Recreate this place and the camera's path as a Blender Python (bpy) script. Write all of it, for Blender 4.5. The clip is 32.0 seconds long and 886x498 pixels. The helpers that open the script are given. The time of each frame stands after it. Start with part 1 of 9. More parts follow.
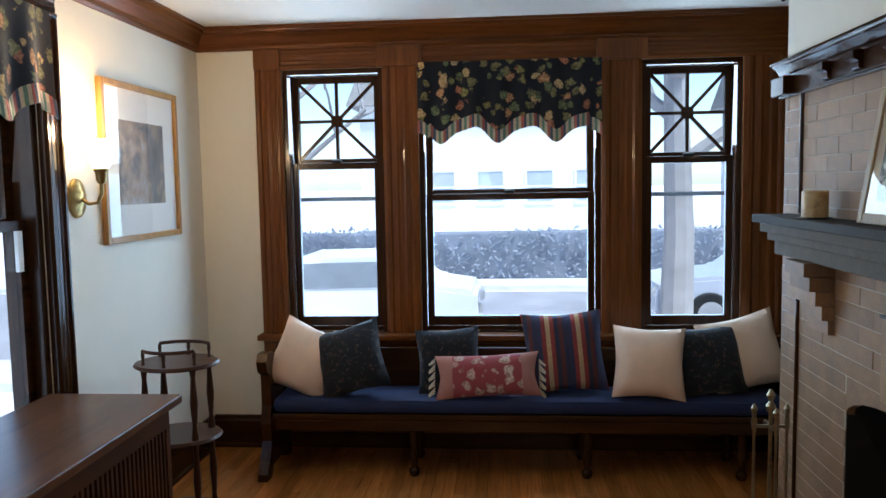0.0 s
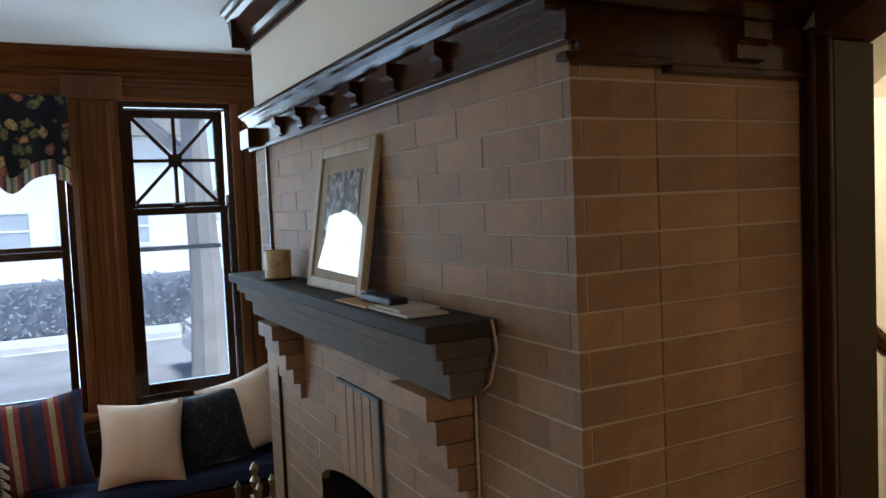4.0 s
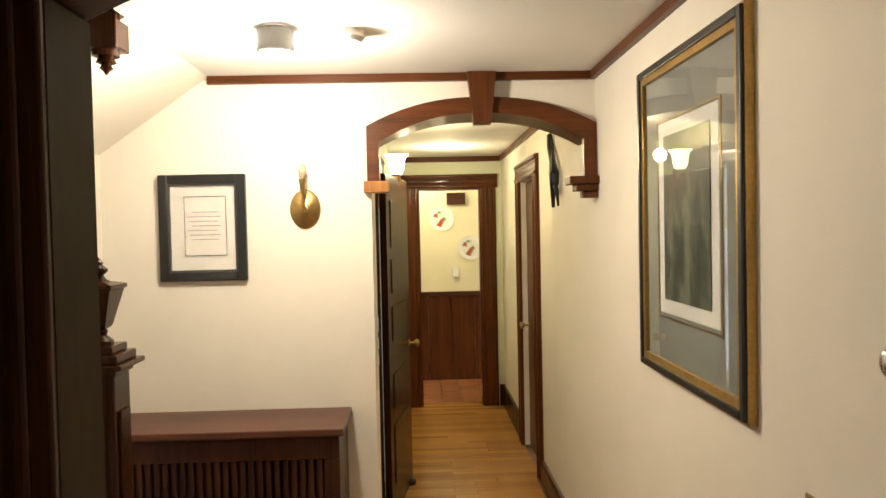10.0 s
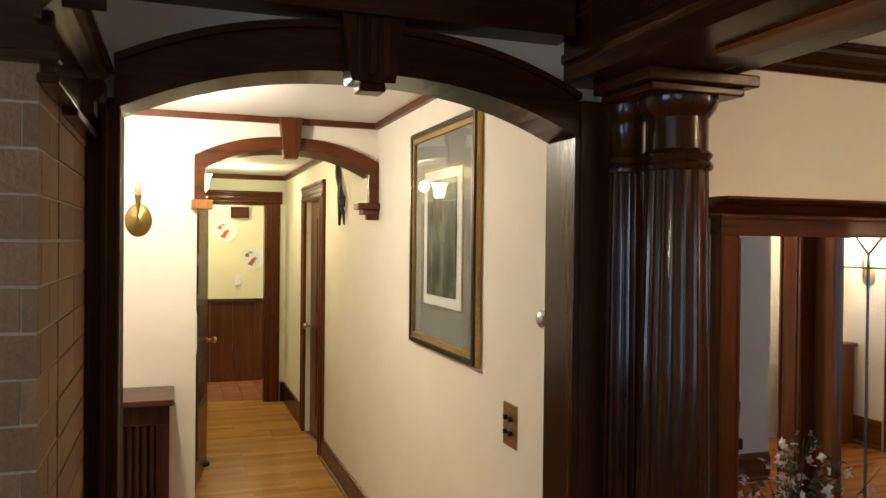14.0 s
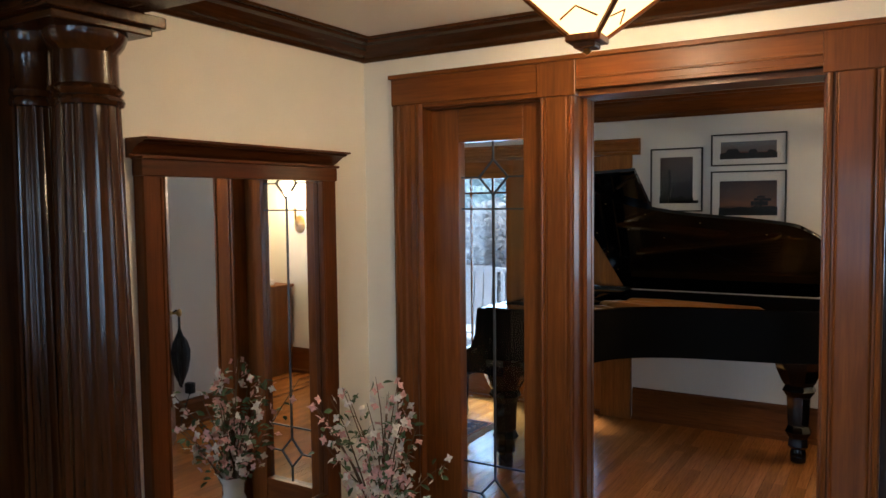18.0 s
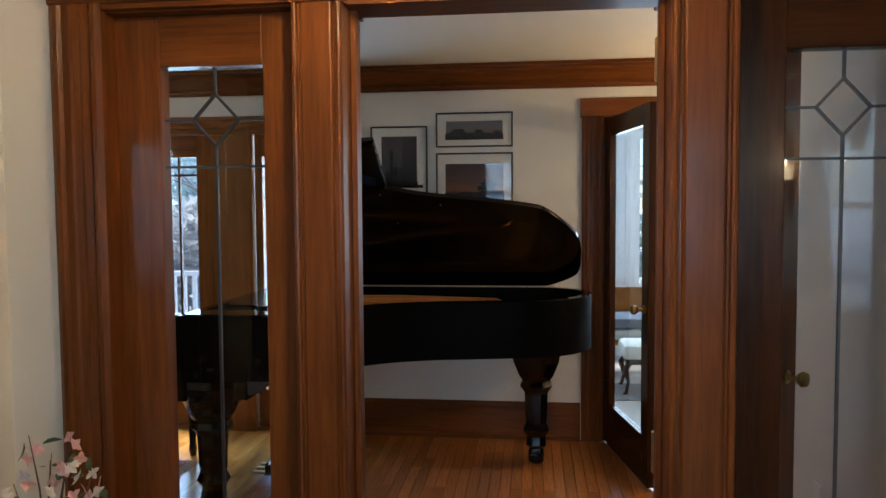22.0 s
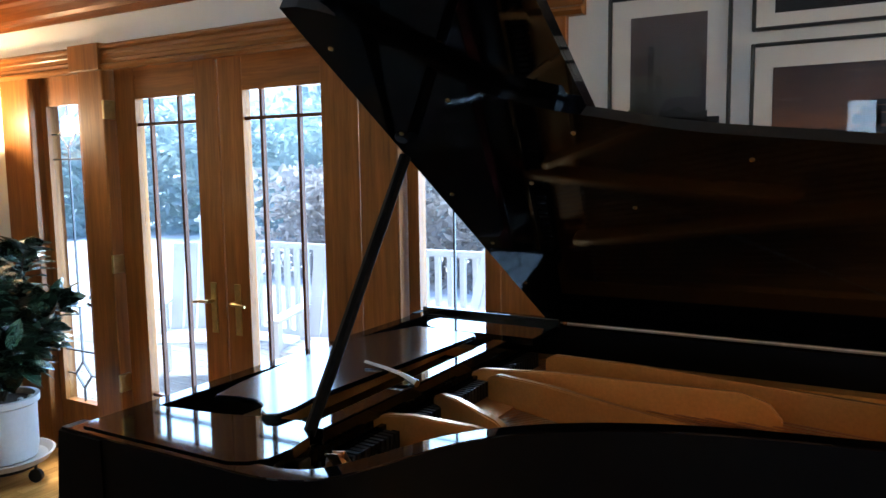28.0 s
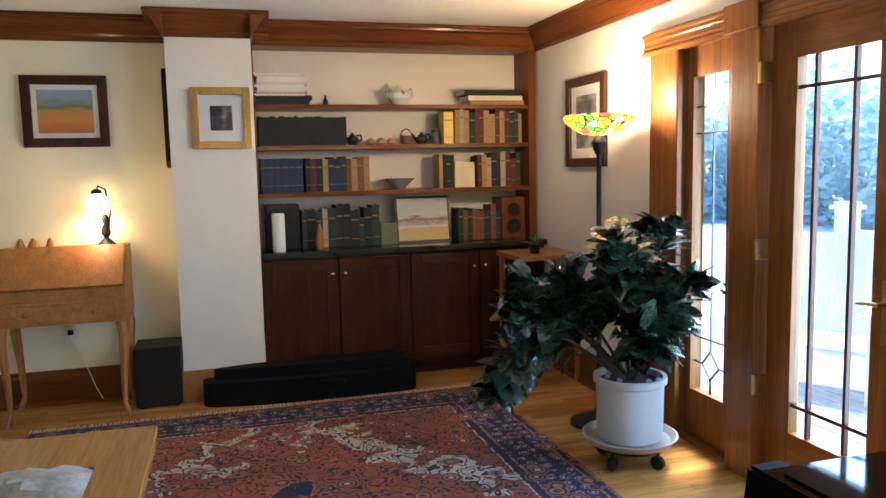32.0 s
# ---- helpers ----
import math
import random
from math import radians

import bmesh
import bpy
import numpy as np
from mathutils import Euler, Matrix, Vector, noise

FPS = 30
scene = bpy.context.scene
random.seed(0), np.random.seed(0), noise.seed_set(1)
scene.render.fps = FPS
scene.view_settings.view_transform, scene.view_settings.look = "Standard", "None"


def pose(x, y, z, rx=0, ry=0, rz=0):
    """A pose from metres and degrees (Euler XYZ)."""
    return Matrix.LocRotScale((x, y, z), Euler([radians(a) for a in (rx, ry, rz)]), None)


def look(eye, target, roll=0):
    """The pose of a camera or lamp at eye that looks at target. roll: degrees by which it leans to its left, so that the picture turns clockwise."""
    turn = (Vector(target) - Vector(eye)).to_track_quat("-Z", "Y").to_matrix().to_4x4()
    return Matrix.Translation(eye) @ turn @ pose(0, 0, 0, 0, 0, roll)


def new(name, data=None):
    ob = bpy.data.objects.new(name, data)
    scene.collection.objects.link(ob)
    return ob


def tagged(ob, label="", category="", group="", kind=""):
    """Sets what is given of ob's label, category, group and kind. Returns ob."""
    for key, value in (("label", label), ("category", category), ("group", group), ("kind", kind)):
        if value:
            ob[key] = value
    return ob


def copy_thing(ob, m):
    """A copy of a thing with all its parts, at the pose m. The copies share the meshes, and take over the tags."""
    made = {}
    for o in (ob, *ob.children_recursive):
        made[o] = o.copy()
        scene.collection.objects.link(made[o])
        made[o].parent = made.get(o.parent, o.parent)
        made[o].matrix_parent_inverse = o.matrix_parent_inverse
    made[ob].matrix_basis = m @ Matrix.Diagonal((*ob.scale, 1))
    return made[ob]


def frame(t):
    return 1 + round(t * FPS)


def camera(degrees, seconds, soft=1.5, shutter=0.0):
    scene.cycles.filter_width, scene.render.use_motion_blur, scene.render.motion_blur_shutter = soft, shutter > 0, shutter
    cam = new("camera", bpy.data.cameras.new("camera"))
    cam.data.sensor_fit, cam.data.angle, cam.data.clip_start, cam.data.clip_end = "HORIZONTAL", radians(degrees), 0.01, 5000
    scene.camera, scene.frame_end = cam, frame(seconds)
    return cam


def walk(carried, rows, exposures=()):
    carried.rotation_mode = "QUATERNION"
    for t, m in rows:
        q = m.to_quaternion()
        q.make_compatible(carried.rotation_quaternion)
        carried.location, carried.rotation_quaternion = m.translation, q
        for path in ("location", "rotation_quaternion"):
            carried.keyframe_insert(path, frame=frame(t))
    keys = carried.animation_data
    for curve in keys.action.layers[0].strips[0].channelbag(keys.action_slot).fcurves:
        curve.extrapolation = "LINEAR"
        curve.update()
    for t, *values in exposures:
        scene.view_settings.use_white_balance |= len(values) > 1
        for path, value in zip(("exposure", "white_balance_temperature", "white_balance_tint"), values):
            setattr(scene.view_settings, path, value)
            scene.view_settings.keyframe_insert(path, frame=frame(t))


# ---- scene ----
cam = camera(60.58, 32.0)
PATH = [
    (0, -0.049, 0.076, 1.613, 85.13, 0.99, 4.69),
    (0.5, -0.027, 0.080, 1.610, 85.27, 1.23, 1.33),
    (1, -0.005, 0.095, 1.604, 85.09, 1.54, -2.35),
    (1.5, 0.017, 0.100, 1.608, 84.78, 1.50, -5.72),
    (2, 0.038, 0.098, 1.624, 85.18, 1.86, -10.10),
    (2.5, 0.066, 0.099, 1.649, 85.61, 1.91, -14.42),
    (4.5, 0.535, 0.472, 1.714, 87.44, 2.96, -33.36),
    (5, 0.669, 0.593, 1.730, 88.47, 3.19, -40.08),
    (5.5, 0.775, 0.698, 1.718, 90.14, 2.21, -45.98),
    (6, 0.874, 0.782, 1.708, 91.18, 1.55, -52.57),
    (6.5, 0.952, 0.852, 1.743, 90.45, 1.34, -58.67),
    (7, 0.997, 0.894, 1.731, 90.54, 0.50, -64.38),
    (7.5, 1.001, 0.909, 1.744, 89.76, 0.89, -70.65),
    (8, 0.993, 0.915, 1.740, 89.97, 0.31, -75.61),
    (8.5, 0.963, 0.901, 1.741, 89.80, 0.40, -80.27),
    (9, 0.945, 0.895, 1.726, 89.11, 0.43, -84.27),
    (9.5, 0.926, 0.891, 1.720, 88.58, 0.26, -87.83),
    (10, 0.876, 0.893, 1.707, 88.46, 1.21, -91.80),
    (10.5, 0.771, 0.925, 1.703, 88.33, 1.61, -94.27),
    (11, 0.607, 0.972, 1.702, 88.91, 1.41, -95.63),
    (11.5, 0.462, 1.036, 1.689, 88.71, 1.54, -97.46),
    (12, 0.314, 1.105, 1.662, 88.37, 1.77, -99.94),
    (12.5, 0.157, 1.140, 1.661, 88.46, 1.17, -101.99),
    (13, 0.033, 1.172, 1.690, 89.20, 0.13, -103.61),
    (13.5, -0.023, 1.208, 1.707, 89.67, -0.46, -105.97),
    (15.5, -0.125, 1.213, 1.704, 87.94, 0.08, -124.23),
    (16, -0.146, 1.205, 1.704, 88.10, 0.35, -129.54),
    (16.5, -0.167, 1.191, 1.706, 87.94, 0.37, -134.71),
    (17, -0.182, 1.175, 1.696, 87.37, 0.42, -139.98),
    (17.5, -0.192, 1.172, 1.675, 86.86, 0.92, -145.16),
    (18, -0.187, 1.176, 1.642, 86.52, 0.64, -148.57),
    (18.5, -0.167, 1.172, 1.618, 85.73, 0.61, -152.25),
    (19, -0.139, 1.168, 1.576, 85.27, 1.28, -154.69),
    (19.5, -0.097, 1.159, 1.528, 85.23, 1.61, -155.87),
    (20, -0.027, 1.086, 1.497, 84.43, 1.26, -158.07),
    (20.5, 0.039, 0.933, 1.518, 83.64, 0.74, -162.22),
    (21, 0.135, 0.801, 1.503, 84.46, -0.57, -165.39),
    (21.5, 0.259, 0.636, 1.512, 85.77, -0.12, -169.51),
    (22, 0.370, 0.470, 1.500, 86.78, 0.39, -173.14),
    (22.5, 0.446, 0.241, 1.493, 87.18, 1.31, -175.14),
    (23, 0.510, -0.002, 1.485, 87.17, 0.70, -175.84),
    (23.5, 0.560, -0.246, 1.457, 87.43, 0.80, -177.40),
    (24, 0.558, -0.509, 1.448, 86.82, 1.16, -177.36),
    (24.5, 0.532, -0.748, 1.455, 86.78, 0.61, -175.55),
    (26.5, 0.556, -1.724, 1.518, 85.01, -0.11, -164.14),
    (27, 0.585, -1.850, 1.505, 85.76, -0.59, -160.94),
    (27.5, 0.623, -1.933, 1.500, 84.53, -0.04, -156.25),
    (28, 0.647, -1.976, 1.504, 83.73, 0.82, -149.94),
    (28.5, 0.665, -1.987, 1.502, 83.24, 0.71, -143.97),
    (29, 0.685, -1.982, 1.496, 82.88, 1.00, -139.63),
    (29.5, 0.706, -1.974, 1.491, 82.41, 1.57, -135.59),
    (30, 0.733, -1.970, 1.489, 82.34, 2.08, -131.15),
    (30.5, 0.785, -1.990, 1.485, 82.26, 1.46, -124.98),
    (31, 0.900, -2.046, 1.461, 82.33, 0.82, -118.74),
    (31.5, 1.039, -2.105, 1.446, 83.30, 0.94, -112.92),
    (32, 1.160, -2.146, 1.434, 83.76, 1.29, -106.48),
]
EXPOSURES = [(0.0, 1.3, 6650, 10), (2.5, 1.25, 6650, 10), (4.5, 1.0, 7000, 10), (6.0, 1.08, 6850, 10), (13.0, 1.15, 6600, 10), (16.0, 1.35, 6500, 10), (19.0, 1.3, 6600, 10), (22.5, 1.35, 6600, 10), (24.5, 1.45, 6200, 10), (26.5, 1.65, 6250, 10), (28.0, 1.85, 6200, 10), (32.0, 2.12, 5850, 10)]
walk(cam, [(t, pose(*p)) for t, *p in PATH], EXPOSURES)

# ---- world and large lights ----
world = bpy.data.worlds.new("sky")
scene.world = world
world.use_nodes = True
wn = world.node_tree
sky = wn.nodes.new("ShaderNodeTexSky")
sky.sky_type = "NISHITA"
sky.sun_disc = False
sky.sun_elevation, sky.sun_rotation = radians(62), radians(150)
sky.dust_density, sky.ozone_density = 0.6, 2.5
wn.links.new(sky.outputs[0], wn.nodes["Background"].inputs[0])
wn.nodes["Background"].inputs[1].default_value = 0.15
sun = new("sun", bpy.data.lights.new("sun", "SUN"))
sun.data.energy, sun.data.angle, sun.data.color = 3.6, radians(15), (1.0, 0.95, 0.88)
sun.matrix_world = look((0, 0, 10), (-2.5, 4.0, 0.0))


def area_lamp(name, eye, target, sx, sy, power, colour):
    ob = new(name, bpy.data.lights.new(name, "AREA"))
    ob.data.shape, ob.data.size, ob.data.size_y = "RECTANGLE", sx, sy
    ob.data.energy, ob.data.color = power, colour
    ob.matrix_world = look(eye, target)
    return ob


def point_lamp(name, eye, power, colour, radius=0.04):
    ob = new(name, bpy.data.lights.new(name, "POINT"))
    ob.data.energy, ob.data.color, ob.data.shadow_soft_size = power, colour, radius
    ob.location = eye
    return ob


DAY, WARM = (0.55, 0.77, 1.0), (1.0, 0.72, 0.42)
for nm, x, w in (("window_light", -1.07, 0.6), ("window_light", -0.03, 1.05), ("window_light", 1.02, 0.56)):
    area_lamp(nm, (x, 4.72, 1.5), (x, 0, 1.2), w, 1.55, 20 * w, DAY)
area_lamp("window_light", (-2.02, 2.3, 1.45), (0, 2.3, 1.2), 1.3, 1.6, 5, DAY)
area_lamp("patio_light", (3.15, -4.52, 1.2), (3.15, 0, 0.8), 2.5, 1.8, 62, DAY)
area_lamp("sunroom_light", (-0.9, -6.7, 1.5), (-0.6, 0, 0.8), 2.2, 1.4, 34, DAY)


# ---- materials ----
def tree(name):
    m = bpy.data.materials.new(name)
    m.use_nodes = True
    return m, m.node_tree, m.node_tree.nodes["Principled BSDF"]


def noise_node(nt, scale, detail=4, stretch=(1, 1, 1), rough=0.55):
    tc, mp, nz = (nt.nodes.new("ShaderNode" + k) for k in ("TexCoord", "Mapping", "TexNoise"))
    mp.inputs["Scale"].default_value = stretch
    nz.inputs["Scale"].default_value, nz.inputs["Detail"].default_value, nz.inputs["Roughness"].default_value = scale, detail, rough
    nt.links.new(tc.outputs["Object"], mp.inputs[0])
    nt.links.new(mp.outputs[0], nz.inputs["Vector"])
    return nz


def ramp_node(nt, src, stops):
    r = nt.nodes.new("ShaderNodeValToRGB")
    while len(r.color_ramp.elements) < len(stops):
        r.color_ramp.elements.new(0.5)
    for e, (p, c) in zip(r.color_ramp.elements, stops):
        e.position, e.color = p, (*c, 1)
    nt.links.new(src, r.inputs[0])
    return r


def mix_node(nt, kind, fac, a, b):
    m = nt.nodes.new("ShaderNodeMix")
    m.data_type, m.blend_type = "RGBA", kind
    if isinstance(fac, (int, float)):
        m.inputs[0].default_value = fac
    else:
        nt.links.new(fac, m.inputs[0])
    for k, v in ((6, a), (7, b)):
        if isinstance(v, tuple):
            m.inputs[k].default_value = (*v, 1)
        else:
            nt.links.new(v, m.inputs[k])
    return m.outputs[2]


def tint(c, f):
    return tuple(min(1.0, max(0.0, v * f)) for v in c)


def mk(name, base, rough=0.5, metal=0.0, amp=0.12, scale=3.0, fine=70.0, bump=0.08, stretch=(1, 1, 1), coat=0.0, spec=0.5, rnd=0.0):
    """A surface with broad and fine variation of colour, gloss and relief; rnd varies it from piece to piece."""
    m, nt, p = tree(name)
    a, b = noise_node(nt, scale, 3, stretch), noise_node(nt, fine, 4, stretch)
    big = ramp_node(nt, a.outputs[0], [(0.3, tint(base, 1 - amp)), (0.7, tint(base, 1 + amp))])
    small = ramp_node(nt, b.outputs[0], [(0.25, (1 - amp,) * 3), (0.75, (1 + amp * 0.6,) * 3)])
    col = mix_node(nt, "MULTIPLY", 1.0, big.outputs[0], small.outputs[0])
    if rnd:
        oi = nt.nodes.new("ShaderNodeObjectInfo")
        rr = ramp_node(nt, oi.outputs["Random"], [(0.0, (1 - rnd,) * 3), (1.0, (1 + rnd,) * 3)])
        col = mix_node(nt, "MULTIPLY", 1.0, col, rr.outputs[0])
    nt.links.new(col, p.inputs["Base Color"])
    mr = nt.nodes.new("ShaderNodeMapRange")
    mr.inputs[3].default_value, mr.inputs[4].default_value = max(0.02, rough * 0.8), min(1, rough * 1.2)
    nt.links.new(a.outputs[0], mr.inputs[0])
    nt.links.new(mr.outputs[0], p.inputs["Roughness"])
    p.inputs["Metallic"].default_value = metal
    p.inputs["Coat Weight"].default_value = coat
    p.inputs["Coat Roughness"].default_value = 0.15
    p.inputs["Specular IOR Level"].default_value = spec
    if bump:
        bm_ = nt.nodes.new("ShaderNodeBump")
        bm_.inputs["Strength"].default_value, bm_.inputs["Distance"].default_value = bump, 0.004
        nt.links.new(b.outputs[0], bm_.inputs["Height"])
        nt.links.new(bm_.outputs[0], p.inputs["Normal"])
    return m


def wood(name, base, axis="Z", rough=0.35, coat=0.3, contrast=0.45, rnd=0.0, ring=14.0):
    """Stained wood with its grain along an axis."""
    st = {"X": (0.06, 1, 1), "Y": (1, 0.06, 1), "Z": (1, 1, 0.06)}[axis]
    m, nt, p = tree(name)
    a, b, c = noise_node(nt, ring, 5, st, 0.65), noise_node(nt, 110.0, 3, st), noise_node(nt, 1.3, 2)
    g = ramp_node(nt, a.outputs[0], [(0.26, tint(base, 1 - contrast * 1.5)), (0.4, tint(base, 1 - contrast * 0.4)), (0.52, base), (0.7, tint(base, 1 + contrast * 0.9))])
    f = ramp_node(nt, b.outputs[0], [(0.3, (0.78, 0.76, 0.74)), (0.6, (1.05, 1.05, 1.05))])
    col = mix_node(nt, "MULTIPLY", 1.0, g.outputs[0], f.outputs[0])
    w = ramp_node(nt, c.outputs[0], [(0.3, (0.82, 0.8, 0.78)), (0.7, (1.1, 1.1, 1.1))])
    col = mix_node(nt, "MULTIPLY", 1.0, col, w.outputs[0])
    if rnd:
        oi, gi = nt.nodes.new("ShaderNodeObjectInfo"), nt.nodes.new("ShaderNodeNewGeometry")
        ad = nt.nodes.new("ShaderNodeMath")
        ad.operation = "ADD"
        nt.links.new(oi.outputs["Random"], ad.inputs[0])
        nt.links.new(gi.outputs["Random Per Island"], ad.inputs[1])
        fr = nt.nodes.new("ShaderNodeMath")
        fr.operation = "FRACT"
        nt.links.new(ad.outputs[0], fr.inputs[0])
        rr = ramp_node(nt, fr.outputs[0], [(0.0, (1 - rnd, 1 - rnd * 1.15, 1 - rnd * 1.3)), (1.0, (1 + rnd,) * 3)])
        col = mix_node(nt, "MULTIPLY", 1.0, col, rr.outputs[0])
    nt.links.new(col, p.inputs["Base Color"])
    mr = nt.nodes.new("ShaderNodeMapRange")
    mr.inputs[3].default_value, mr.inputs[4].default_value = rough * 0.75, rough * 1.3
    nt.links.new(b.outputs[0], mr.inputs[0])
    nt.links.new(mr.outputs[0], p.inputs["Roughness"])
    p.inputs["Specular IOR Level"].default_value = 0.16
    p.inputs["Coat Weight"].default_value, p.inputs["Coat Roughness"].default_value = coat * 0.38, 0.12
    bp = nt.nodes.new("ShaderNodeBump")
    bp.inputs["Strength"].default_value, bp.inputs["Distance"].default_value = 0.12, 0.002
    nt.links.new(b.outputs[0], bp.inputs["Height"])
    nt.links.new(bp.outputs[0], p.inputs["Normal"])
    return m


def glow(name, col, strength):
    m, nt, p = tree(name)
    p.inputs["Base Color"].default_value = (*col, 1)
    p.inputs["Emission Color"].default_value = (*col, 1)
    p.inputs["Emission Strength"].default_value = strength
    return m


def clear_glass(name, col=(1, 1, 1), rough=0.0, gloss=0.025):
    """A thin pane: light goes straight through, with a mirror's share at a slant."""
    m = bpy.data.materials.new(name)
    m.use_nodes = True
    nt = m.node_tree
    nt.nodes.clear()
    out, tr, gl, mx, lw, pw, ma = (nt.nodes.new("ShaderNode" + k) for k in ("OutputMaterial", "BsdfTransparent", "BsdfGlossy", "MixShader", "LayerWeight", "Math", "Math"))
    tr.inputs[0].default_value = (*col, 1)
    gl.inputs["Roughness"].default_value = rough
    lw.inputs[0].default_value = 0.5
    pw.operation, pw.inputs[1].default_value = "POWER", 4.0
    ma.operation, ma.inputs[1].default_value, ma.inputs[2].default_value = "MULTIPLY_ADD", 0.55, gloss
    nt.links.new(lw.outputs["Facing"], pw.inputs[0])
    nt.links.new(pw.outputs[0], ma.inputs[0])
    nt.links.new(ma.outputs[0], mx.inputs[0])
    nt.links.new(tr.outputs[0], mx.inputs[1])
    nt.links.new(gl.outputs[0], mx.inputs[2])
    nt.links.new(mx.outputs[0], out.inputs[0])
    return m


TRIM = (0.152, 0.0475, 0.0105)
wz, wx, wy = (wood("stained_trim_z", TRIM, "Z", contrast=0.4), wood("stained_trim_x", TRIM, "X", contrast=0.4), wood("stained_trim_y", TRIM, "Y", contrast=0.4))
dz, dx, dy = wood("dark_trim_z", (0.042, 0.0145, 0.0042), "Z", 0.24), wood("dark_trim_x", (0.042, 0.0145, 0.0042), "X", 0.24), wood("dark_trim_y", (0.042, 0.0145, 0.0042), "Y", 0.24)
mdx = wood("brown_frame_x", (0.10, 0.03, 0.008), "X")
mdz, mdy = wood("brown_frame_z", (0.10, 0.03, 0.008), "Z"), wood("brown_frame_y", (0.10, 0.03, 0.008), "Y")
pz, px_ = wood("pine_door_z", (0.25, 0.092, 0.019), "Z", 0.4), wood("pine_door_x", (0.25, 0.092, 0.019), "X", 0.4)
red_oak = wood("red_oak_floor", (0.33, 0.125, 0.033), "Y", 0.2, 0.35, 0.28, 0.2)
oak_y = wood("oak_floor_across", (0.47, 0.235, 0.065), "Y", 0.22, 0.35, 0.28, 0.22)
blond = wood("blond_wood_x", (0.36, 0.16, 0.05), "X", 0.4, 0.2, 0.25)
blond_z = wood("blond_wood_z", (0.36, 0.16, 0.05), "Z", 0.4, 0.2, 0.25)
walnut_z, walnut_y, walnut_x = wood("walnut_z", (0.05, 0.018, 0.008), "Z"), wood("walnut_y", (0.06, 0.021, 0.009), "Y"), wood("walnut_x", (0.06, 0.021, 0.009), "X")
plaster = mk("cream_plaster", (0.74, 0.69, 0.59), 0.75, amp=0.03, fine=180, bump=0.12)
plaster_grey = mk("grey_white_plaster", (0.70, 0.69, 0.65), 0.75, amp=0.03, fine=180, bump=0.12)
plaster_yellow = mk("pale_yellow_plaster", (0.74, 0.68, 0.47), 0.75, amp=0.03, fine=180, bump=0.12)
plaster_green = mk("pale_green_plaster", (0.66, 0.68, 0.52), 0.75, amp=0.03, fine=180, bump=0.12)
ceil_white = mk("ceiling_white", (0.78, 0.77, 0.73), 0.8, amp=0.02, fine=150, bump=0.08)
white_paint = mk("white_gloss_paint", (0.78, 0.79, 0.80), 0.4, amp=0.03, bump=0.03)
brick_m = mk("buff_brown_brick", (0.25, 0.142, 0.074), 0.62, amp=0.22, scale=9, fine=140, bump=0.45, rnd=0.17, spec=0.3)
mortar_m = mk("pale_mortar", (0.37, 0.3, 0.22), 0.9, amp=0.15, fine=160, bump=0.4)
clear_pane = clear_glass("clear_leaded_pane", (0.97, 0.98, 0.98))
# blue-grey pane colours added to dim the overbright view outdoors
dimming_glass = clear_glass("dimming_patio_glass", (0.8, 0.89, 0.97))
glass, picture_glass = clear_glass("window_glass", (0.76, 0.83, 0.9)), clear_glass("picture_glass", gloss=0.015)
lead = mk("lead_came", (0.08, 0.08, 0.085), 0.45, 0.8, amp=0.2)
brass = mk("aged_brass", (0.45, 0.31, 0.12), 0.33, 1.0, amp=0.2)
black_metal = mk("black_iron", (0.02, 0.02, 0.02), 0.5, 0.6, amp=0.2)
chrome = mk("bright_metal", (0.6, 0.6, 0.58), 0.25, 1.0, amp=0.1)
white_plastic = mk("white_plastic", (0.75, 0.74, 0.70), 0.4, amp=0.02, bump=0.0)
black_plastic = mk("black_plastic", (0.009, 0.009, 0.0095), 0.5, amp=0.1, spec=0.3)
mirror_m = mk("mirror_glass", (0.93, 0.94, 0.93), 0.01, 1.0, amp=0.0, bump=0.0)


# ---- mesh helpers ----
def part(name, bm, material, parent=None, label="", smooth=False):
    me = bpy.data.meshes.new(name)
    bm.normal_update()
    bm.to_mesh(me)
    bm.free()
    me.materials.append(material)
    if smooth:
        me.set_sharp_from_angle(angle=radians(38))
        me.polygons.foreach_set("use_smooth", [True] * len(me.polygons))
    ob = new(name, me)
    if parent:
        ob.parent = parent
    if label:
        ob["label"] = label
    return ob


def thing(name, label, category, at=(0, 0, 0), group="", kind=""):
    ob = new(name)
    ob.location = at
    return tagged(ob, label, category, group, kind)


def box(bm, x0, x1, y0, y1, z0, z1, bevel=0.0):
    vs = [bm.verts.new((x, y, z)) for x in (x0, x1) for y in (y0, y1) for z in (z0, z1)]
    fs = [bm.faces.new([vs[i] for i in q]) for q in ((0, 1, 3, 2), (4, 6, 7, 5), (0, 4, 5, 1), (2, 3, 7, 6), (0, 2, 6, 4), (1, 5, 7, 3))]
    if bevel:
        bmesh.ops.bevel(bm, geom=list({e for f in fs for e in f.edges}), offset=bevel, segments=2, affect="EDGES", profile=0.5)
    return bm


def boxes(*bs, bevel=0.0):
    bm = bmesh.new()
    for b in bs:
        box(bm, *b, bevel=bevel)
    return bm


def bx(*b, bevel=0.0):
    return box(bmesh.new(), *b, bevel=bevel)


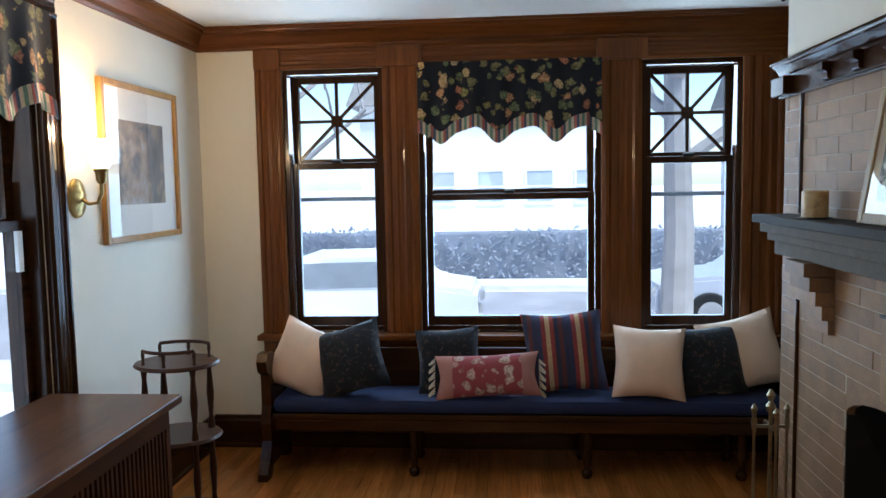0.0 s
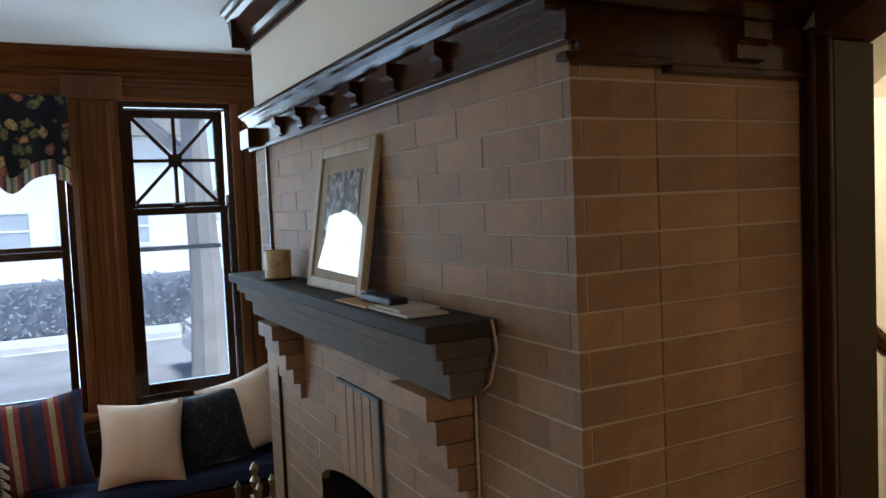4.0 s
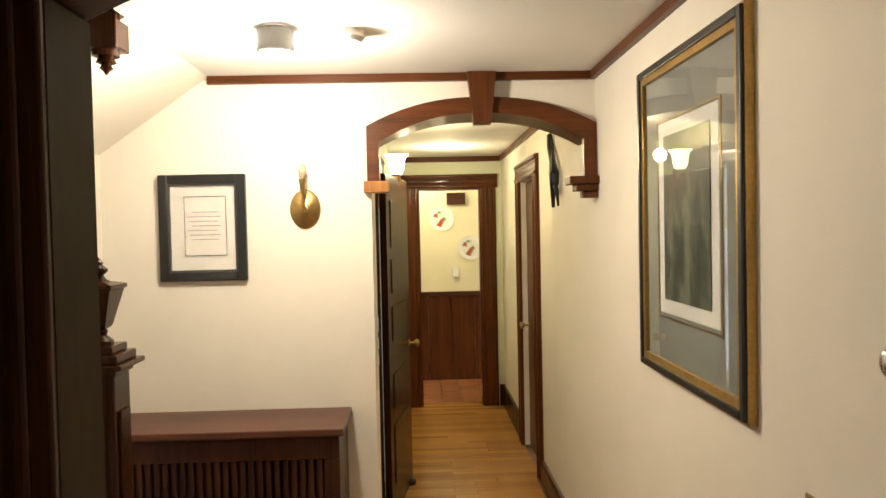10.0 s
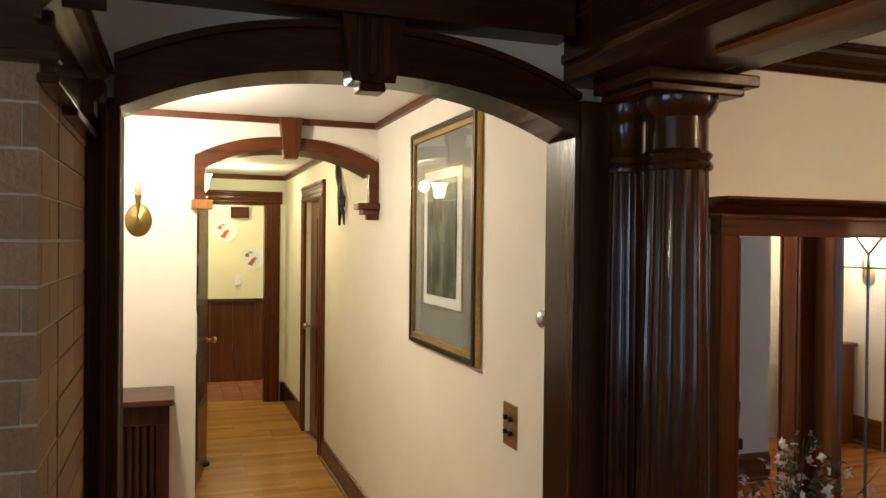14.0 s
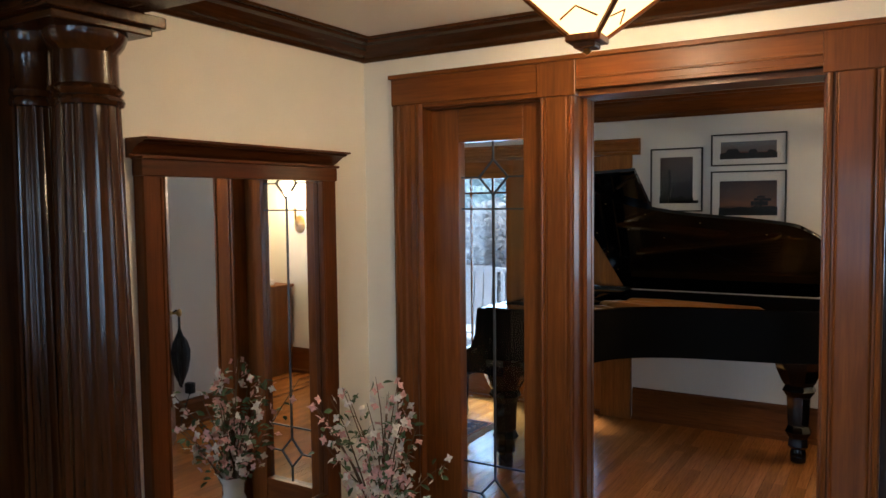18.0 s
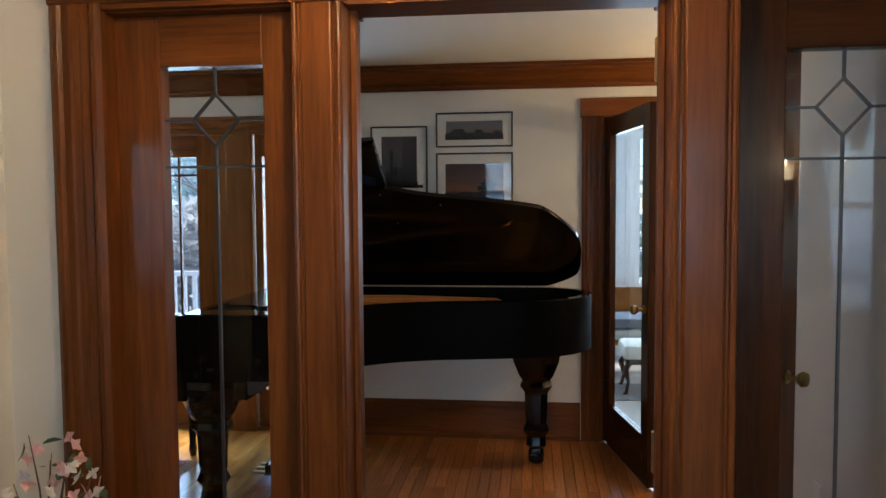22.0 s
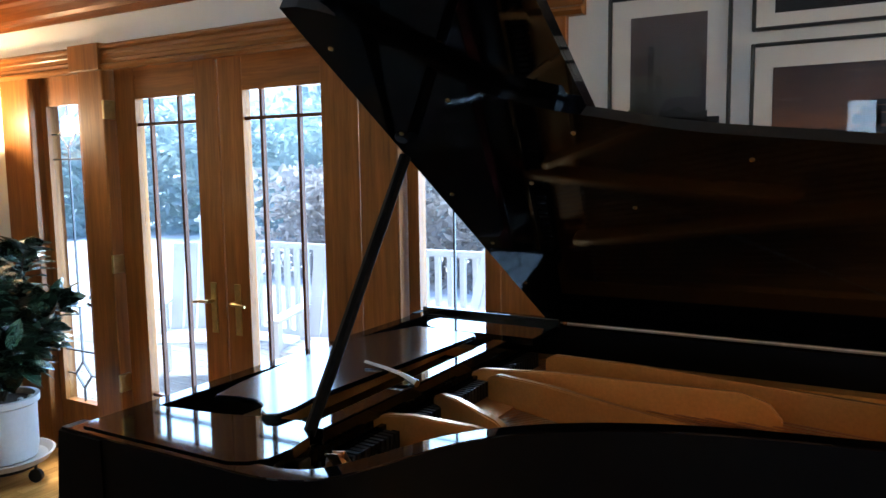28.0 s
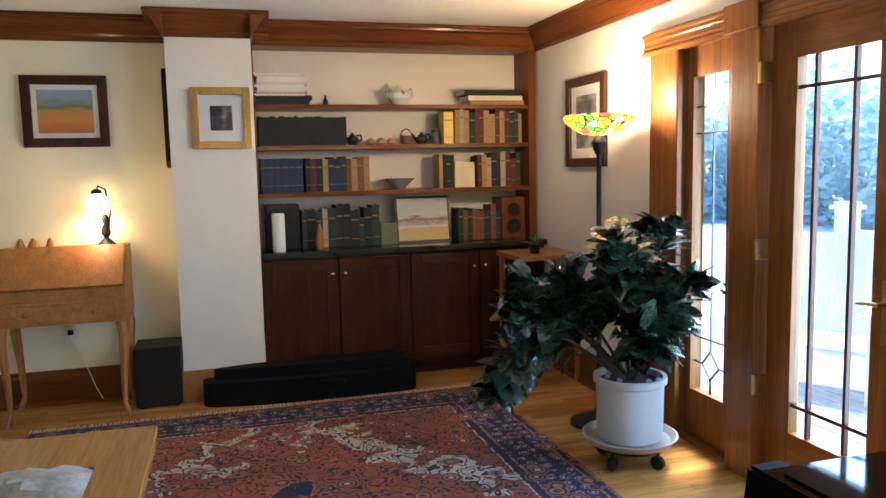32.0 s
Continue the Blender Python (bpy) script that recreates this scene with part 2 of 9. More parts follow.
def lathe(bm, profile, cx=0.0, cy=0.0, seg=24, caps=True, turn=0.0):
    """Rings of (radius, z) about an upright axis."""
    rings = []
    for r, z in profile:
        rings.append([bm.verts.new((cx + r * math.cos(turn + 2 * math.pi * k / seg), cy + r * math.sin(turn + 2 * math.pi * k / seg), z)) for k in range(seg)])
    for a, b in zip(rings, rings[1:]):
        for k in range(seg):
            bm.faces.new((a[k], a[(k + 1) % seg], b[(k + 1) % seg], b[k]))
    if caps:
        bm.faces.new(rings[0][::-1])
        bm.faces.new(rings[-1])
    return bm


def turned(profile, cx=0.0, cy=0.0, seg=20, turn=0.0):
    return lathe(bmesh.new(), profile, cx, cy, seg, True, turn)


def prism(bm, outline, axis, a, b):
    """A flat outline pushed along an axis from a to b. Outline in the two other axes, in the order x, y, z."""
    def put(u, v, w):
        return {"x": (w, u, v), "y": (u, w, v), "z": (u, v, w)}[axis]
    lo, hi = [bm.verts.new(put(u, v, a)) for u, v in outline], [bm.verts.new(put(u, v, b)) for u, v in outline]
    n = len(outline)
    bm.faces.new(lo)
    bm.faces.new(hi[::-1])
    for i in range(n):
        bm.faces.new((lo[i], lo[(i + 1) % n], hi[(i + 1) % n], hi[i]))
    bmesh.ops.recalc_face_normals(bm, faces=bm.faces[:])
    return bm


def pr(outline, axis, a, b):
    return prism(bmesh.new(), outline, axis, a, b)


def tube(bm, pts, r, seg=8, closed=False):
    """A round bar along points."""
    pts = [Vector(p) for p in pts]
    rings, n = [], len(pts)
    for i, p in enumerate(pts):
        d = (pts[(i + 1) % n] - pts[i - 1]) if closed else (pts[min(i + 1, n - 1)] - pts[max(i - 1, 0)])
        d.normalize()
        u = d.orthogonal().normalized() if i == 0 else (u - d * u.dot(d)).normalized()
        w = d.cross(u)
        rr = r[i] if isinstance(r, (list, tuple)) else r
        rings.append([bm.verts.new(p + rr * (math.cos(2 * math.pi * k / seg) * u + math.sin(2 * math.pi * k / seg) * w)) for k in range(seg)])
    for i in range(n if closed else n - 1):
        a, b = rings[i], rings[(i + 1) % n]
        for k in range(seg):
            bm.faces.new((a[k], a[(k + 1) % seg], b[(k + 1) % seg], b[k]))
    if not closed:
        bm.faces.new(rings[0][::-1])
        bm.faces.new(rings[-1])
    return bm


def bar(pts, r, seg=8, closed=False):
    return tube(bmesh.new(), pts, r, seg, closed)


def moved(bm, m):
    bmesh.ops.transform(bm, matrix=m, verts=bm.verts[:])
    return bm


def wall(name, axis, f0, f1, u0, u1, z0, z1, material, holes=()):
    """A wall between two planes across an axis, with openings (u0, u1, z0, z1) that go through it."""
    bm = bmesh.new()
    us = sorted({u0, u1, *(h[0] for h in holes), *(h[1] for h in holes)})
    for a, b in zip(us, us[1:]):
        cuts = sorted((h[2], h[3]) for h in holes if h[0] <= a + 1e-6 and h[1] >= b - 1e-6)
        z = z0
        for c0, c1 in [*cuts, (z1, z1)]:
            if c0 - z > 1e-4:
                box(bm, *((f0, f1, a, b) if axis == "x" else (a, b, f0, f1)), z, c0)
            z = max(z, c1)
    return tagged(part(name, bm, material), kind="structure")


def struct(name, bm, material, smooth=False):
    return tagged(part(name, bm, material, smooth=smooth), kind="structure")


# ---- floor, walls, ceilings ----
EW, EY = 1.845, -1.66
struct("floor", boxes((-2.1, 9.6, -4.5, 4.75, -0.2, -0.02)), mk("subfloor", (0.25, 0.14, 0.07), 0.6))
struct("floor_sunroom", boxes((-2.6, 1.2, -7.3, -4.5, -0.2, 0.0)), mk("pale_painted_floor", (0.55, 0.52, 0.47), 0.3, amp=0.06))
wall("wall_north", "y", 4.6, 4.76, -2.06, 1.78, 0, 2.6, plaster, [(-1.38, -0.77, 0.72, 2.31), (-0.56, 0.51, 0.72, 2.31), (0.74, 1.31, 0.72, 2.31)])
wall("wall_west", "x", -2.06, -1.9, -1.66, 4.6, 0, 2.6, plaster, [(1.75, 2.98, 0.62, 2.31)])
wall("wall_alcove", "x", 1.62, 1.78, 3.6, 4.6, 0, 2.6, plaster)
wall("wall_arch", "x", 1.78, 1.905, 0.1, 1.338, 0, 2.6, plaster, [(0.19, 1.338, 0, 2.14)])
wall("wall_stair_west", "x", 1.785, 1.905, 1.338, 2.9, 0, 2.6, plaster)
wall("wall_entry_east", "x", EW, EW + 0.15, EY, -0.05, 0, 2.6, plaster)
wall("wall_hall_south", "y", -0.05, 0.1, 1.78, 8.12, 0, 2.6, plaster, [(5.98, 6.75, 0, 2.05)])
wall("wall_hall_east", "x", 4.24, 4.5, 1.1, 2.4, 0, 2.6, plaster)
wall("wall_hall_north", "y", 2.28, 2.4, 3.2, 4.24, 0, 2.6, plaster)
wall("wall_stair_north", "y", 2.78, 2.9, 1.905, 3.32, 0, 2.6, plaster)
wall("wall_back_hall_north", "y", 1.15, 1.3, 4.5, 8.12, 0, 2.6, plaster_green, [(5.2, 6.0, 0, 2.05)])
wall("wall_back_hall_end", "x", 8.12, 8.26, -0.05, 1.3, 0, 2.6, plaster_green, [(0.3, 0.9, 0, 2.09)])
wall("wall_kitchen", "x", 9.4, 9.55, -0.6, 1.8, 0, 2.6, plaster_yellow)
wall("wall_partition", "y", EY, -1.5, -1.9, EW, 0, 2.6, plaster, [(-0.8, 1.62, 0, 2.08)])
wall("wall_music_south", "y", -4.54, -4.385, -1.8, 6.7, 0, 2.6, plaster_grey, [(-0.9, -0.06, 0, 2.05), (1.72, 4.64, 0, 2.02)])
wall("wall_music_west", "x", -0.88, -0.73, -2.9, EY, 0, 2.6, plaster_grey)
wall("wall_music_recess", "x", -1.8, -1.65, -4.385, -2.75, 0, 2.6, plaster_grey)
wall("wall_music_recess_north", "y", -2.9, -2.75, -1.65, -0.88, 0, 2.6, plaster_grey)
wall("wall_music_north", "y", -0.2, -0.05, EW + 0.15, 6.7, 0, 2.6, plaster_yellow)
wall("wall_music_east", "x", 6.55, 6.7, -4.385, -0.2, 0, 2.6, plaster)
wall("wall_desk", "x", 6.3, 6.55, -1.88, -0.2, 0, 2.6, plaster_yellow)
struct("pillar", boxes((6.05, 6.55, -2.38, -1.88, 0, 2.4)), plaster)
struct("ceiling_living", boxes((-2.06, 1.9, 0.2, 4.76, 2.56, 2.7)), ceil_white)
struct("ceiling_entry", boxes((-2.06, 1.86, -1.66, 0.2, 2.335, 2.5)), ceil_white)
struct("ceiling_hall", boxes((1.9, 4.4, 0.0, 1.8, 2.39, 2.5), (1.9, 3.3, 1.8, 2.9, 2.45, 2.55)), ceil_white)
struct("ceiling_slope", pr([(1.8, 2.39), (2.4, 1.977), (2.4, 2.5), (1.8, 2.5)], "x", 3.3, 4.3), plaster)
struct("ceiling_back_hall", boxes((4.4, 8.3, -0.1, 1.3, 2.39, 2.5)), ceil_white)
struct("ceiling_kitchen", boxes((8.26, 9.6, -0.6, 1.8, 2.42, 2.5)), ceil_white)
struct("ceiling_music", boxes((-1.8, 6.7, -4.54, -1.66, 2.388, 2.5), (1.9, 6.7, -1.66, -0.05, 2.388, 2.5)), ceil_white)
wall("wall_sunroom_back", "y", -7.3, -7.15, -2.7, 1.3, 0, 2.6, white_paint, [(-1.6, -0.6, 0.675, 2.2), (-0.35, 0.65, 0.675, 2.2)])
wall("wall_sunroom_west", "x", -2.7, -2.55, -7.15, -4.54, 0, 2.6, white_paint)
wall("wall_sunroom_east", "x", 1.2, 1.35, -7.15, -4.54, 0, 2.6, white_paint)
struct("ceiling_sunroom", boxes((-2.7, 1.35, -7.3, -4.54, 2.5, 2.6)), white_paint)
# ground colour lifted to near white for the outdoor glare
struct("ground", boxes((-400, 400, -400, 400, -0.9, -0.75)), mk("hazed_ground", (0.78, 0.78, 0.80), 0.9, amp=0.25, scale=0.6, fine=9, bump=0.3))
# ---- mouldings ----
CASING = [(0, 0), (0, 0.7), (0.1, 1), (0.18, 1), (0.24, 0.72), (0.38, 0.8), (0.44, 0.7), (0.56, 0.7), (0.62, 0.8), (0.76, 0.72), (0.82, 1), (0.9, 1), (1, 0.7), (1, 0)]
FLAT = [(0, 0), (0, 0.85), (0.04, 1), (0.96, 1), (1, 0.85), (1, 0)]
FLUTED = [(0, 0), (0, 0.7), (0.03, 0.95), (0.07, 1), (0.11, 0.95), (0.13, 0.7), (0.17, 0.7), (0.2, 0.9), (0.23, 0.95), (0.77, 0.95), (0.8, 0.9), (0.83, 0.7), (0.87, 0.7), (0.89, 0.95), (0.93, 1), (0.97, 0.95), (1, 0.7), (1, 0)]
CROWN = [(0, 0), (0.10, 0), (0.16, 0.12), (0.16, 0.2), (0.3, 0.3), (0.45, 0.5), (0.62, 0.68), (0.8, 0.76), (0.84, 0.86), (1, 0.88), (1, 1), (0, 1)]


def board(axis, face, out, u0, u1, z0, z1, depth=0.025, upright=True, prof=CASING):
    """A moulded board on a wall face across an axis; out is the way it stands proud."""
    w = (u1 - u0) if upright else (z1 - z0)
    o = []
    for a, d in prof:
        f = face + out * d * depth
        if upright:
            o.append((f, u0 + a * w) if axis == "x" else (u0 + a * w, f))
        else:
            o.append((f, z0 + a * w))
    if upright:
        return pr(o, "z", z0, z1)
    return pr(o, "y" if axis == "x" else "x", u0, u1)


def crown(axis, face, out, u0, u1, z0, z1, depth=0.09):
    return pr([(face + out * a * depth, z0 + b * (z1 - z0)) for a, b in CROWN], "y" if axis == "x" else "x", u0, u1)


def skirt(axis, face, out, u0, u1, h=0.2, d=0.022):
    return pr([(face + out * a * d, b * h) for a, b in ((0, 0), (1.5, 0), (1.5, 0.1), (1, 0.14), (1, 0.82), (0.6, 0.9), (0.6, 0.96), (0, 1))], "y" if axis == "x" else "x", u0, u1)


def pane(name, bm, parent, material=None):
    ob = part(name, bm, material or glass, parent)
    ob.visible_shadow = False
    return ob


# ---- front windows ----
def front_window(name, x0, x1, rail, star, label):
    w = thing(name, label, "window", kind="structure")
    z0, z1 = 0.72, 2.31
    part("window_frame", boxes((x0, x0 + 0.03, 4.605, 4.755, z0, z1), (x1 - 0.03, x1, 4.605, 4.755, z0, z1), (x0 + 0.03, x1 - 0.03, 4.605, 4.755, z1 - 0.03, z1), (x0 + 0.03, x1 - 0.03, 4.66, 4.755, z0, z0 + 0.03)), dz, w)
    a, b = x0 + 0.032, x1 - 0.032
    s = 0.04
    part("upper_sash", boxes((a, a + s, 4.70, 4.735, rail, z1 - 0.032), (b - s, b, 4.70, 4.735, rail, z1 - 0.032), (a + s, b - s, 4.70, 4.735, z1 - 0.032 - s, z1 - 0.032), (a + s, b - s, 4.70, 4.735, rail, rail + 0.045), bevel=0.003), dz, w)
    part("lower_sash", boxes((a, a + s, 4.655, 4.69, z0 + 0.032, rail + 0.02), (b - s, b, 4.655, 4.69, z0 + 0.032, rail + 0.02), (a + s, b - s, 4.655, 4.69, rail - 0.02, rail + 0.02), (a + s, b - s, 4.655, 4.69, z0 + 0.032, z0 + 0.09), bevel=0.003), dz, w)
    pane("upper_pane", bx(a + s, b - s, 4.716, 4.72, rail + 0.045, z1 - 0.032 - s), w)
    pane("lower_pane", bx(a + s, b - s, 4.671, 4.675, z0 + 0.09, rail - 0.02), w)
    part("sash_lock", bx((a + b) / 2 - 0.03, (a + b) / 2 + 0.03, 4.655, 4.695, rail + 0.02, rail + 0.04, bevel=0.008), black_metal, w)
    if star:
        cx, cz, hz, hx = (a + b) / 2, 2.025, (z1 - 0.072 - rail - 0.045) / 2, (b - a) / 2 - s
        cz = rail + 0.045 + hz
        part("hub", bx(cx - 0.035, cx + 0.035, 4.70, 4.735, cz - 0.035, cz + 0.035, bevel=0.004), dx, w)
        for k in range(8):
            an = k * math.pi / 4
            ex, ez = (hx if abs(math.cos(an)) > 0.1 else 0) * (1 if math.cos(an) > 0 else -1), (hz if abs(math.sin(an)) > 0.1 else 0) * (1 if math.sin(an) > 0 else -1)
            p0 = (cx + ex * 0.1, cz + ez * 0.1)
            L = math.hypot(ex - ex * 0.1, ez - ez * 0.1)
            m = Matrix.Translation((p0[0], 4.717, p0[1])) @ Matrix.Rotation(-math.atan2(ez, ex), 4, "Y")
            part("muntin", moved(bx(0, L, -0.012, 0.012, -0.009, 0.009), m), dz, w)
        part("storm_rail", bx(a, b, 4.74, 4.755, 1.52, 1.545), mk("grey_storm_frame", (0.35, 0.36, 0.37), 0.5), w)
    return w


front_window("window_1", -1.38, -0.77, 1.735, True, "double-hung window with star-shaped muntins in its upper sash")
front_window("window_2", -0.56, 0.51, 1.535, False, "wide double-hung window of two plain panes")
front_window("window_3", 0.74, 1.31, 1.735, True, "double-hung window with star-shaped muntins in its upper sash")
trim_front = thing("window_trim", "dark stained wooden casing round the three front windows", "trim", kind="structure")
for a, b in ((-1.54, -1.38), (-0.77, -0.56), (0.51, 0.74), (1.31, 1.56)):
    part("casing", board("y", 4.6, -1, a, b, 0.72, 2.31, 0.035), wz, trim_front)
for a, b in ((-1.38, -0.8), (-0.53, 0.48), (0.77, 1.56)):
    part("header", board("y", 4.6, -1, a, b, 2.31, 2.43, 0.03, False), wx, trim_front)
for a, b in ((-1.54, -1.38), (-0.8, -0.53), (0.48, 0.77)):
    part("corner_block", bx(a, b, 4.56, 4.6, 2.31, 2.43, bevel=0.004), wz, trim_front)
part("window_sill", bx(-1.56, 1.6, 4.5, 4.66, 0.685, 0.72, bevel=0.008), wx, trim_front)
for a, b in ((-1.54, -0.56), (-0.56, 0.5), (0.5, 1.6)):
    part("apron", boxes((a, b, 4.575, 4.6, 0.1, 0.685), (a + 0.02, a + 0.1, 4.56, 4.575, 0.12, 0.66), (b - 0.1, b - 0.02, 4.56, 4.575, 0.12, 0.66), (a + 0.1, b - 0.1, 4.56, 4.575, 0.56, 0.66)), wx, trim_front)
struct("crown_north", crown("y", 4.6, -1, -1.9, 1.62, 2.43, 2.56, 0.1), wx)
struct("crown_west", crown("x", -1.9, 1, 0.24, 4.6, 2.43, 2.56, 0.1), wy)
struct("crown_alcove", crown("x", 1.62, -1, 3.6, 4.6, 2.43, 2.56, 0.1), wy)
struct("alcove_panel", boxes((1.60, 1.62, 3.6, 4.565, 0.0, 2.43)), dz)
struct("crown_chimney", crown("x", 1.2, -1, 1.32, 3.66, 2.4, 2.56, 0.11), dy)
struct("crown_chimney_end", crown("y", 3.6, 1, 1.12, 1.6, 2.4, 2.56, 0.09), dx)
struct("baseboard_west", skirt("x", -1.9, 1, -1.5, 4.6), dy)
struct("baseboard_north", skirt("y", 4.6, -1, -1.88, -1.54), dx)

# west window
w_ = thing("window_4", "side window with dark stained frame", "window", kind="structure")
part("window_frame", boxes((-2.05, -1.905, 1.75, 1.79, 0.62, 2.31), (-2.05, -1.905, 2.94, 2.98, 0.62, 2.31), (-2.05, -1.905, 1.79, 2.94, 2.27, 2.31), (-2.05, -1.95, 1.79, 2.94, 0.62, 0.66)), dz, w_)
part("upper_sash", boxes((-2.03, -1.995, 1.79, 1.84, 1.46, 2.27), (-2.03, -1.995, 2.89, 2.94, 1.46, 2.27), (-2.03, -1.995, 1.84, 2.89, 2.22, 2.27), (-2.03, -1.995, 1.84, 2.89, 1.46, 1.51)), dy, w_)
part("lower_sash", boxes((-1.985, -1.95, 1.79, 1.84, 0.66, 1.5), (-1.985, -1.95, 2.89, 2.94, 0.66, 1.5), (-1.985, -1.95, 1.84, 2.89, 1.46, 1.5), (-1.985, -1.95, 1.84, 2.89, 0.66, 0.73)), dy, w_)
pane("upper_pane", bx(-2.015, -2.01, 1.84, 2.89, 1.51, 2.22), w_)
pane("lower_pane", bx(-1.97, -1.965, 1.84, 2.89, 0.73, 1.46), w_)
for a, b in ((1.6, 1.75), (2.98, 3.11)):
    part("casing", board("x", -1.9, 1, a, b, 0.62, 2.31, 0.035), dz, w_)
part("header", board("x", -1.9, 1, 1.6, 3.11, 2.31, 2.43, 0.03, False), dy, w_)
part("window_sill", bx(-1.96, -1.83, 1.58, 3.13, 0.585, 0.62, bevel=0.006), dy, w_)
part("sash_strip", bx(-1.955, -1.94, 2.87, 2.9, 1.3, 1.46), white_plastic, w_)

# ---- fabrics ----
def floral(name, ground, spots, scale, rough=0.85, grow=0.0):
    """Woven cloth with blooms of several colours on a ground."""
    m, nt, p = tree(name)
    tc = nt.nodes.new("ShaderNodeTexCoord")
    wob = noise_node(nt, scale * 1.7, 3)
    mx = nt.nodes.new("ShaderNodeVectorMath")
    mx.operation = "MULTIPLY_ADD"
    mx.inputs[1].default_value = (0.06, 0.06, 0.06)
    nt.links.new(wob.outputs["Color"], mx.inputs[0])
    nt.links.new(tc.outputs["Object"], mx.inputs[2])
    vo = nt.nodes.new("ShaderNodeTexVoronoi")
    vo.inputs["Scale"].default_value = scale
    nt.links.new(mx.outputs[0], vo.inputs["Vector"])
    sp = ramp_node(nt, vo.outputs["Distance"], [(0.0, (1, 1, 1)), (0.27 + grow, (0.75, 0.75, 0.75)), (0.36 + grow, (0, 0, 0))])
    sep = nt.nodes.new("ShaderNodeSeparateColor")
    nt.links.new(vo.outputs["Color"], sep.inputs[0])
    n = len(spots)
    cr = ramp_node(nt, sep.outputs[0], [(i / n, c) for i, c in enumerate(spots)])
    cr.color_ramp.interpolation = "CONSTANT"
    pet = noise_node(nt, scale * 5, 2)
    pc = ramp_node(nt, pet.outputs[0], [(0.35, (0.45, 0.45, 0.45)), (0.62, (1.15, 1.15, 1.15))])
    bloom = mix_node(nt, "MULTIPLY", 1.0, cr.outputs[0], pc.outputs[0])
    nt.links.new(mix_node(nt, "MIX", sp.outputs[0], ground, bloom), p.inputs["Base Color"])
    p.inputs["Roughness"].default_value = rough
    p.inputs["Specular IOR Level"].default_value = 0.12
    p.inputs["Sheen Weight"].default_value = 0.2
    weave(nt, p)
    return m


def weave(nt, p, scale=260.0, strength=0.35):
    nz = noise_node(nt, scale, 2)
    bp = nt.nodes.new("ShaderNodeBump")
    bp.inputs["Strength"].default_value, bp.inputs["Distance"].default_value = strength, 0.003
    nt.links.new(nz.outputs[0], bp.inputs["Height"])
    nt.links.new(bp.outputs[0], p.inputs["Normal"])


def striped(name, cols, axis, width):
    """Cloth woven in stripes across an axis."""
    m, nt, p = tree(name)
    tc, sp, ma, fr = (nt.nodes.new("ShaderNode" + k) for k in ("TexCoord", "SeparateXYZ", "Math", "Math"))
    ma.operation, ma.inputs[1].default_value, fr.operation = "DIVIDE", width, "FRACT"
    nt.links.new(tc.outputs["Object"], sp.inputs[0])
    nt.links.new(sp.outputs["XYZ".index(axis)], ma.inputs[0])
    nt.links.new(ma.outputs[0], fr.inputs[0])
    cr = ramp_node(nt, fr.outputs[0], [(i / len(cols), c) for i, c in enumerate(cols)])
    cr.color_ramp.interpolation = "CONSTANT"
    nz = noise_node(nt, 90, 3)
    sh = ramp_node(nt, nz.outputs[0], [(0.3, (0.75,) * 3), (0.7, (1.1,) * 3)])
    nt.links.new(mix_node(nt, "MULTIPLY", 1.0, cr.outputs[0], sh.outputs[0]), p.inputs["Base Color"])
    p.inputs["Roughness"].default_value = 0.9
    weave(nt, p)
    return m


val_m = floral("dark_floral_cloth", (0.012, 0.014, 0.02), [(0.55, 0.28, 0.13), (0.26, 0.24, 0.09), (0.58, 0.40, 0.19), (0.15, 0.19, 0.09), (0.50, 0.20, 0.11), (0.22, 0.20, 0.09)], 15, 0.85, 0.1)
val_trim = striped("striped_border", [(0.5, 0.42, 0.3), (0.12, 0.22, 0.16), (0.5, 0.42, 0.3), (0.35, 0.10, 0.08), (0.06, 0.08, 0.12)], "X", 0.075)
val_trim_y = striped("striped_border_side", [(0.5, 0.42, 0.3), (0.12, 0.22, 0.16), (0.5, 0.42, 0.3), (0.35, 0.10, 0.08), (0.06, 0.08, 0.12)], "Y", 0.075)
blue_m = mk("navy_corduroy", (0.010, 0.020, 0.07), 0.9, amp=0.25, scale=5, fine=220, bump=0.5)
cream_m = mk("cream_cotton", (0.72, 0.51, 0.37), 0.9, amp=0.08, scale=6, fine=220, bump=0.4)
dark_pil = floral("dark_brocade", (0.013, 0.014, 0.017), [(0.08, 0.045, 0.035), (0.03, 0.045, 0.05), (0.09, 0.065, 0.05)], 34)
red_pil = floral("rose_tapestry", (0.26, 0.05, 0.055), [(0.55, 0.42, 0.33), (0.42, 0.26, 0.2), (0.5, 0.38, 0.3)], 15, 0.85, 0.08)
nt = red_pil.node_tree
sh_ = next(k for k in nt.nodes if k.type == "BSDF_PRINCIPLED")
tc, sx_, ab, gt = (nt.nodes.new("ShaderNode" + k) for k in ("TexCoord", "SeparateXYZ", "Math", "Math"))
ab.operation, gt.operation, gt.inputs[1].default_value = "ABSOLUTE", "GREATER_THAN", 0.19
nt.links.new(tc.outputs["Object"], sx_.inputs[0])
nt.links.new(sx_.outputs[0], ab.inputs[0])
nt.links.new(ab.outputs[0], gt.inputs[0])
nt.links.new(mix_node(nt, "MIX", gt.outputs[0], sh_.inputs["Base Color"].links[0].from_socket, (0.34, 0.15, 0.12)), sh_.inputs["Base Color"])
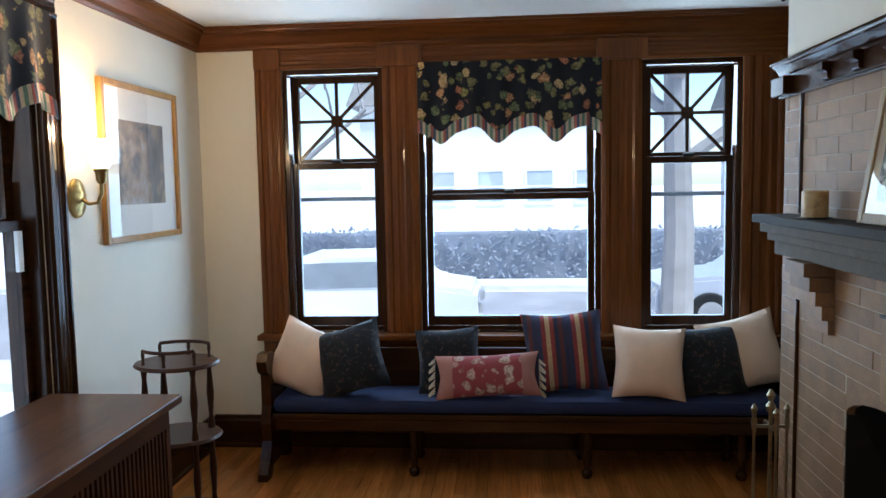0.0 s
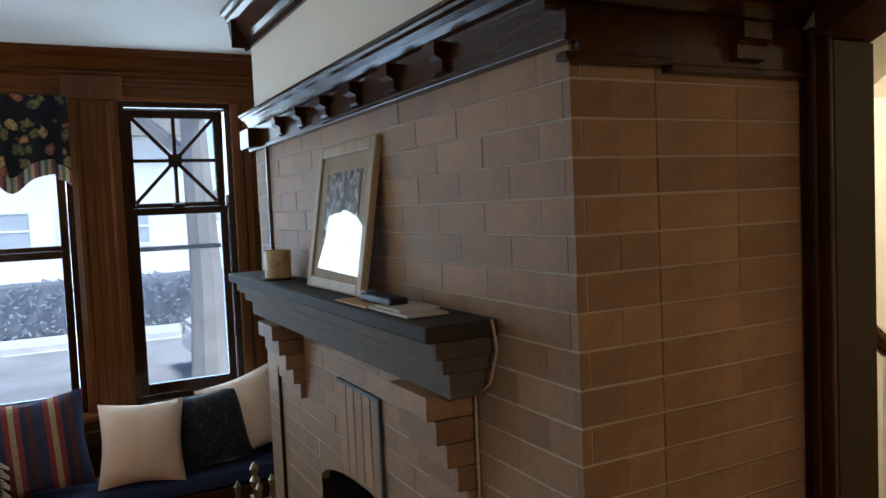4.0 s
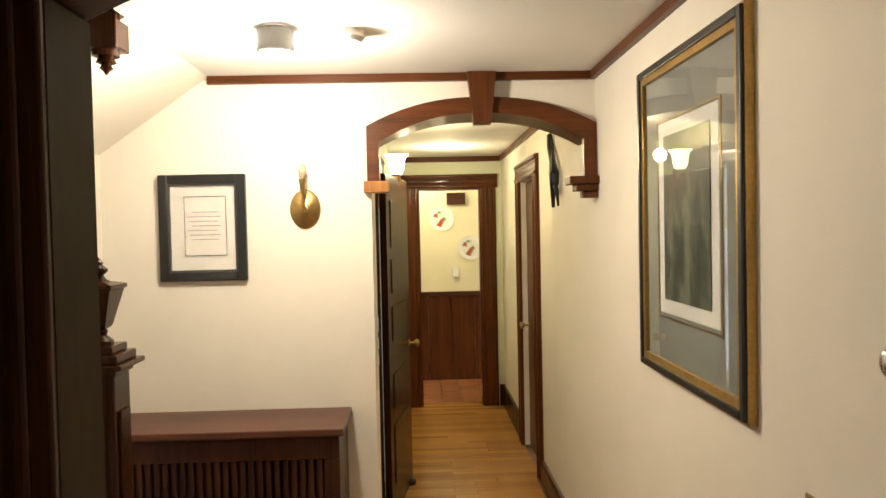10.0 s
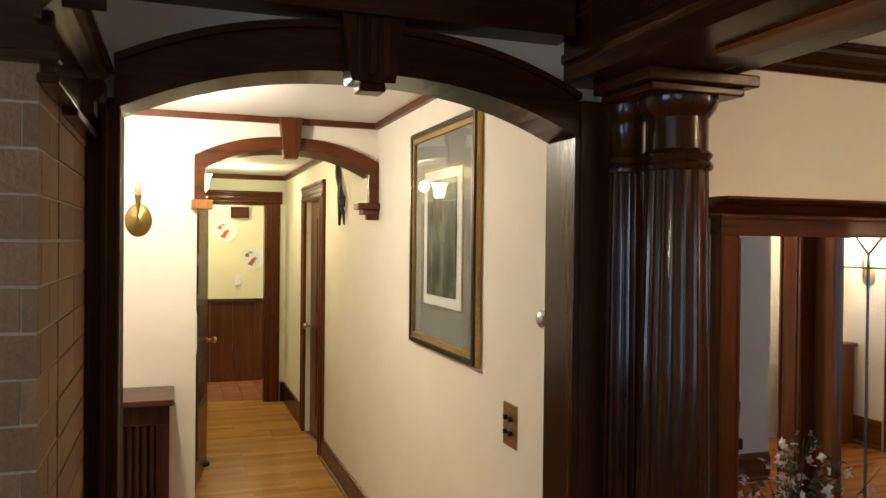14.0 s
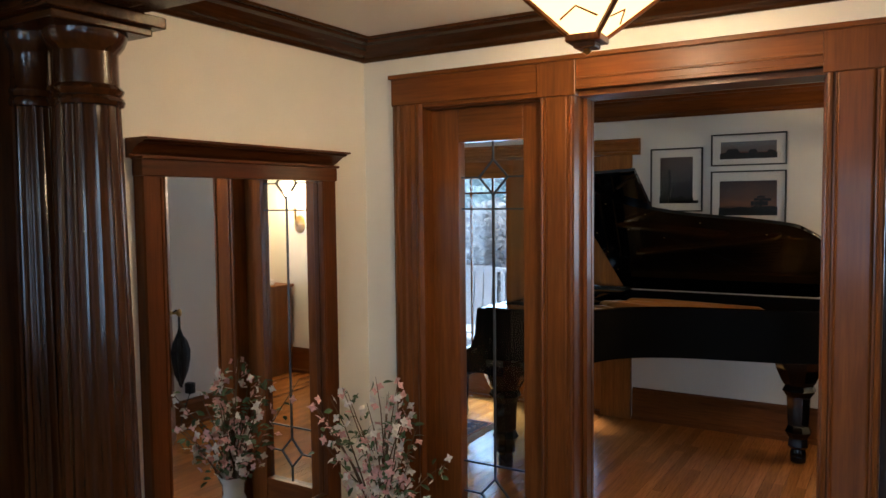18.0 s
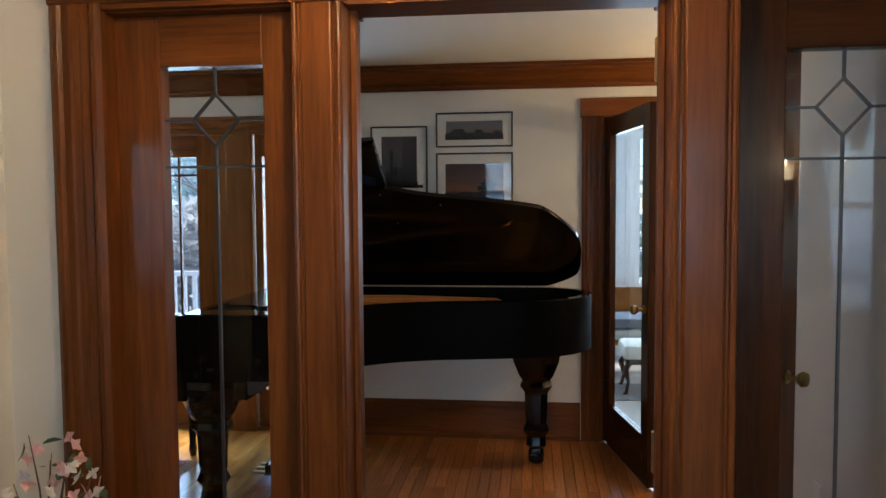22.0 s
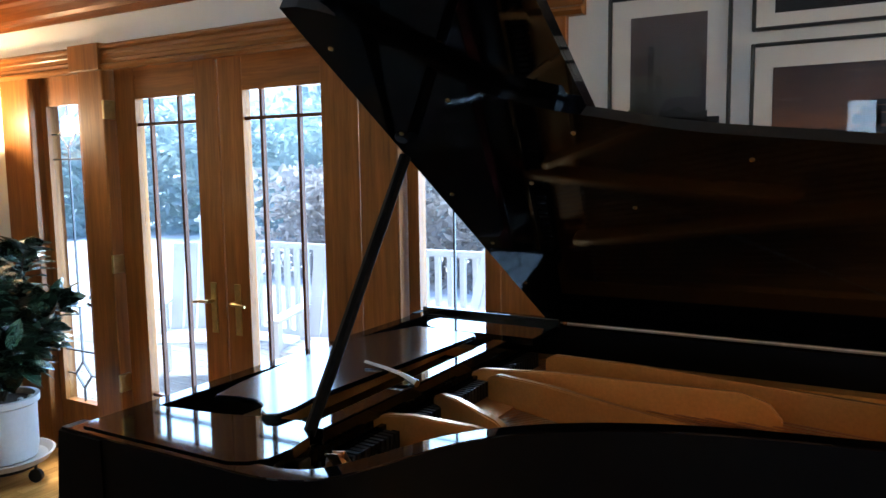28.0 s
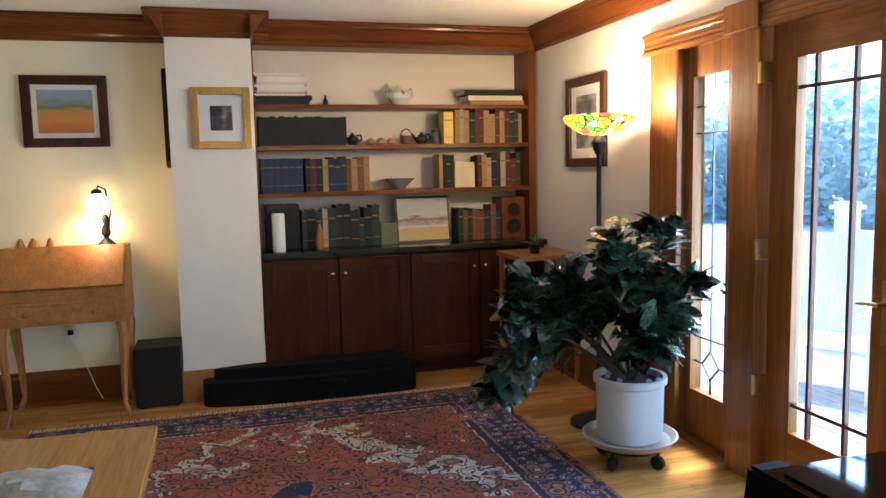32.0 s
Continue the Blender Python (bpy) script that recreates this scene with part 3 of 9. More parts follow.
stripe_pil = striped("navy_red_stripes", [(0.025, 0.03, 0.07), (0.03, 0.035, 0.08), (0.22, 0.03, 0.03), (0.40, 0.28, 0.16), (0.22, 0.035, 0.03), (0.02, 0.025, 0.05), (0.09, 0.02, 0.02)], "X", 0.17)


def valance(name, axis, face, u0, u1, z1, z0, label, trim_m):
    """A hung cloth with soft folds and a scalloped hem with a striped border."""
    v = thing(name, label, "valance")
    n = 72
    cloth, hem = bmesh.new(), bmesh.new()
    sgn = -1 if axis == "y" else 1

    def at_(u, d, z):
        return (u, face + sgn * d, z) if axis == "y" else (face + sgn * d, u, z)
    cols, hcols = [], []
    for i in range(n + 1):
        s = i / n
        u = u0 + s * (u1 - u0)
        low = z0 + 0.045 * math.cos(s * math.pi * 2 * 3.2 + 0.4) + 0.012 * math.sin(s * 40) + (0.03 if s < 0.06 or s > 0.94 else 0) * -1
        f = lambda k: 0.03 + 0.012 * math.sin(s * 44 + 0.6) * (0.3 + k) + 0.006 * math.sin(s * 17)
        cols.append([(u, f(k / 6), z1 + (low + 0.07 - z1) * k / 6) for k in range(7)])
        hcols.append([(u, f(1.0) + 0.004 + 0.004 * k, low + 0.075 * (1 - k / 2)) for k in range(3)])
    for bm, cs in ((cloth, cols), (hem, hcols)):
        for off in (0, 0.006):
            vs = [[bm.verts.new(at_(u, d + off, z)) for u, d, z in c] for c in cs]
            for a, b in zip(vs, vs[1:]):
                for k in range(len(a) - 1):
                    bm.faces.new((a[k], b[k], b[k + 1], a[k + 1]))
    part("cloth", cloth, val_m, v, smooth=True)
    part("border", hem, trim_m, v, "striped cloth border", smooth=True)
    return v


valance("valance", "y", 4.56, -0.555, 0.505, 2.32, 1.9, "dark floral window valance with a striped scalloped border", val_trim)
valance("valance", "x", -1.87, 1.72, 3.0, 2.32, 1.92, "dark floral valance on the side window, striped border", val_trim_y)


# ---- pew and pillows ----
pew = thing("pew", "long dark wooden pew under the front windows", "bench")
part("seat", bx(-1.36, 1.45, 4.12, 4.5, 0.32, 0.355, bevel=0.008), dx, pew)
part("seat_rail", board("y", 4.14, -1, -1.34, 1.45, 0.26, 0.32, 0.02, False, FLAT), dx, pew)
part("backrest", bx(-1.34, 1.45, 4.44, 4.49, 0.355, 0.66, bevel=0.008), dx, pew)
end = [(4.5, 0.0), (4.5, 0.66), (4.44, 0.68), (4.3, 0.64), (4.16, 0.7), (4.09, 0.7), (4.06, 0.66), (4.08, 0.6), (4.13, 0.57), (4.13, 0.4), (4.1, 0.3), (4.12, 0.2), (4.07, 0.1), (4.02, 0.04), (4.02, 0.0), (4.1, 0.0), (4.14, 0.06), (4.4, 0.06), (4.44, 0.0)]
for x in (-1.42, 1.45):
    e_ = pr(end, "x", x, x + 0.055)
    part("end_panel", e_, dz, pew)
leg_prof = [(0.022, 0), (0.03, 0.02), (0.03, 0.035), (0.016, 0.05), (0.024, 0.1), (0.03, 0.14), (0.018, 0.17), (0.026, 0.19), (0.026, 0.26)]
for x in (-0.57, 0.38, 1.2):
    part("leg", turned(leg_prof, x, 4.155, 14), dz, pew, smooth=True)
    part("leg", turned(leg_prof, x, 4.44, 14), dz, pew, smooth=True)
cush = thing("bench_cushion", "navy blue corduroy cushion along the pew", "cushion")
part("cover", bx(-1.355, 1.44, 4.115, 4.44, 0.357, 0.44, bevel=0.03), blue_m, cush, smooth=True)


def pillow(label, mat_, x, z, w, h, d, lean, yaw, roll, y=4.26, puff=1.0, cat="pillow"):
    bm, n = bmesh.new(), 14
    for side in (1, -1):
        g = []
        for i in range(n + 1):
            row = []
            for j in range(n + 1):
                u, v = 2 * i / n - 1, 2 * j / n - 1
                t = ((1 - abs(u) ** 2.4) * (1 - abs(v) ** 2.4)) ** 0.5
                pin = 1 - 0.1 * (abs(u) * abs(v)) ** 0 * (1 - abs(v) ** 1.5) * (abs(u) ** 6) - 0.0
                pin2 = 1 - 0.1 * (1 - abs(u) ** 1.5) * (abs(v) ** 6)
                lump = 0.10 * noise.noise(Vector((u * 1.7 + x * 9, v * 1.7 + z * 7, side)))
                row.append(bm.verts.new((u * w / 2 * pin, side * (d / 2 * t * (1 + lump) * puff + 0.004), v * h / 2 * pin2)))
            g.append(row)
        for i in range(n):
            for j in range(n):
                q = (g[i][j], g[i + 1][j], g[i + 1][j + 1], g[i][j + 1])
                bm.faces.new(q if side < 0 else q[::-1])
    bmesh.ops.remove_doubles(bm, verts=bm.verts[:], dist=0.0085)
    ob = part("throw_pillow", bm, mat_, smooth=True)
    tagged(ob, label, cat, "pillows on the pew")
    ob.matrix_world = pose(x, y, z, lean, 0, 0) @ pose(0, 0, 0, 0, roll, yaw)
    return ob


pillow("plump cream cotton pillow slumped at the pew's end", cream_m, -1.2, 0.625, 0.40, 0.40, 0.2, -20, 8, 22, 4.28)
pillow("dark brocade pillow leaning on a cream one", dark_pil, -0.93, 0.635, 0.40, 0.40, 0.18, -22, -6, -15, 4.24)
pillow("small dark brocade pillow against the pew's back", dark_pil, -0.38, 0.615, 0.37, 0.37, 0.13, -20, 4, -5, 4.32)
pillow("long rose tapestry pillow with pale flowers and fringe", red_pil, -0.16, 0.555, 0.58, 0.25, 0.13, -28, 0, -3, 4.2)
pillow("tall navy, red and tan striped pillow", stripe_pil, 0.27, 0.66, 0.46, 0.46, 0.14, -18, 0, -4, 4.33)
pillow("plump cream cotton pillow in the middle of the pew", cream_m, 0.72, 0.625, 0.39, 0.40, 0.2, -22, -4, 4, 4.22)
pillow("dark brocade pillow between two cream ones", dark_pil, 1.05, 0.62, 0.39, 0.39, 0.18, -20, 5, -6, 4.29)
pillow("cream cotton pillow leaning at the chimney's side", cream_m, 1.26, 0.65, 0.44, 0.42, 0.18, -16, 0, -14, 4.36)
fr_ = mk("pale_fringe", (0.5, 0.42, 0.32), 0.9, amp=0.2)
for sx in (-0.45, 0.125):
    bm = bmesh.new()
    for k in range(14):
        z = 0.46 + 0.18 * k / 13
        tube(bm, [(sx, 4.18 + 0.05 * k / 13, z), (sx + (0.035 if sx > -0.2 else -0.035), 4.17 + 0.05 * k / 13, z - 0.02 - 0.01 * (k % 3))], 0.004, 5)
    tagged(part("pillow_fringe", bm, fr_), "pale twisted fringe at the tapestry pillow's end", "fringe")

# ---- chimney ----
CHX, CHS, CHN = 1.195, 1.40, 3.6
FB0, FB1 = 2.02, 2.93
chim = thing("chimney_breast", "brick chimney breast in buff grey brick with a stepped mantel", "fireplace", kind="structure")
core = boxes((CHX + 0.0012, 1.78, CHS + 0.0012, FB0 - 0.0, 0, 2.0), (CHX + 0.0012, 1.78, FB1, CHN, 0, 2.0), (CHX + 0.0012, 1.78, FB0, FB1, 0.86, 2.0), (1.7, 1.78, FB0, FB1, 0, 0.86))
part("core", core, mortar_m, chim)
arch_pts = [(FB0, 0.884), (FB0, 0.74)] + [(FB0 + (FB1 - FB0) * (0.5 - 0.5 * math.cos(k * math.pi / 12)), 0.74 + 0.105 * math.sin(k * math.pi / 12)) for k in range(1, 12)] + [(FB1, 0.74), (FB1, 0.884)]
part("firebox_arch", pr(arch_pts, "x", CHX + 0.001, CHX + 0.03), brick_m, chim)
soot = mk("sooty_brick", (0.008, 0.0075, 0.007), 0.9, amp=0.4, fine=60, bump=0.4)
part("firebox", boxes((CHX + 0.004, 1.69, FB0, FB0 + 0.006, 0, 0.74), (CHX + 0.004, 1.69, FB1 - 0.006, FB1, 0, 0.74), (CHX + 0.032, 1.69, FB0, FB0 + 0.006, 0.74, 0.86), (CHX + 0.032, 1.69, FB1 - 0.006, FB1, 0.74, 0.86), (1.67, 1.69, FB0, FB1, 0, 0.86), (CHX + 0.032, 1.69, FB0 + 0.006, FB1 - 0.006, 0.85, 0.86)), soot, chim)
part("upper_breast", bx(1.2, 1.78, 1.41, CHN, 2.0, 2.56), plaster, chim)
iron = mk("grey_iron_plate", (0.06, 0.06, 0.06), 0.6, 0.3, amp=0.2)
for k in range(5):
    part("soldier_brick", bx(CHX - 0.006, CHX + 0.004, 2.335 + k * 0.068, 2.397 + k * 0.068, 0.865, 1.145, bevel=0.002), brick_m, chim)
part("damper_strip", bx(CHX - 0.012, CHX + 0.003, 2.318, 2.676, 1.148, 1.158, bevel=0.002), iron, chim)
part("damper_strip", bx(CHX - 0.012, CHX + 0.003, 2.318, 2.331, 0.86, 1.148, bevel=0.002), iron, chim)
part("cable_strip", bx(CHX - 0.012, CHX + 0.002, 3.39, 3.405, 0.02, 1.28, bevel=0.003), dz, chim, "thin brown cable cover")
part("cable_strip", bx(CHX - 0.012, CHX + 0.002, 3.39, 3.405, 1.465, 1.97, bevel=0.003), dz, chim, "thin brown cable cover")
hearth = mk("dark_hearth_tile", (0.10, 0.09, 0.08), 0.5, amp=0.3)
part("hearth", bx(0.72, CHX + 0.012, 1.9, 3.0, -0.015, 0.012), hearth, chim)
stone = mk("grey_painted_stone", (0.036, 0.028, 0.022), 0.7, spec=0.12, amp=0.2, scale=8, fine=120, bump=0.2)
part("corner_strip", bx(CHX - 0.006, CHX + 0.01, 3.385, 3.41, 1.462, 1.96, bevel=0.002), dz, chim, "dark wood strip let into the brick")
part("mantel_shelf", bx(1.03, CHX + 0.01, 1.67, 3.52, 1.425, 1.46, bevel=0.006), stone, chim, "dark grey mantel shelf")
part("mantel_course", boxes((1.06, CHX + 0.01, 1.69, 3.5, 1.385, 1.424), (1.085, CHX + 0.01, 1.71, 3.48, 1.35, 1.384), (1.11, CHX + 0.01, 1.73, 3.46, 1.29, 1.349), bevel=0.003), mk("grey_brick_course", (0.095, 0.076, 0.057), 0.75, spec=0.15, amp=0.2, scale=14, fine=120, bump=0.25), chim)
for y0 in (1.785, 3.045):
    for k, d in enumerate((0.117, 0.095, 0.072, 0.047, 0.023)):
        part("corbel_brick", bx(CHX - d, CHX + 0.002, y0, y0 + 0.2, 1.289 - 0.056 * (k + 1) + 0.003, 1.289 - 0.056 * k, bevel=0.002), brick_m, chim)
part("cable", bar([(CHX - 0.02, 1.66, 1.462), (CHX - 0.012, 1.655, 1.4), (CHX - 0.006, 1.70, 1.32), (CHX - 0.006, 1.765, 1.28), (CHX - 0.006, 1.765, 1.03)], 0.0032, 6), mk("tan_cable", (0.4, 0.3, 0.2), 0.5, amp=0.1), chim, "thin tan cable")
struct("window_apron", boxes((-1.54, 1.6, 4.585, 4.6, 0.0, 0.62)), dx)
part("frieze_board", boxes((1.175, 1.2, 1.38, CHN, 1.977, 2.05), (1.2, 1.78, 1.38, 1.40, 1.935, 2.02)), dy, chim)
part("frieze_bead", boxes((1.165, 1.2, 1.37, CHN, 1.962, 1.977), (1.165, 1.4, 1.37, 1.4, 1.93, 1.945), (1.4, 1.78, 1.37, 1.4, 1.92, 1.935), bevel=0.003), dy, chim)
part("frieze_cap", crown("x", 1.2, -1, 1.31, CHN + 0.05, 2.05, 2.12, 0.06), dy, chim)
part("frieze_cap", crown("y", 1.40, -1, 1.14, 1.78, 2.015, 2.08, 0.06), dx, chim)
part("frieze_end_block", bx(1.13, 1.2, 3.45, 3.6, 1.97, 2.05, bevel=0.004), dy, chim)
for k in range(6):
    y = 1.80 + k * 0.257
    part("bracket", pr([(1.176, 1.98), (1.16, 1.99), (1.16, 2.012), (1.142, 2.02), (1.142, 2.05), (1.176, 2.05)], "y", y, y + 0.055), dy, chim)
part("bracket", pr([(1.401, 1.94), (1.36, 1.95), (1.36, 1.975), (1.343, 1.985), (1.343, 2.015), (1.401, 2.015)], "x", 1.555, 1.63), dx, chim)

tool_m = mk("tarnished_brass", (0.36, 0.30, 0.2), 0.3, 1.0, amp=0.3)
tools = thing("fireplace_tools", "tarnished brass fireplace tool set on its stand beside the hearth", "fire tools", (1.02, 3.2, 0))
part("base", turned([(0.11, 0), (0.11, 0.012), (0.05, 0.03), (0.02, 0.05)]), tool_m, tools, smooth=True)
part("stem", turned([(0.008, 0.03), (0.008, 0.66), (0.016, 0.67), (0.02, 0.69), (0.008, 0.71), (0.018, 0.735), (0.004, 0.76)], seg=12), tool_m, tools, smooth=True)
part("hanger", boxes((-0.07, 0.07, -0.006, 0.006, 0.6, 0.612), (-0.006, 0.006, -0.07, 0.07, 0.6, 0.612)), tool_m, tools)
for dx_, dy_ in ((0.065, 0), (-0.065, 0), (0, -0.065)):
    part("tool", turned([(0.012, 0.06), (0.006, 0.09), (0.006, 0.58), (0.013, 0.62), (0.008, 0.65), (0.014, 0.68), (0.003, 0.7)], dx_, dy_, 10), tool_m, tools, smooth=True)


def picture(name, label, axis, face, out, u0, u1, z0, z1, frame_m, mat_m, art_m, fw=0.03, mw=0.07, inner=None, d=0.03, cat="picture", glazed=True):
    """A framed picture flat on a wall face across an axis."""
    p = thing(name, label, cat)

    def bb(a, b, c, e, f0, f1):
        lo, hi = sorted((face + out * f0, face + out * f1))
        return (lo, hi, a, b, c, e) if axis == "x" else (a, b, lo, hi, c, e)
    part("frame", boxes(bb(u0, u0 + fw, z0, z1, 0.002, d), bb(u1 - fw, u1, z0, z1, 0.002, d), bb(u0 + fw, u1 - fw, z1 - fw, z1, 0.002, d), bb(u0 + fw, u1 - fw, z0, z0 + fw, 0.002, d), bevel=0.004), frame_m, p)
    a, b, c, e = u0 + fw, u1 - fw, z0 + fw, z1 - fw
    if inner:
        iw, im = inner
        part("inner_frame", boxes(bb(a, a + iw, c, e, 0.002, d * 0.8), bb(b - iw, b, c, e, 0.002, d * 0.8), bb(a + iw, b - iw, e - iw, e, 0.002, d * 0.8), bb(a + iw, b - iw, c, c + iw, 0.002, d * 0.8)), im, p)
        a, b, c, e = a + iw, b - iw, c + iw, e - iw
    part("mat_board", boxes(bb(a, b, c, e, 0.004, d * 0.4)), mat_m, p)
    mu, mv = (mw if isinstance(mw, tuple) else (mw, mw))
    part("print", boxes(bb(a + mu, b - mu, c + mv, e - mv, 0.004, d * 0.4 + 0.002)), art_m, p)
    if glazed:
        pane("glazing", boxes(bb(a, b, c, e, d * 0.55, d * 0.55 + 0.002)), p, picture_glass)
    return p


def art(name, stops, scale=4.0, stretch=(1, 1, 1), detail=5):
    m, nt, p = tree(name)
    nz = noise_node(nt, scale, detail, stretch, 0.6)
    nt.links.new(ramp_node(nt, nz.outputs[0], stops).outputs[0], p.inputs["Base Color"])
    p.inputs["Roughness"].default_value = 0.5
    return m


def sunset(name, z0, z1, stops, tex=0.02):
    """A printed landscape: bands of colour up the sheet, broken by noise."""
    m, nt, p = tree(name)
    tc, sp, mr, ad = (nt.nodes.new("ShaderNode" + k) for k in ("TexCoord", "SeparateXYZ", "MapRange", "Math"))
    nt.links.new(tc.outputs["Object"], sp.inputs[0])
    nz = noise_node(nt, 9, 4, (1, 1, 3))
    ma = nt.nodes.new("ShaderNodeMath")
    ma.operation, ma.inputs[1].default_value, ma.inputs[2].default_value = "MULTIPLY_ADD", tex * 4, -tex * 2
    nt.links.new(nz.outputs[0], ma.inputs[0])
    nt.links.new(sp.outputs[2], ad.inputs[0])
    nt.links.new(ma.outputs[0], ad.inputs[1])
    mr.inputs[1].default_value, mr.inputs[2].default_value = z0, z1
    nt.links.new(ad.outputs[0], mr.inputs[0])
    nt.links.new(ramp_node(nt, mr.outputs[0], stops).outputs[0], p.inputs["Base Color"])
    p.inputs["Roughness"].default_value = 0.5
    return m


gold_wood = wood("honey_gold_frame", (0.42, 0.22, 0.07), "Z", 0.35, 0.3, 0.25)
black_frame = mk("black_frame", (0.012, 0.012, 0.012), 0.35, amp=0.2, bump=0.05)
gold_frame = mk("gilt_frame", (0.45, 0.28, 0.08), 0.35, 0.7, amp=0.25, fine=90, bump=0.3)
matboard = mk("white_mat_board", (0.68, 0.66, 0.62), 0.8, amp=0.02, bump=0.05)
picture("framed_print", "gold wood framed print of a dark landscape, white mat", "x", -1.9, 1, 3.42, 4.22, 1.36, 2.13, gold_wood, matboard, art("dusky_print", [(0.3, (0.02, 0.025, 0.03)), (0.45, (0.10, 0.09, 0.09)), (0.55, (0.28, 0.2, 0.13)), (0.68, (0.35, 0.33, 0.33))], 5), 0.03, (0.13, 0.15))

# mantel things
can = thing("candle_jar", "cream decorated candle on the mantel", "candle", (1.115, 3.05, 1.46))
part("candle", turned([(0.045, 0), (0.047, 0.008), (0.047, 0.1), (0.043, 0.105), (0.04, 0.098)], seg=24), art("scene_candle", [(0.3, (0.22, 0.1, 0.05)), (0.5, (0.5, 0.36, 0.18)), (0.7, (0.55, 0.42, 0.24))], 22), can, smooth=True)
part("saucer", turned([(0.06, -0.0), (0.065, 0.004), (0.05, 0.006)]), black_metal, can, smooth=True)
mp = thing("leaning_picture", "pale wood framed picture leaning on the chimney", "picture", (1.112, 2.47, 1.462))
mp.rotation_euler = (0, radians(9), 0)
pale_frame = wood("pale_oak_frame", (0.36, 0.27, 0.17), "Z", 0.5, 0.1, 0.2)
part("frame", boxes((0, 0.022, -0.235, -0.2, 0, 0.44), (0, 0.022, 0.2, 0.235, 0, 0.44), (0, 0.022, -0.2, 0.2, 0, 0.035), (0, 0.022, -0.2, 0.2, 0.405, 0.44), bevel=0.004), pale_frame, mp)
part("mat_board", bx(0.008, 0.018, -0.2, 0.2, 0.035, 0.405), mk("buff_mat", (0.4, 0.31, 0.21), 0.8, amp=0.04), mp)
part("print", bx(0.006, 0.009, -0.145, 0.145, 0.075, 0.355), art("dark_print", [(0.36, (0.01, 0.009, 0.009)), (0.47, (0.035, 0.03, 0.026)), (0.55, (0.2, 0.16, 0.13)), (0.64, (0.5, 0.44, 0.38))], 30), mp)
pane("glazing", bx(0.004, 0.0045, -0.2, 0.2, 0.035, 0.405), mp, picture_glass)
for nm, lab, c, y0, y1, x0, x1, z0, dz_ in (("envelope", "tan paper envelope on the mantel", (0.42, 0.22, 0.07), 2.02, 2.24, 1.045, 1.14, 1.461, 0.004), ("booklet", "pale paper booklet on the mantel", (0.42, 0.38, 0.33), 1.8, 2.02, 1.05, 1.15, 1.461, 0.006), ("booklet", "pale folded leaflet on the mantel", (0.5, 0.47, 0.43), 1.86, 2.0, 1.06, 1.16, 1.4675, 0.004)):
    tagged(part(nm, bx(x0, x1, y0, y1, z0, z0 + dz_), mk(nm + "_paper", c, 0.7, amp=0.05)), lab, "paper")
rem = thing("remote_control", "small black remote on the papers", "remote", (1.1, 2.05, 1.466))
part("body", bx(-0.025, 0.025, -0.1, 0.09, 0, 0.022, bevel=0.007), black_plastic, rem)
part("cap", bx(-0.02, 0.02, 0.06, 0.1, 0.003, 0.026, bevel=0.006), mk("blue_plastic", (0.1, 0.16, 0.3), 0.4), rem)


# ---- brass wall lamps ----
shade_glow = glow("lit_glass_shade", (1.0, 0.8, 0.5), 4.0)


def sconce(label, m, lit, name="wall_sconce"):
    """A brass wall lamp: oval plate, curved arm, socket and tulip glass; it faces +x before m."""
    s = thing(name, label, "sconce")
    s.matrix_world = m
    bm = lathe(bmesh.new(), [(0.001, 0.03), (0.02, 0.03), (0.03, 0.022), (0.05, 0.018), (0.06, 0.01), (0.062, 0.0)], seg=24)
    part("back_plate", moved(bm, Matrix.Rotation(radians(90), 4, "Y") @ Matrix.Diagonal((1.4, 1.1, 1, 1))), brass, s, smooth=True)
    q, ax = (1.0, 0.12) if lit == "tulip" else (0.55, 0.065)
    part("arm", bar([(0.02, 0, 0.0), (ax * 0.5, 0, -0.025 * q), (ax * 0.83, 0, -0.02 * q), (ax, 0, 0.02), (ax, 0, 0.07)], 0.005 + 0.003 * q, 10), brass, s, smooth=True)
    part("socket", turned([(r * q, z) for r, z in ((0.012, 0.06), (0.022, 0.075), (0.024, 0.11), (0.032, 0.12), (0.03, 0.13))], ax, 0), brass, s, smooth=True)
    if lit == "tulip":
        part("shade", lathe(bmesh.new(), [(0.03, 0.125), (0.045, 0.15), (0.05, 0.18), (0.052, 0.21), (0.062, 0.235), (0.075, 0.25)], ax, 0, 20, False), shade_glow, s, "glowing frosted glass tulip shade", smooth=True)
    else:
        part("bulb", turned([(0.004, 0.13), (0.014, 0.142), (0.019, 0.162), (0.015, 0.182), (0.004, 0.195)], ax, 0, 14), mk("amber_bulb", (0.55, 0.38, 0.26), 0.25, amp=0.1), s, smooth=True)
    return s


sconce("brass wall sconce with a glowing tulip shade by the side window", pose(-1.9, 3.22, 1.58), "tulip")
point_lamp("sconce_light", (-1.74, 3.22, 1.86), 7, WARM)

# ---- radiator cover and tiered table by the side window ----
rc = thing("window_radiator_cover", "dark wood radiator cover with a broad worn top and slatted front", "radiator cover")
part("top", bx(-1.89, -1.34, 1.5, 2.94, 0.765, 0.8, bevel=0.006), wood("worn_walnut_top", (0.11, 0.045, 0.02), "Y", 0.3), rc)
part("body", boxes((-1.87, -1.84, 1.52, 2.9, 0, 0.765), (-1.84, -1.38, 2.87, 2.9, 0, 0.765), (-1.84, -1.38, 1.52, 1.55, 0, 0.765), (-1.41, -1.38, 1.55, 2.87, 0.68, 0.765), (-1.41, -1.38, 1.55, 2.87, 0, 0.09)), walnut_y, rc)
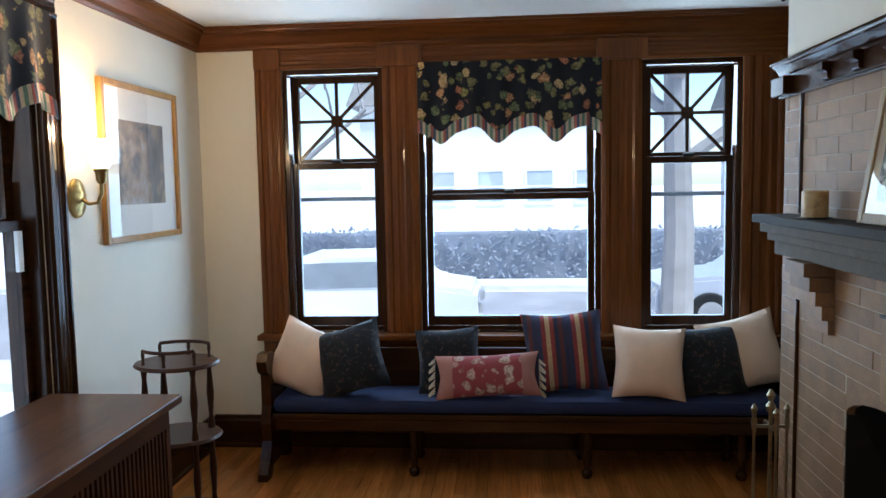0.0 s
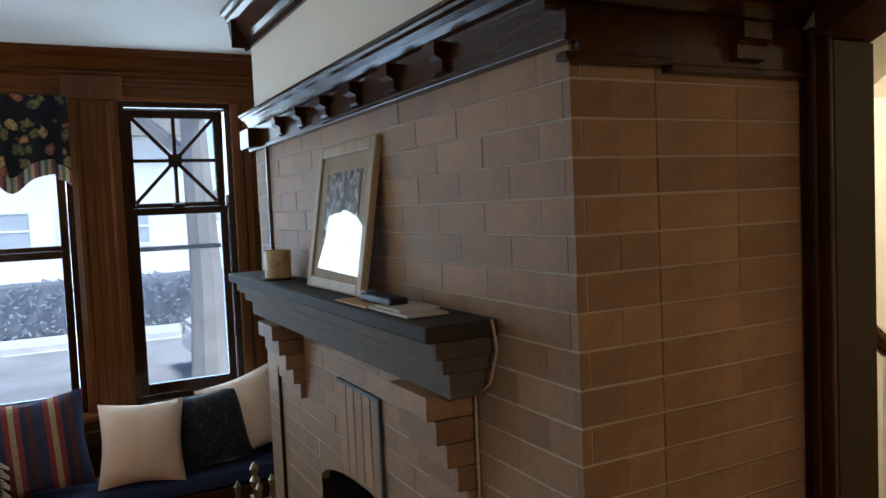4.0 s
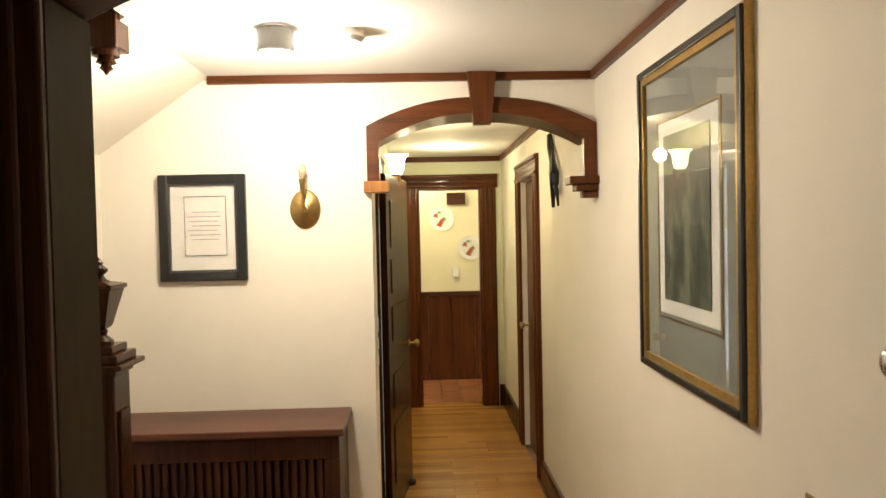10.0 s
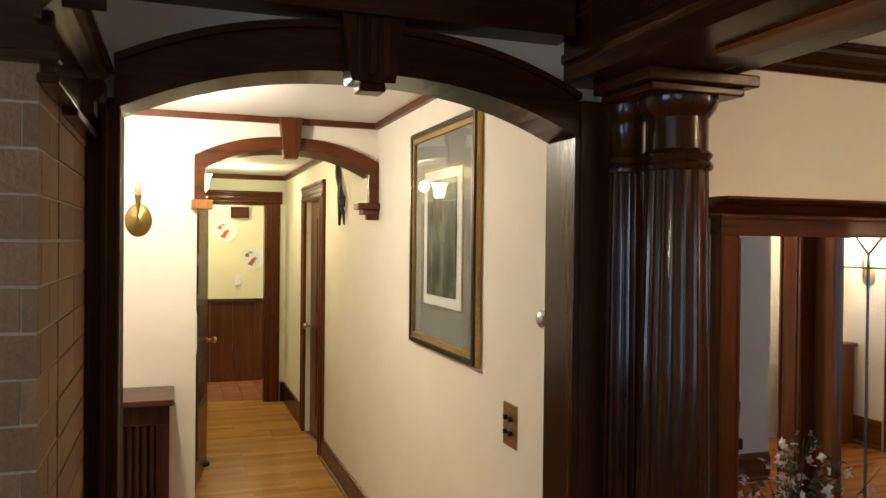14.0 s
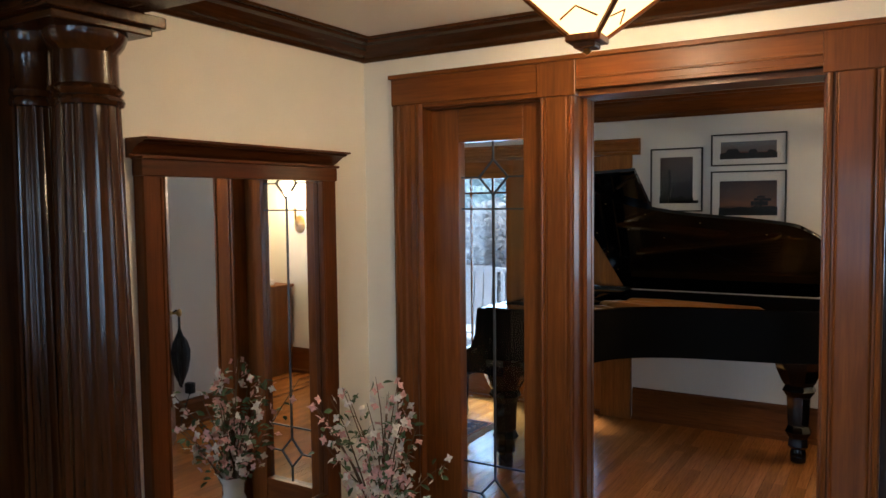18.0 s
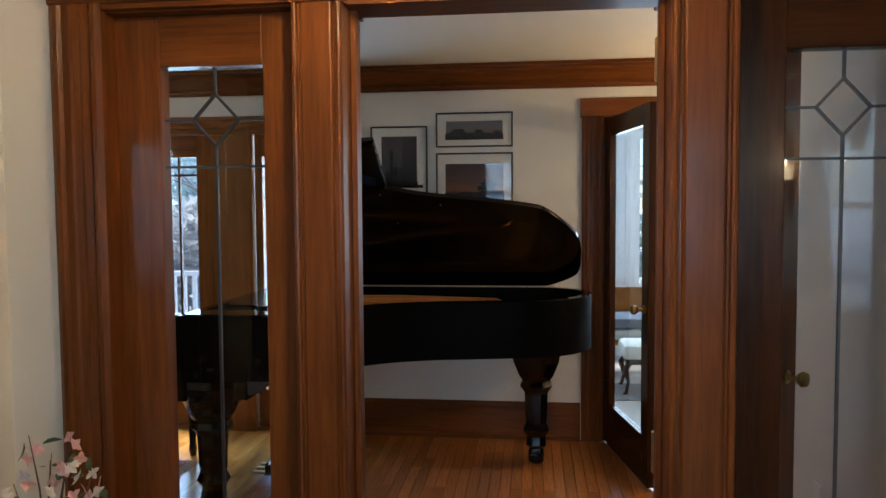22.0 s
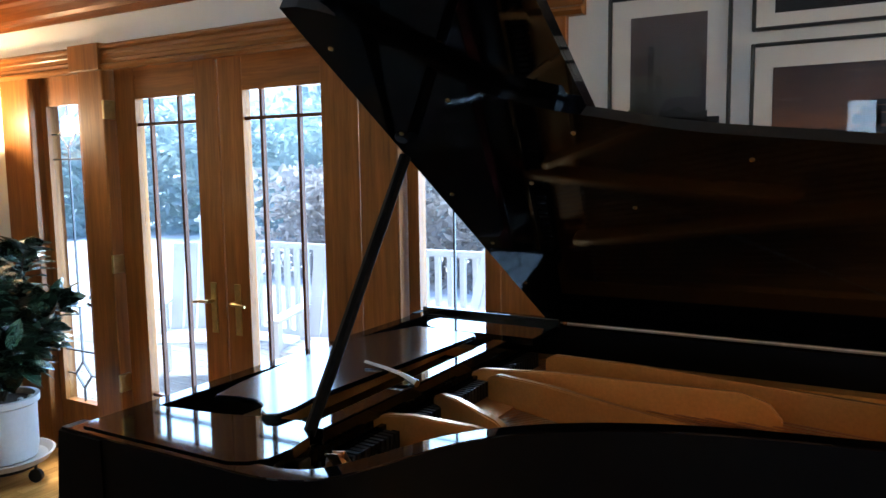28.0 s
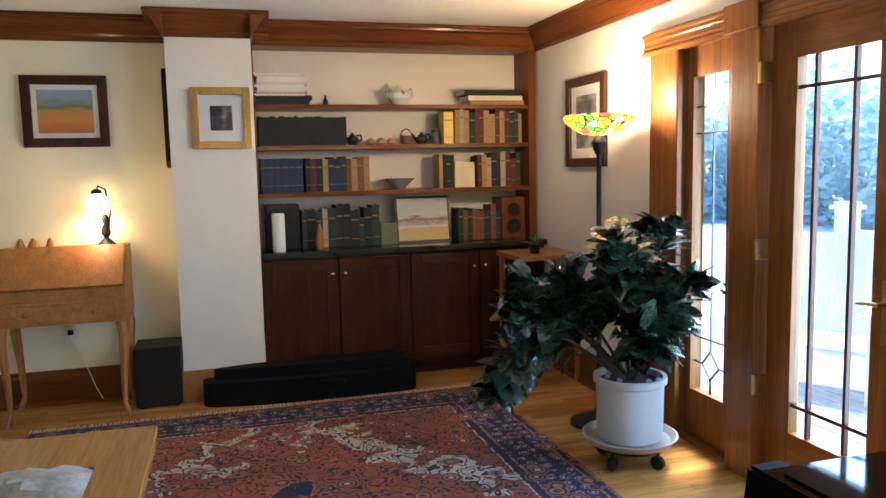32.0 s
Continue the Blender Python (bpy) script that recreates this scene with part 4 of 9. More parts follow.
for k in range(44):
    part("slat", bx(-1.40, -1.385, 1.56 + k * 0.03, 1.575 + k * 0.03, 0.09, 0.68), walnut_z, rc)
tt = thing("tiered_table", "dark turned three-tier stand with small gallery rails", "side table", (-1.52, 3.3, 0))
for z in (0.14, 0.5, 0.83):
    part("tier", moved(turned([(0.02, z), (0.2, z), (0.21, z + 0.008), (0.2, z + 0.018), (0.02, z + 0.018)], seg=28), Matrix.Diagonal((0.9, 0.78, 1, 1))), walnut_x, tt, smooth=True)
for k in range(4):
    an = math.pi / 4 + k * math.pi / 2
    px0, py0 = 0.155 * math.cos(an), 0.13 * math.sin(an)
    part("post", turned([(0.012, 0), (0.016, 0.03), (0.01, 0.06), (0.016, 0.14), (0.016, 0.17), (0.01, 0.2), (0.017, 0.33), (0.01, 0.46), (0.016, 0.5), (0.016, 0.53), (0.01, 0.58), (0.017, 0.68), (0.01, 0.79), (0.015, 0.83)], px0, py0, 12), walnut_z, tt, smooth=True)
for sgn in (-1, 1):
    part("gallery_rail", bar([(0.15 * math.cos(a), sgn * 0.13 * math.sin(a), 0.91) for a in [math.pi * (0.22 + 0.56 * k / 8) for k in range(9)]], 0.008, 8), walnut_x, tt, smooth=True)
    for a in (0.22, 0.5, 0.78):
        part("rail_spindle", turned([(0.008, 0.846), (0.006, 0.87), (0.009, 0.89), (0.006, 0.91)], 0.15 * math.cos(math.pi * a), sgn * 0.13 * math.sin(math.pi * a), 8), walnut_z, tt)
# ---- columns, beam and first arch ----
def arch_ring(y0, y1, zs, rise, width, leg=0.0, n=20, wout=0.0):
    """The outline of an arched band: legs of a height and a flat curve."""
    mid, half = (y0 + y1) / 2, (y1 - y0) / 2
    inner, outer = [], []
    for k in range(n + 1):
        u = -1 + 2 * k / n
        z = zs + rise * (1 - abs(u) ** 2.3)
        inner.append((mid + half * u, z))
        outer.append((mid + (half + wout) * u, z + width + (0.0 if abs(u) < 1 else 0)))
    if leg:
        inner = [(y0, zs - leg)] + inner + [(y1, zs - leg)]
        outer = [(y0 - wout, zs - leg)] + outer + [(y1 + wout, zs - leg)]
    return inner + outer[::-1]


def arch_fill(x0, x1, y0, y1, zs, rise, top, n=20):
    mid, half = (y0 + y1) / 2, (y1 - y0) / 2
    return pr([(mid + half * (-1 + 2 * k / n), zs + rise * (1 - abs(-1 + 2 * k / n) ** 2.3)) for k in range(n + 1)] + [(y1, top), (y0, top)], "x", x0, x1)


A0, A1 = 0.19, 1.338
struct("arch_spandrel", arch_fill(1.781, 1.904, A0 + 0.001, A1 - 0.001, 2.005, 0.125, 2.141), plaster)
arch1 = thing("hall_arch", "dark stained arched casing with a carved keystone", "arch", kind="structure")
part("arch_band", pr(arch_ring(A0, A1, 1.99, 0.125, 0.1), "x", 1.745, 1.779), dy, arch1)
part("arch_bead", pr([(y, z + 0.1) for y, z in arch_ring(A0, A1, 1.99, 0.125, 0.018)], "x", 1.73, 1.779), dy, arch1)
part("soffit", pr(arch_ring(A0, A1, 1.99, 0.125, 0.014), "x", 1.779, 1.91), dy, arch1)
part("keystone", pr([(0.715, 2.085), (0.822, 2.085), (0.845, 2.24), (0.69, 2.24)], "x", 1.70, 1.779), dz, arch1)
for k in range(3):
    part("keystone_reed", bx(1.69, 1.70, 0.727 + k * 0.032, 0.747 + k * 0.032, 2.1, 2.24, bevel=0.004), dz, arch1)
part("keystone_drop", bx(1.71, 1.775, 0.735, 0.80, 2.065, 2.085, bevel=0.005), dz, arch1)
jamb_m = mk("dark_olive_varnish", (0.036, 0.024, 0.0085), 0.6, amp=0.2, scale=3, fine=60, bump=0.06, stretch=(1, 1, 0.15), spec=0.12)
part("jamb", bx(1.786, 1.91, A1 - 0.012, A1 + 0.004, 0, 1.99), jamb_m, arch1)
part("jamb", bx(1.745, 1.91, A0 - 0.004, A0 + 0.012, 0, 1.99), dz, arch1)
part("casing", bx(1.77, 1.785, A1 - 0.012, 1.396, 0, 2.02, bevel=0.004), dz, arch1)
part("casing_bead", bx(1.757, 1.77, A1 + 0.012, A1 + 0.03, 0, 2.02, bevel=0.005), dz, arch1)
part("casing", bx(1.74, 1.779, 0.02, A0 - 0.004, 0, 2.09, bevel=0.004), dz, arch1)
struct("arch_cornice", boxes((1.68, 1.78, 0.24, 1.41, 2.24, 2.56)), dy)
struct("beam", boxes((-1.9, 1.78, -0.08, 0.22, 2.13, 2.56)), dx)
for y, o in ((0.22, 1), (-0.08, -1)):
    struct("beam_moulding", pr([(y, 2.13), (y + o * 0.02, 2.13), (y + o * 0.02, 2.17), (y + o * 0.035, 2.18), (y + o * 0.035, 2.2), (y, 2.21)], "x", -1.9, 1.73), dx)
struct("beam_soffit_panel", boxes((-1.9, 1.3, 0.03, 0.11, 2.118, 2.13)), wx)


gloss_z = wood("polished_dark_wood", (0.05, 0.016, 0.0045), "Z", 0.2, 1.6, 0.4)


def fluted_column(name, cx, cy, r, z1, label):
    c = thing(name, label, "column", (cx, cy, 0), kind="structure")
    bm, n, rings = bmesh.new(), 96, []
    for z, s in ((0.16, 1.12), (0.7, 1.1), (1.3, 1.02), (z1 - 0.235, 0.9)):
        ring = []
        for k in range(n):
            an = 2 * math.pi * k / n
            f = 1 - 0.06 * abs(math.sin(an * 10)) ** 0.6
            ring.append(bm.verts.new((r * s * f * math.cos(an), r * s * f * math.sin(an), z)))
        rings.append(ring)
    for a, b in zip(rings, rings[1:]):
        for k in range(n):
            bm.faces.new((a[k], a[(k + 1) % n], b[(k + 1) % n], b[k]))
    part("shaft", bm, gloss_z, c)
    part("base", turned([(r * 1.3, 0.04), (r * 1.32, 0.06), (r * 1.3, 0.09), (r * 1.12, 0.1), (r * 1.16, 0.13), (r * 1.02, 0.16)], seg=32), dz, c, smooth=True)
    part("plinth", bx(-r * 1.35, r * 1.35, -r * 1.35, r * 1.35, 0, 0.04, bevel=0.003), dz, c)
    q = r * 0.88
    part("capital", turned([(q * 0.98, z1 - 0.235), (q * 1.1, z1 - 0.232), (q * 1.15, z1 - 0.222), (q * 1.1, z1 - 0.212), (q * 1.02, z1 - 0.208), (q * 1.1, z1 - 0.2), (q * 1.13, z1 - 0.193), (q * 1.06, z1 - 0.186), (q * 0.98, z1 - 0.18), (q * 0.98, z1 - 0.1), (q * 1.04, z1 - 0.094), (q * 1.16, z1 - 0.082), (q * 1.26, z1 - 0.064), (q * 1.28, z1 - 0.05)], seg=40), gloss_z, c, smooth=True)
    return c


fluted_column("column", 1.61, -0.022, 0.092, 2.13, "dark fluted wooden column under the beam")
fluted_column("column", 1.735, 0.05, 0.056, 2.13, "dark fluted column beside the arch casing")
struct("column_abacus", boxes((1.495, 1.728, -0.14, 0.135, 2.08, 2.1), (1.47, 1.728, -0.165, 0.16, 2.1, 2.13), bevel=0.004), dx)

# entry zone trim
struct("crown_entry_east", crown("x", EW, -1, -1.5, -0.08, 2.25, 2.335, 0.11), dy)
struct("crown_entry_south", crown("y", -1.5, 1, -1.9, EW, 2.25, 2.335, 0.11), dx)
struct("crown_entry_beam", crown("y", -0.08, -1, -1.9, EW, 2.25, 2.335, 0.09), dx)
struct("baseboard_entry", skirt("x", EW, -1, -1.5, -0.08), dy)

# ---- glazed partition ----
def leaded(parent, x0, x1, z0, z1, y, m_glass=None):
    """Clear leaded glass: a middle came, two cross cames and a diamond at each end."""
    pane("leaded_glass", bx(x0, x1, y - 0.002, y + 0.002, z0, z1), parent, m_glass or clear_pane)
    cx, bm = (x0 + x1) / 2, bmesh.new()
    zt, zb, d, w = z1 - 0.145, z0 + 0.145, 0.072, 0.066
    segs = [((x0, z1 - 0.275), (x1, z1 - 0.275)), ((x0, z0 + 0.275), (x1, z0 + 0.275)), ((cx, z0 + 0.145 + d), (cx, z1 - 0.145 - d)), ((cx, z1), (cx, zt + d)), ((cx, z0), (cx, zb - d))]
    for zc in (zt, zb):
        segs += [((cx - w, zc), (cx, zc + d)), ((cx, zc + d), (cx + w, zc)), ((cx + w, zc), (cx, zc - d)), ((cx, zc - d), (cx - w, zc)), ((x0, zc), (cx - w, zc)), ((cx + w, zc), (x1, zc))]
    for (a, b), (c, e) in segs:
        L = math.hypot(c - a, e - b)
        m = Matrix.Translation((a, y, b)) @ Matrix.Rotation(-math.atan2(e - b, c - a), 4, "Y")
        part("came", moved(bx(0, L, -0.005, 0.005, -0.0035, 0.0035), m), lead, parent)


def glazed_leaf(parent, w, ls, rs, zt, zb, h, y=0.0, t=0.04):
    a, b = ls, w - rs
    part("stile", bx(0, a, y - t / 2, y + t / 2, 0.01, h, bevel=0.003), wz, parent)
    part("stile", bx(b, w, y - t / 2, y + t / 2, 0.01, h, bevel=0.003), wz, parent)
    part("top_rail", bx(a, b, y - t / 2, y + t / 2, zt, h, bevel=0.003), wx, parent)
    part("bottom_rail", bx(a, b, y - t / 2, y + t / 2, 0.01, zb, bevel=0.003), wx, parent)
    leaded(parent, a, b, zb, zt, y)


part_ = thing("glazed_partition", "stained wooden partition with leaded sidelights and fluted pilasters", "partition", kind="structure")
for nm, o, mir_ in (("sidelight", 1.0, 1), ("sidelight", -0.13, -1)):
    s_ = part("sidelight_sill", bx(min(o, o + mir_ * 0.53), max(o, o + mir_ * 0.53), -1.62, -1.54, 0.0, 0.01), wx, part_)
for nm, lo in (("l", 1.0), ("r", -0.68)):
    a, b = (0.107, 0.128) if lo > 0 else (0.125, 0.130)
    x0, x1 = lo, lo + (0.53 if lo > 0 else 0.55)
    # same woodwork both sides; the right one's shade is put into darker trim
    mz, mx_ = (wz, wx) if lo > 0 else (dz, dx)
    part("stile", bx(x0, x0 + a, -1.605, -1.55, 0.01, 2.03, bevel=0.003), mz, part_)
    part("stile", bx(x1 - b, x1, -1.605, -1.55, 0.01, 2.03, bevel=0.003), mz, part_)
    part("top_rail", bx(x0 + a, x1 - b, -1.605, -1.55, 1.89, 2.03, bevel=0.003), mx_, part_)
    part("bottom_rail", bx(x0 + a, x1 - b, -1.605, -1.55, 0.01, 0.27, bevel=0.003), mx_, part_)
    leaded(part_, x0 + a, x1 - b, 0.27, 1.89, -1.578)
for a, b in ((0.865, 1.0), (-0.13, 0.035)):
    part("pilaster", board("y", -1.5, 1, a, b, 0, 2.03, 0.035, True, FLUTED), wz, part_)
    part("pilaster", board("y", -1.66, -1, a, b, 0, 2.03, 0.035, True, FLUTED), wz, part_)
    part("post", bx(a + 0.002, b - 0.002, -1.66, -1.5, 0, 2.03), wz, part_)
for a, b, f, o in ((1.53, 1.68, -1.5, 1), (-0.85, -0.68, -1.5, 1), (1.53, 1.68, -1.66, -1)):
    part("casing", board("y", f, o, a, b, 0, 2.05, 0.03), wz, part_)
part("casing", bx(1.53, 1.62, -1.659, -1.501, 0, 2.05), wz, part_)
part("casing", bx(-0.8, -0.68, -1.659, -1.501, 0, 2.05), wz, part_)
for f, o in ((-1.5, 1), (-1.66, -1)):
    part("header", board("y", f, o, -0.85, 1.68, 2.05, 2.168, 0.03, False, FLAT), wx, part_)
    part("header_bead", boxes((-0.86, 1.69, min(f, f + o * 0.042), max(f, f + o * 0.042), 2.16, 2.178), (1.0, 1.53, min(f, f + o * 0.02), max(f, f + o * 0.02), 2.035, 2.052), (0.035, 0.865, min(f, f + o * 0.036), max(f, f + o * 0.036), 2.05, 2.064), (0.035, 0.865, min(f, f + o * 0.034), max(f, f + o * 0.034), 2.085, 2.095), bevel=0.003), wx, part_)
    for a, b in ((0.855, 1.01), (-0.14, 0.045)):
        part("pilaster_block", bx(a, b, min(f, f + o * 0.04), max(f, f + o * 0.04), 2.03, 2.16, bevel=0.004), wz, part_)
part("door_head", boxes((0.035, 0.865, -1.655, -1.505, 2.03, 2.08), (1.0, 1.53, -1.655, -1.505, 2.03, 2.08), (-0.68, -0.13, -1.655, -1.505, 2.03, 2.08)), wx, part_)
part("stop_bead", boxes((0.85, 0.865, -1.6, -1.57, 0, 2.03), (0.035, 0.05, -1.6, -1.57, 0, 2.03)), wz, part_)
for z in (0.75, 1.85):
    part("hinge", boxes((0.02, 0.039, -1.69, -1.61, z, z + 0.1), (0.026, 0.04, -1.71, -1.692, z - 0.01, z + 0.11), bevel=0.002), brass, part_)

leaf = thing("french_door", "open stained french door with leaded glass and brass knobs", "door", kind="structure")
leaf.matrix_world = pose(0.0, -1.726, 0, 0, 0, 227)
glazed_leaf(leaf, 0.76, 0.11, 0.11, 1.89, 0.27, 2.02)


def knob(parent, x, y, z, axis, out, r=0.027, m=None):
    k = turned([(0.022, 0), (0.024, 0.006), (0.01, 0.012), (0.009, 0.035), (r * 0.7, 0.042), (r, 0.056), (r * 0.85, 0.07), (0.004, 0.075)], seg=16)
    rot_ = Matrix.Rotation(radians(90 * (1 if out > 0 else -1)), 4, "Y") if axis == "x" else Matrix.Rotation(radians(-90 * (1 if out > 0 else -1)), 4, "X")
    part("knob", moved(k, Matrix.Translation((x, y, z)) @ rot_), m or brass, parent, smooth=True)


knob(leaf, 0.69, 0.02, 0.91, "y", 1)
knob(leaf, 0.69, -0.02, 0.91, "y", -1)
for z in (0.75, 1.8):
    part("hinge_leaf", boxes((-0.003, 0.002, -0.016, 0.016, z, z + 0.1)), brass, leaf)
umb = thing("umbrella", "folded black umbrella hanging from the french door's knob", "umbrella")
umb.matrix_world = leaf.matrix_world @ pose(0.69, 0.075, 0.0, 0, 0, 0)
rng = random.Random(31)
bm, fold, rows_ = bmesh.new(), 14, []
for z, r in ((0.40, 0.012), (0.44, 0.03), (0.5, 0.058), (0.58, 0.075), (0.65, 0.08), (0.71, 0.06), (0.76, 0.03), (0.79, 0.012)):
    rows_.append([bm.verts.new((r * (1.25 if k % 2 else 0.72) * rng.uniform(0.85, 1.15) * math.cos(2 * math.pi * k / fold), 0.7 * r * (1.2 if k % 2 else 0.7) * math.sin(2 * math.pi * k / fold), z + rng.uniform(-0.012, 0.012))) for k in range(fold)])
for ra, rb in zip(rows_, rows_[1:]):
    for k in range(fold):
        bm.faces.new((ra[k], ra[(k + 1) % fold], rb[(k + 1) % fold], rb[k]))
bm.faces.new(rows_[0][::-1])
bm.faces.new(rows_[-1])
part("canopy", bm, mk("black_nylon", (0.008, 0.008, 0.009), 0.6, amp=0.3, fine=40, bump=0.4), umb)
part("handle", bar([(0, 0, 0.78), (0, 0, 0.86), (0, 0, 0.9), (0, -0.02, 0.93), (0, -0.035, 0.915)], 0.008, 8), black_plastic, umb, smooth=True)

# ---- hall mirror, flowers, pendant ----
mir = thing("hall_mirror", "tall wood framed wall mirror of three panes", "mirror")
MF = EW - 0.045
part("frame_side", board("x", EW, -1, -1.24, -1.155, 0.02, 1.735, 0.045, True, FLAT), mdz, mir)
part("frame_side", board("x", EW, -1, -0.395, -0.325, 0.02, 1.735, 0.045, True, FLAT), mdz, mir)
for ya in (-1.163, -0.398):
    part("frame_bead", bx(MF - 0.004, MF + 0.02, ya, ya + 0.011, 0.46, 1.73, bevel=0.003), mdz, mir)
part("frame_bottom", board("x", EW, -1, -1.155, -0.395, 0.30, 0.46, 0.045, False, FLAT), mdy, mir)
part("frame_top", bx(MF - 0.004, EW, -1.245, -0.32, 1.735, 1.79, bevel=0.003), mdy, mir)
part("top_bead", boxes((MF - 0.014, EW, -1.25, -0.315, 1.786, 1.796), bevel=0.003), mdy, mir)
part("cornice", crown("x", EW, -1, -1.265, -0.30, 1.79, 1.85, 0.105), mdy, mir)
part("mirror_glass", bx(EW - 0.024, EW - 0.004, -1.155, -0.395, 0.46, 1.735), mirror_m, mir, "clear mirror glass")
vase = thing("floor_vase", "tall white flared vase holding blossom branches", "vase", (1.43, -1.03, 0))
part("body", turned([(0.08, 0), (0.09, 0.01), (0.115, 0.12), (0.11, 0.24), (0.07, 0.36), (0.042, 0.43), (0.046, 0.48), (0.066, 0.51), (0.062, 0.51), (0.04, 0.46)], seg=32), mk("white_glaze", (0.72, 0.71, 0.68), 0.2, amp=0.03, coat=0.5), vase, smooth=True)
flo = thing("blossom_branches", "pale pink and white dogwood blossom with small green leaves", "flowers", (1.43, -1.03, 0))
rng = random.Random(5)
stem_m = mk("brown_twig", (0.12, 0.07, 0.035), 0.8, amp=0.2)
petal_m = mk("pale_pink_petal", (0.66, 0.36, 0.34), 0.6, amp=0.12, scale=30)
petal_w = mk("white_petal", (0.68, 0.62, 0.56), 0.6, amp=0.08, scale=30)
leaf_m = mk("dull_green_leaf", (0.07, 0.12, 0.05), 0.5, amp=0.25, scale=20)
pets, pets2, lvs = bmesh.new(), bmesh.new(), bmesh.new()


def leaf_quad(bm, c, d, n, L, W, fold=0.25, seg=4):
    """A small pointed leaf or petal from c along d."""
    d, n = d.normalized(), n.normalized()
    s = d.cross(n).normalized()
    n = s.cross(d)
    ridge, lft, rgt = [], [], []
    for k in range(seg + 1):
        t = k / seg
        w = W * math.sin(math.pi * min(1, t * 0.92 + 0.06)) ** 0.8 * 0.5
        p = c + d * (L * t) - n * (L * 0.25 * t * t)
        ridge.append(bm.verts.new(p))
        lft.append(bm.verts.new(p + s * w + n * w * fold))
        rgt.append(bm.verts.new(p - s * w + n * w * fold))
    for k in range(seg):
        bm.faces.new((ridge[k], ridge[k + 1], lft[k + 1], lft[k]))
        bm.faces.new((ridge[k + 1], ridge[k], rgt[k], rgt[k + 1]))


for i in range(26):
    an, sp = i * 2.4 + rng.uniform(-0.3, 0.3), rng.uniform(0.05, 0.3)
    h = rng.uniform(0.74, 1.06) - sp * 0.35
    p0, p3 = Vector((rng.uniform(-0.02, 0.02), rng.uniform(-0.02, 0.02), 0.42)), Vector((sp * math.cos(an), sp * math.sin(an), h))
    pts = [p0.lerp(p3, t) + Vector((math.cos(an), math.sin(an), 0)) * 0.05 * math.sin(t * math.pi) * (-0.6) + Vector((rng.uniform(-1, 1), rng.uniform(-1, 1), 0)) * 0.008 for t in (0, 0.3, 0.55, 0.8, 1)]
    tube(bm_s := bmesh.new(), pts, [0.004, 0.0035, 0.003, 0.0022, 0.001], 5)
    part("stem", bm_s, stem_m, flo)
    for k in range(20):
        t = rng.uniform(0.22, 1.02)
        c = p0.lerp(p3, t) + Vector((rng.gauss(0, 0.018), rng.gauss(0, 0.018), rng.gauss(0, 0.016)))
        if rng.random() < 0.55:
            up = Vector((rng.gauss(0, 1), rng.gauss(0, 1), rng.gauss(0.4, 0.8))).normalized()
            u = up.orthogonal().normalized()
            bm = pets if rng.random() < 0.5 else pets2
            for q in range(4):
                leaf_quad(bm, c, Matrix.Rotation(q * math.pi * 0.5 + 0.3, 3, up) @ u + up * 0.3, up, rng.uniform(0.014, 0.02), 0.0135, 0.25, 4)
        else:
            d = Vector((rng.gauss(0, 1), rng.gauss(0, 1), rng.gauss(0.2, 0.6)))
            leaf_quad(lvs, c, d, Vector((0, 0, 1)) + d.orthogonal() * 0.3, rng.uniform(0.026, 0.045), 0.02, 0.3, 3)
tagged(part("petals", pets, petal_m, flo, "pale pink petals"), kind="stuff")
tagged(part("petals", pets2, petal_w, flo, "white petals"), kind="stuff")
part("leaves", lvs, leaf_m, flo, "small green leaves")

pend = thing("pendant_lamp", "square pendant lamp of glowing amber glass in a wood frame", "pendant lamp", (0.56, -0.8, 0))
slag = glow("lit_amber_glass", (1.0, 0.64, 0.26), 1.25)
T0, T1, ZB, ZT = 0.042, 0.17, 2.085, 2.215
for k in range(4):
    m = Matrix.Rotation(k * math.pi / 2 + 0.08, 4, "Z")
    bm = bmesh.new()
    for o in (0, -0.004):
        q = [bm.verts.new(v) for v in ((T0 + o, -T0, ZB), (T0 + o, T0, ZB), (T1 + o, T1, ZT), (T1 + o, -T1, ZT))]
        bm.faces.new(q)
    part("glass_panel", moved(bm, m), slag, pend).visible_shadow = False
    part("corner_bar", moved(bar([(T0, T0, ZB), (T1, T1, ZT)], 0.008, 6), m), wz, pend)
    part("rim", moved(bar([(T1, -T1, ZT), (T1, T1, ZT)], 0.008, 6), m), wz, pend)
    part("lattice", moved(bar([(0.077, -0.05, 2.12), (0.102, 0.0, 2.145), (0.077, 0.05, 2.12)], 0.003, 5), m), wz, pend)
part("base_block", moved(boxes((-0.048, 0.048, -0.048, 0.048, 2.067, 2.087), (-0.03, 0.03, -0.03, 0.03, 2.052, 2.068), bevel=0.004), Matrix.Rotation(0.08, 4, "Z")), wz, pend)
part("finial", turned([(0.004, 2.038), (0.012, 2.044), (0.009, 2.054)], seg=12), brass, pend)
part("stem", turned([(0.01, 2.23), (0.01, 2.315), (0.06, 2.32), (0.06, 2.334)], seg=12), brass, pend)
part("stay", boxes((-0.165, 0.165, -0.006, 0.006, 2.211, 2.223), (-0.006, 0.006, -0.165, 0.165, 2.211, 2.223)), brass, pend)
point_lamp("pendant_light", (0.56, -0.8, 2.2), 13, (1.0, 0.77, 0.50), 0.05)

# ---- stair hall ----
nw = thing("newel_post", "dark carved newel post topped by a turned urn", "newel post", (3.11, 1.83, 0))
K = 0.76


def nz(z):
    return 1.645 - (1.645 - z) * K


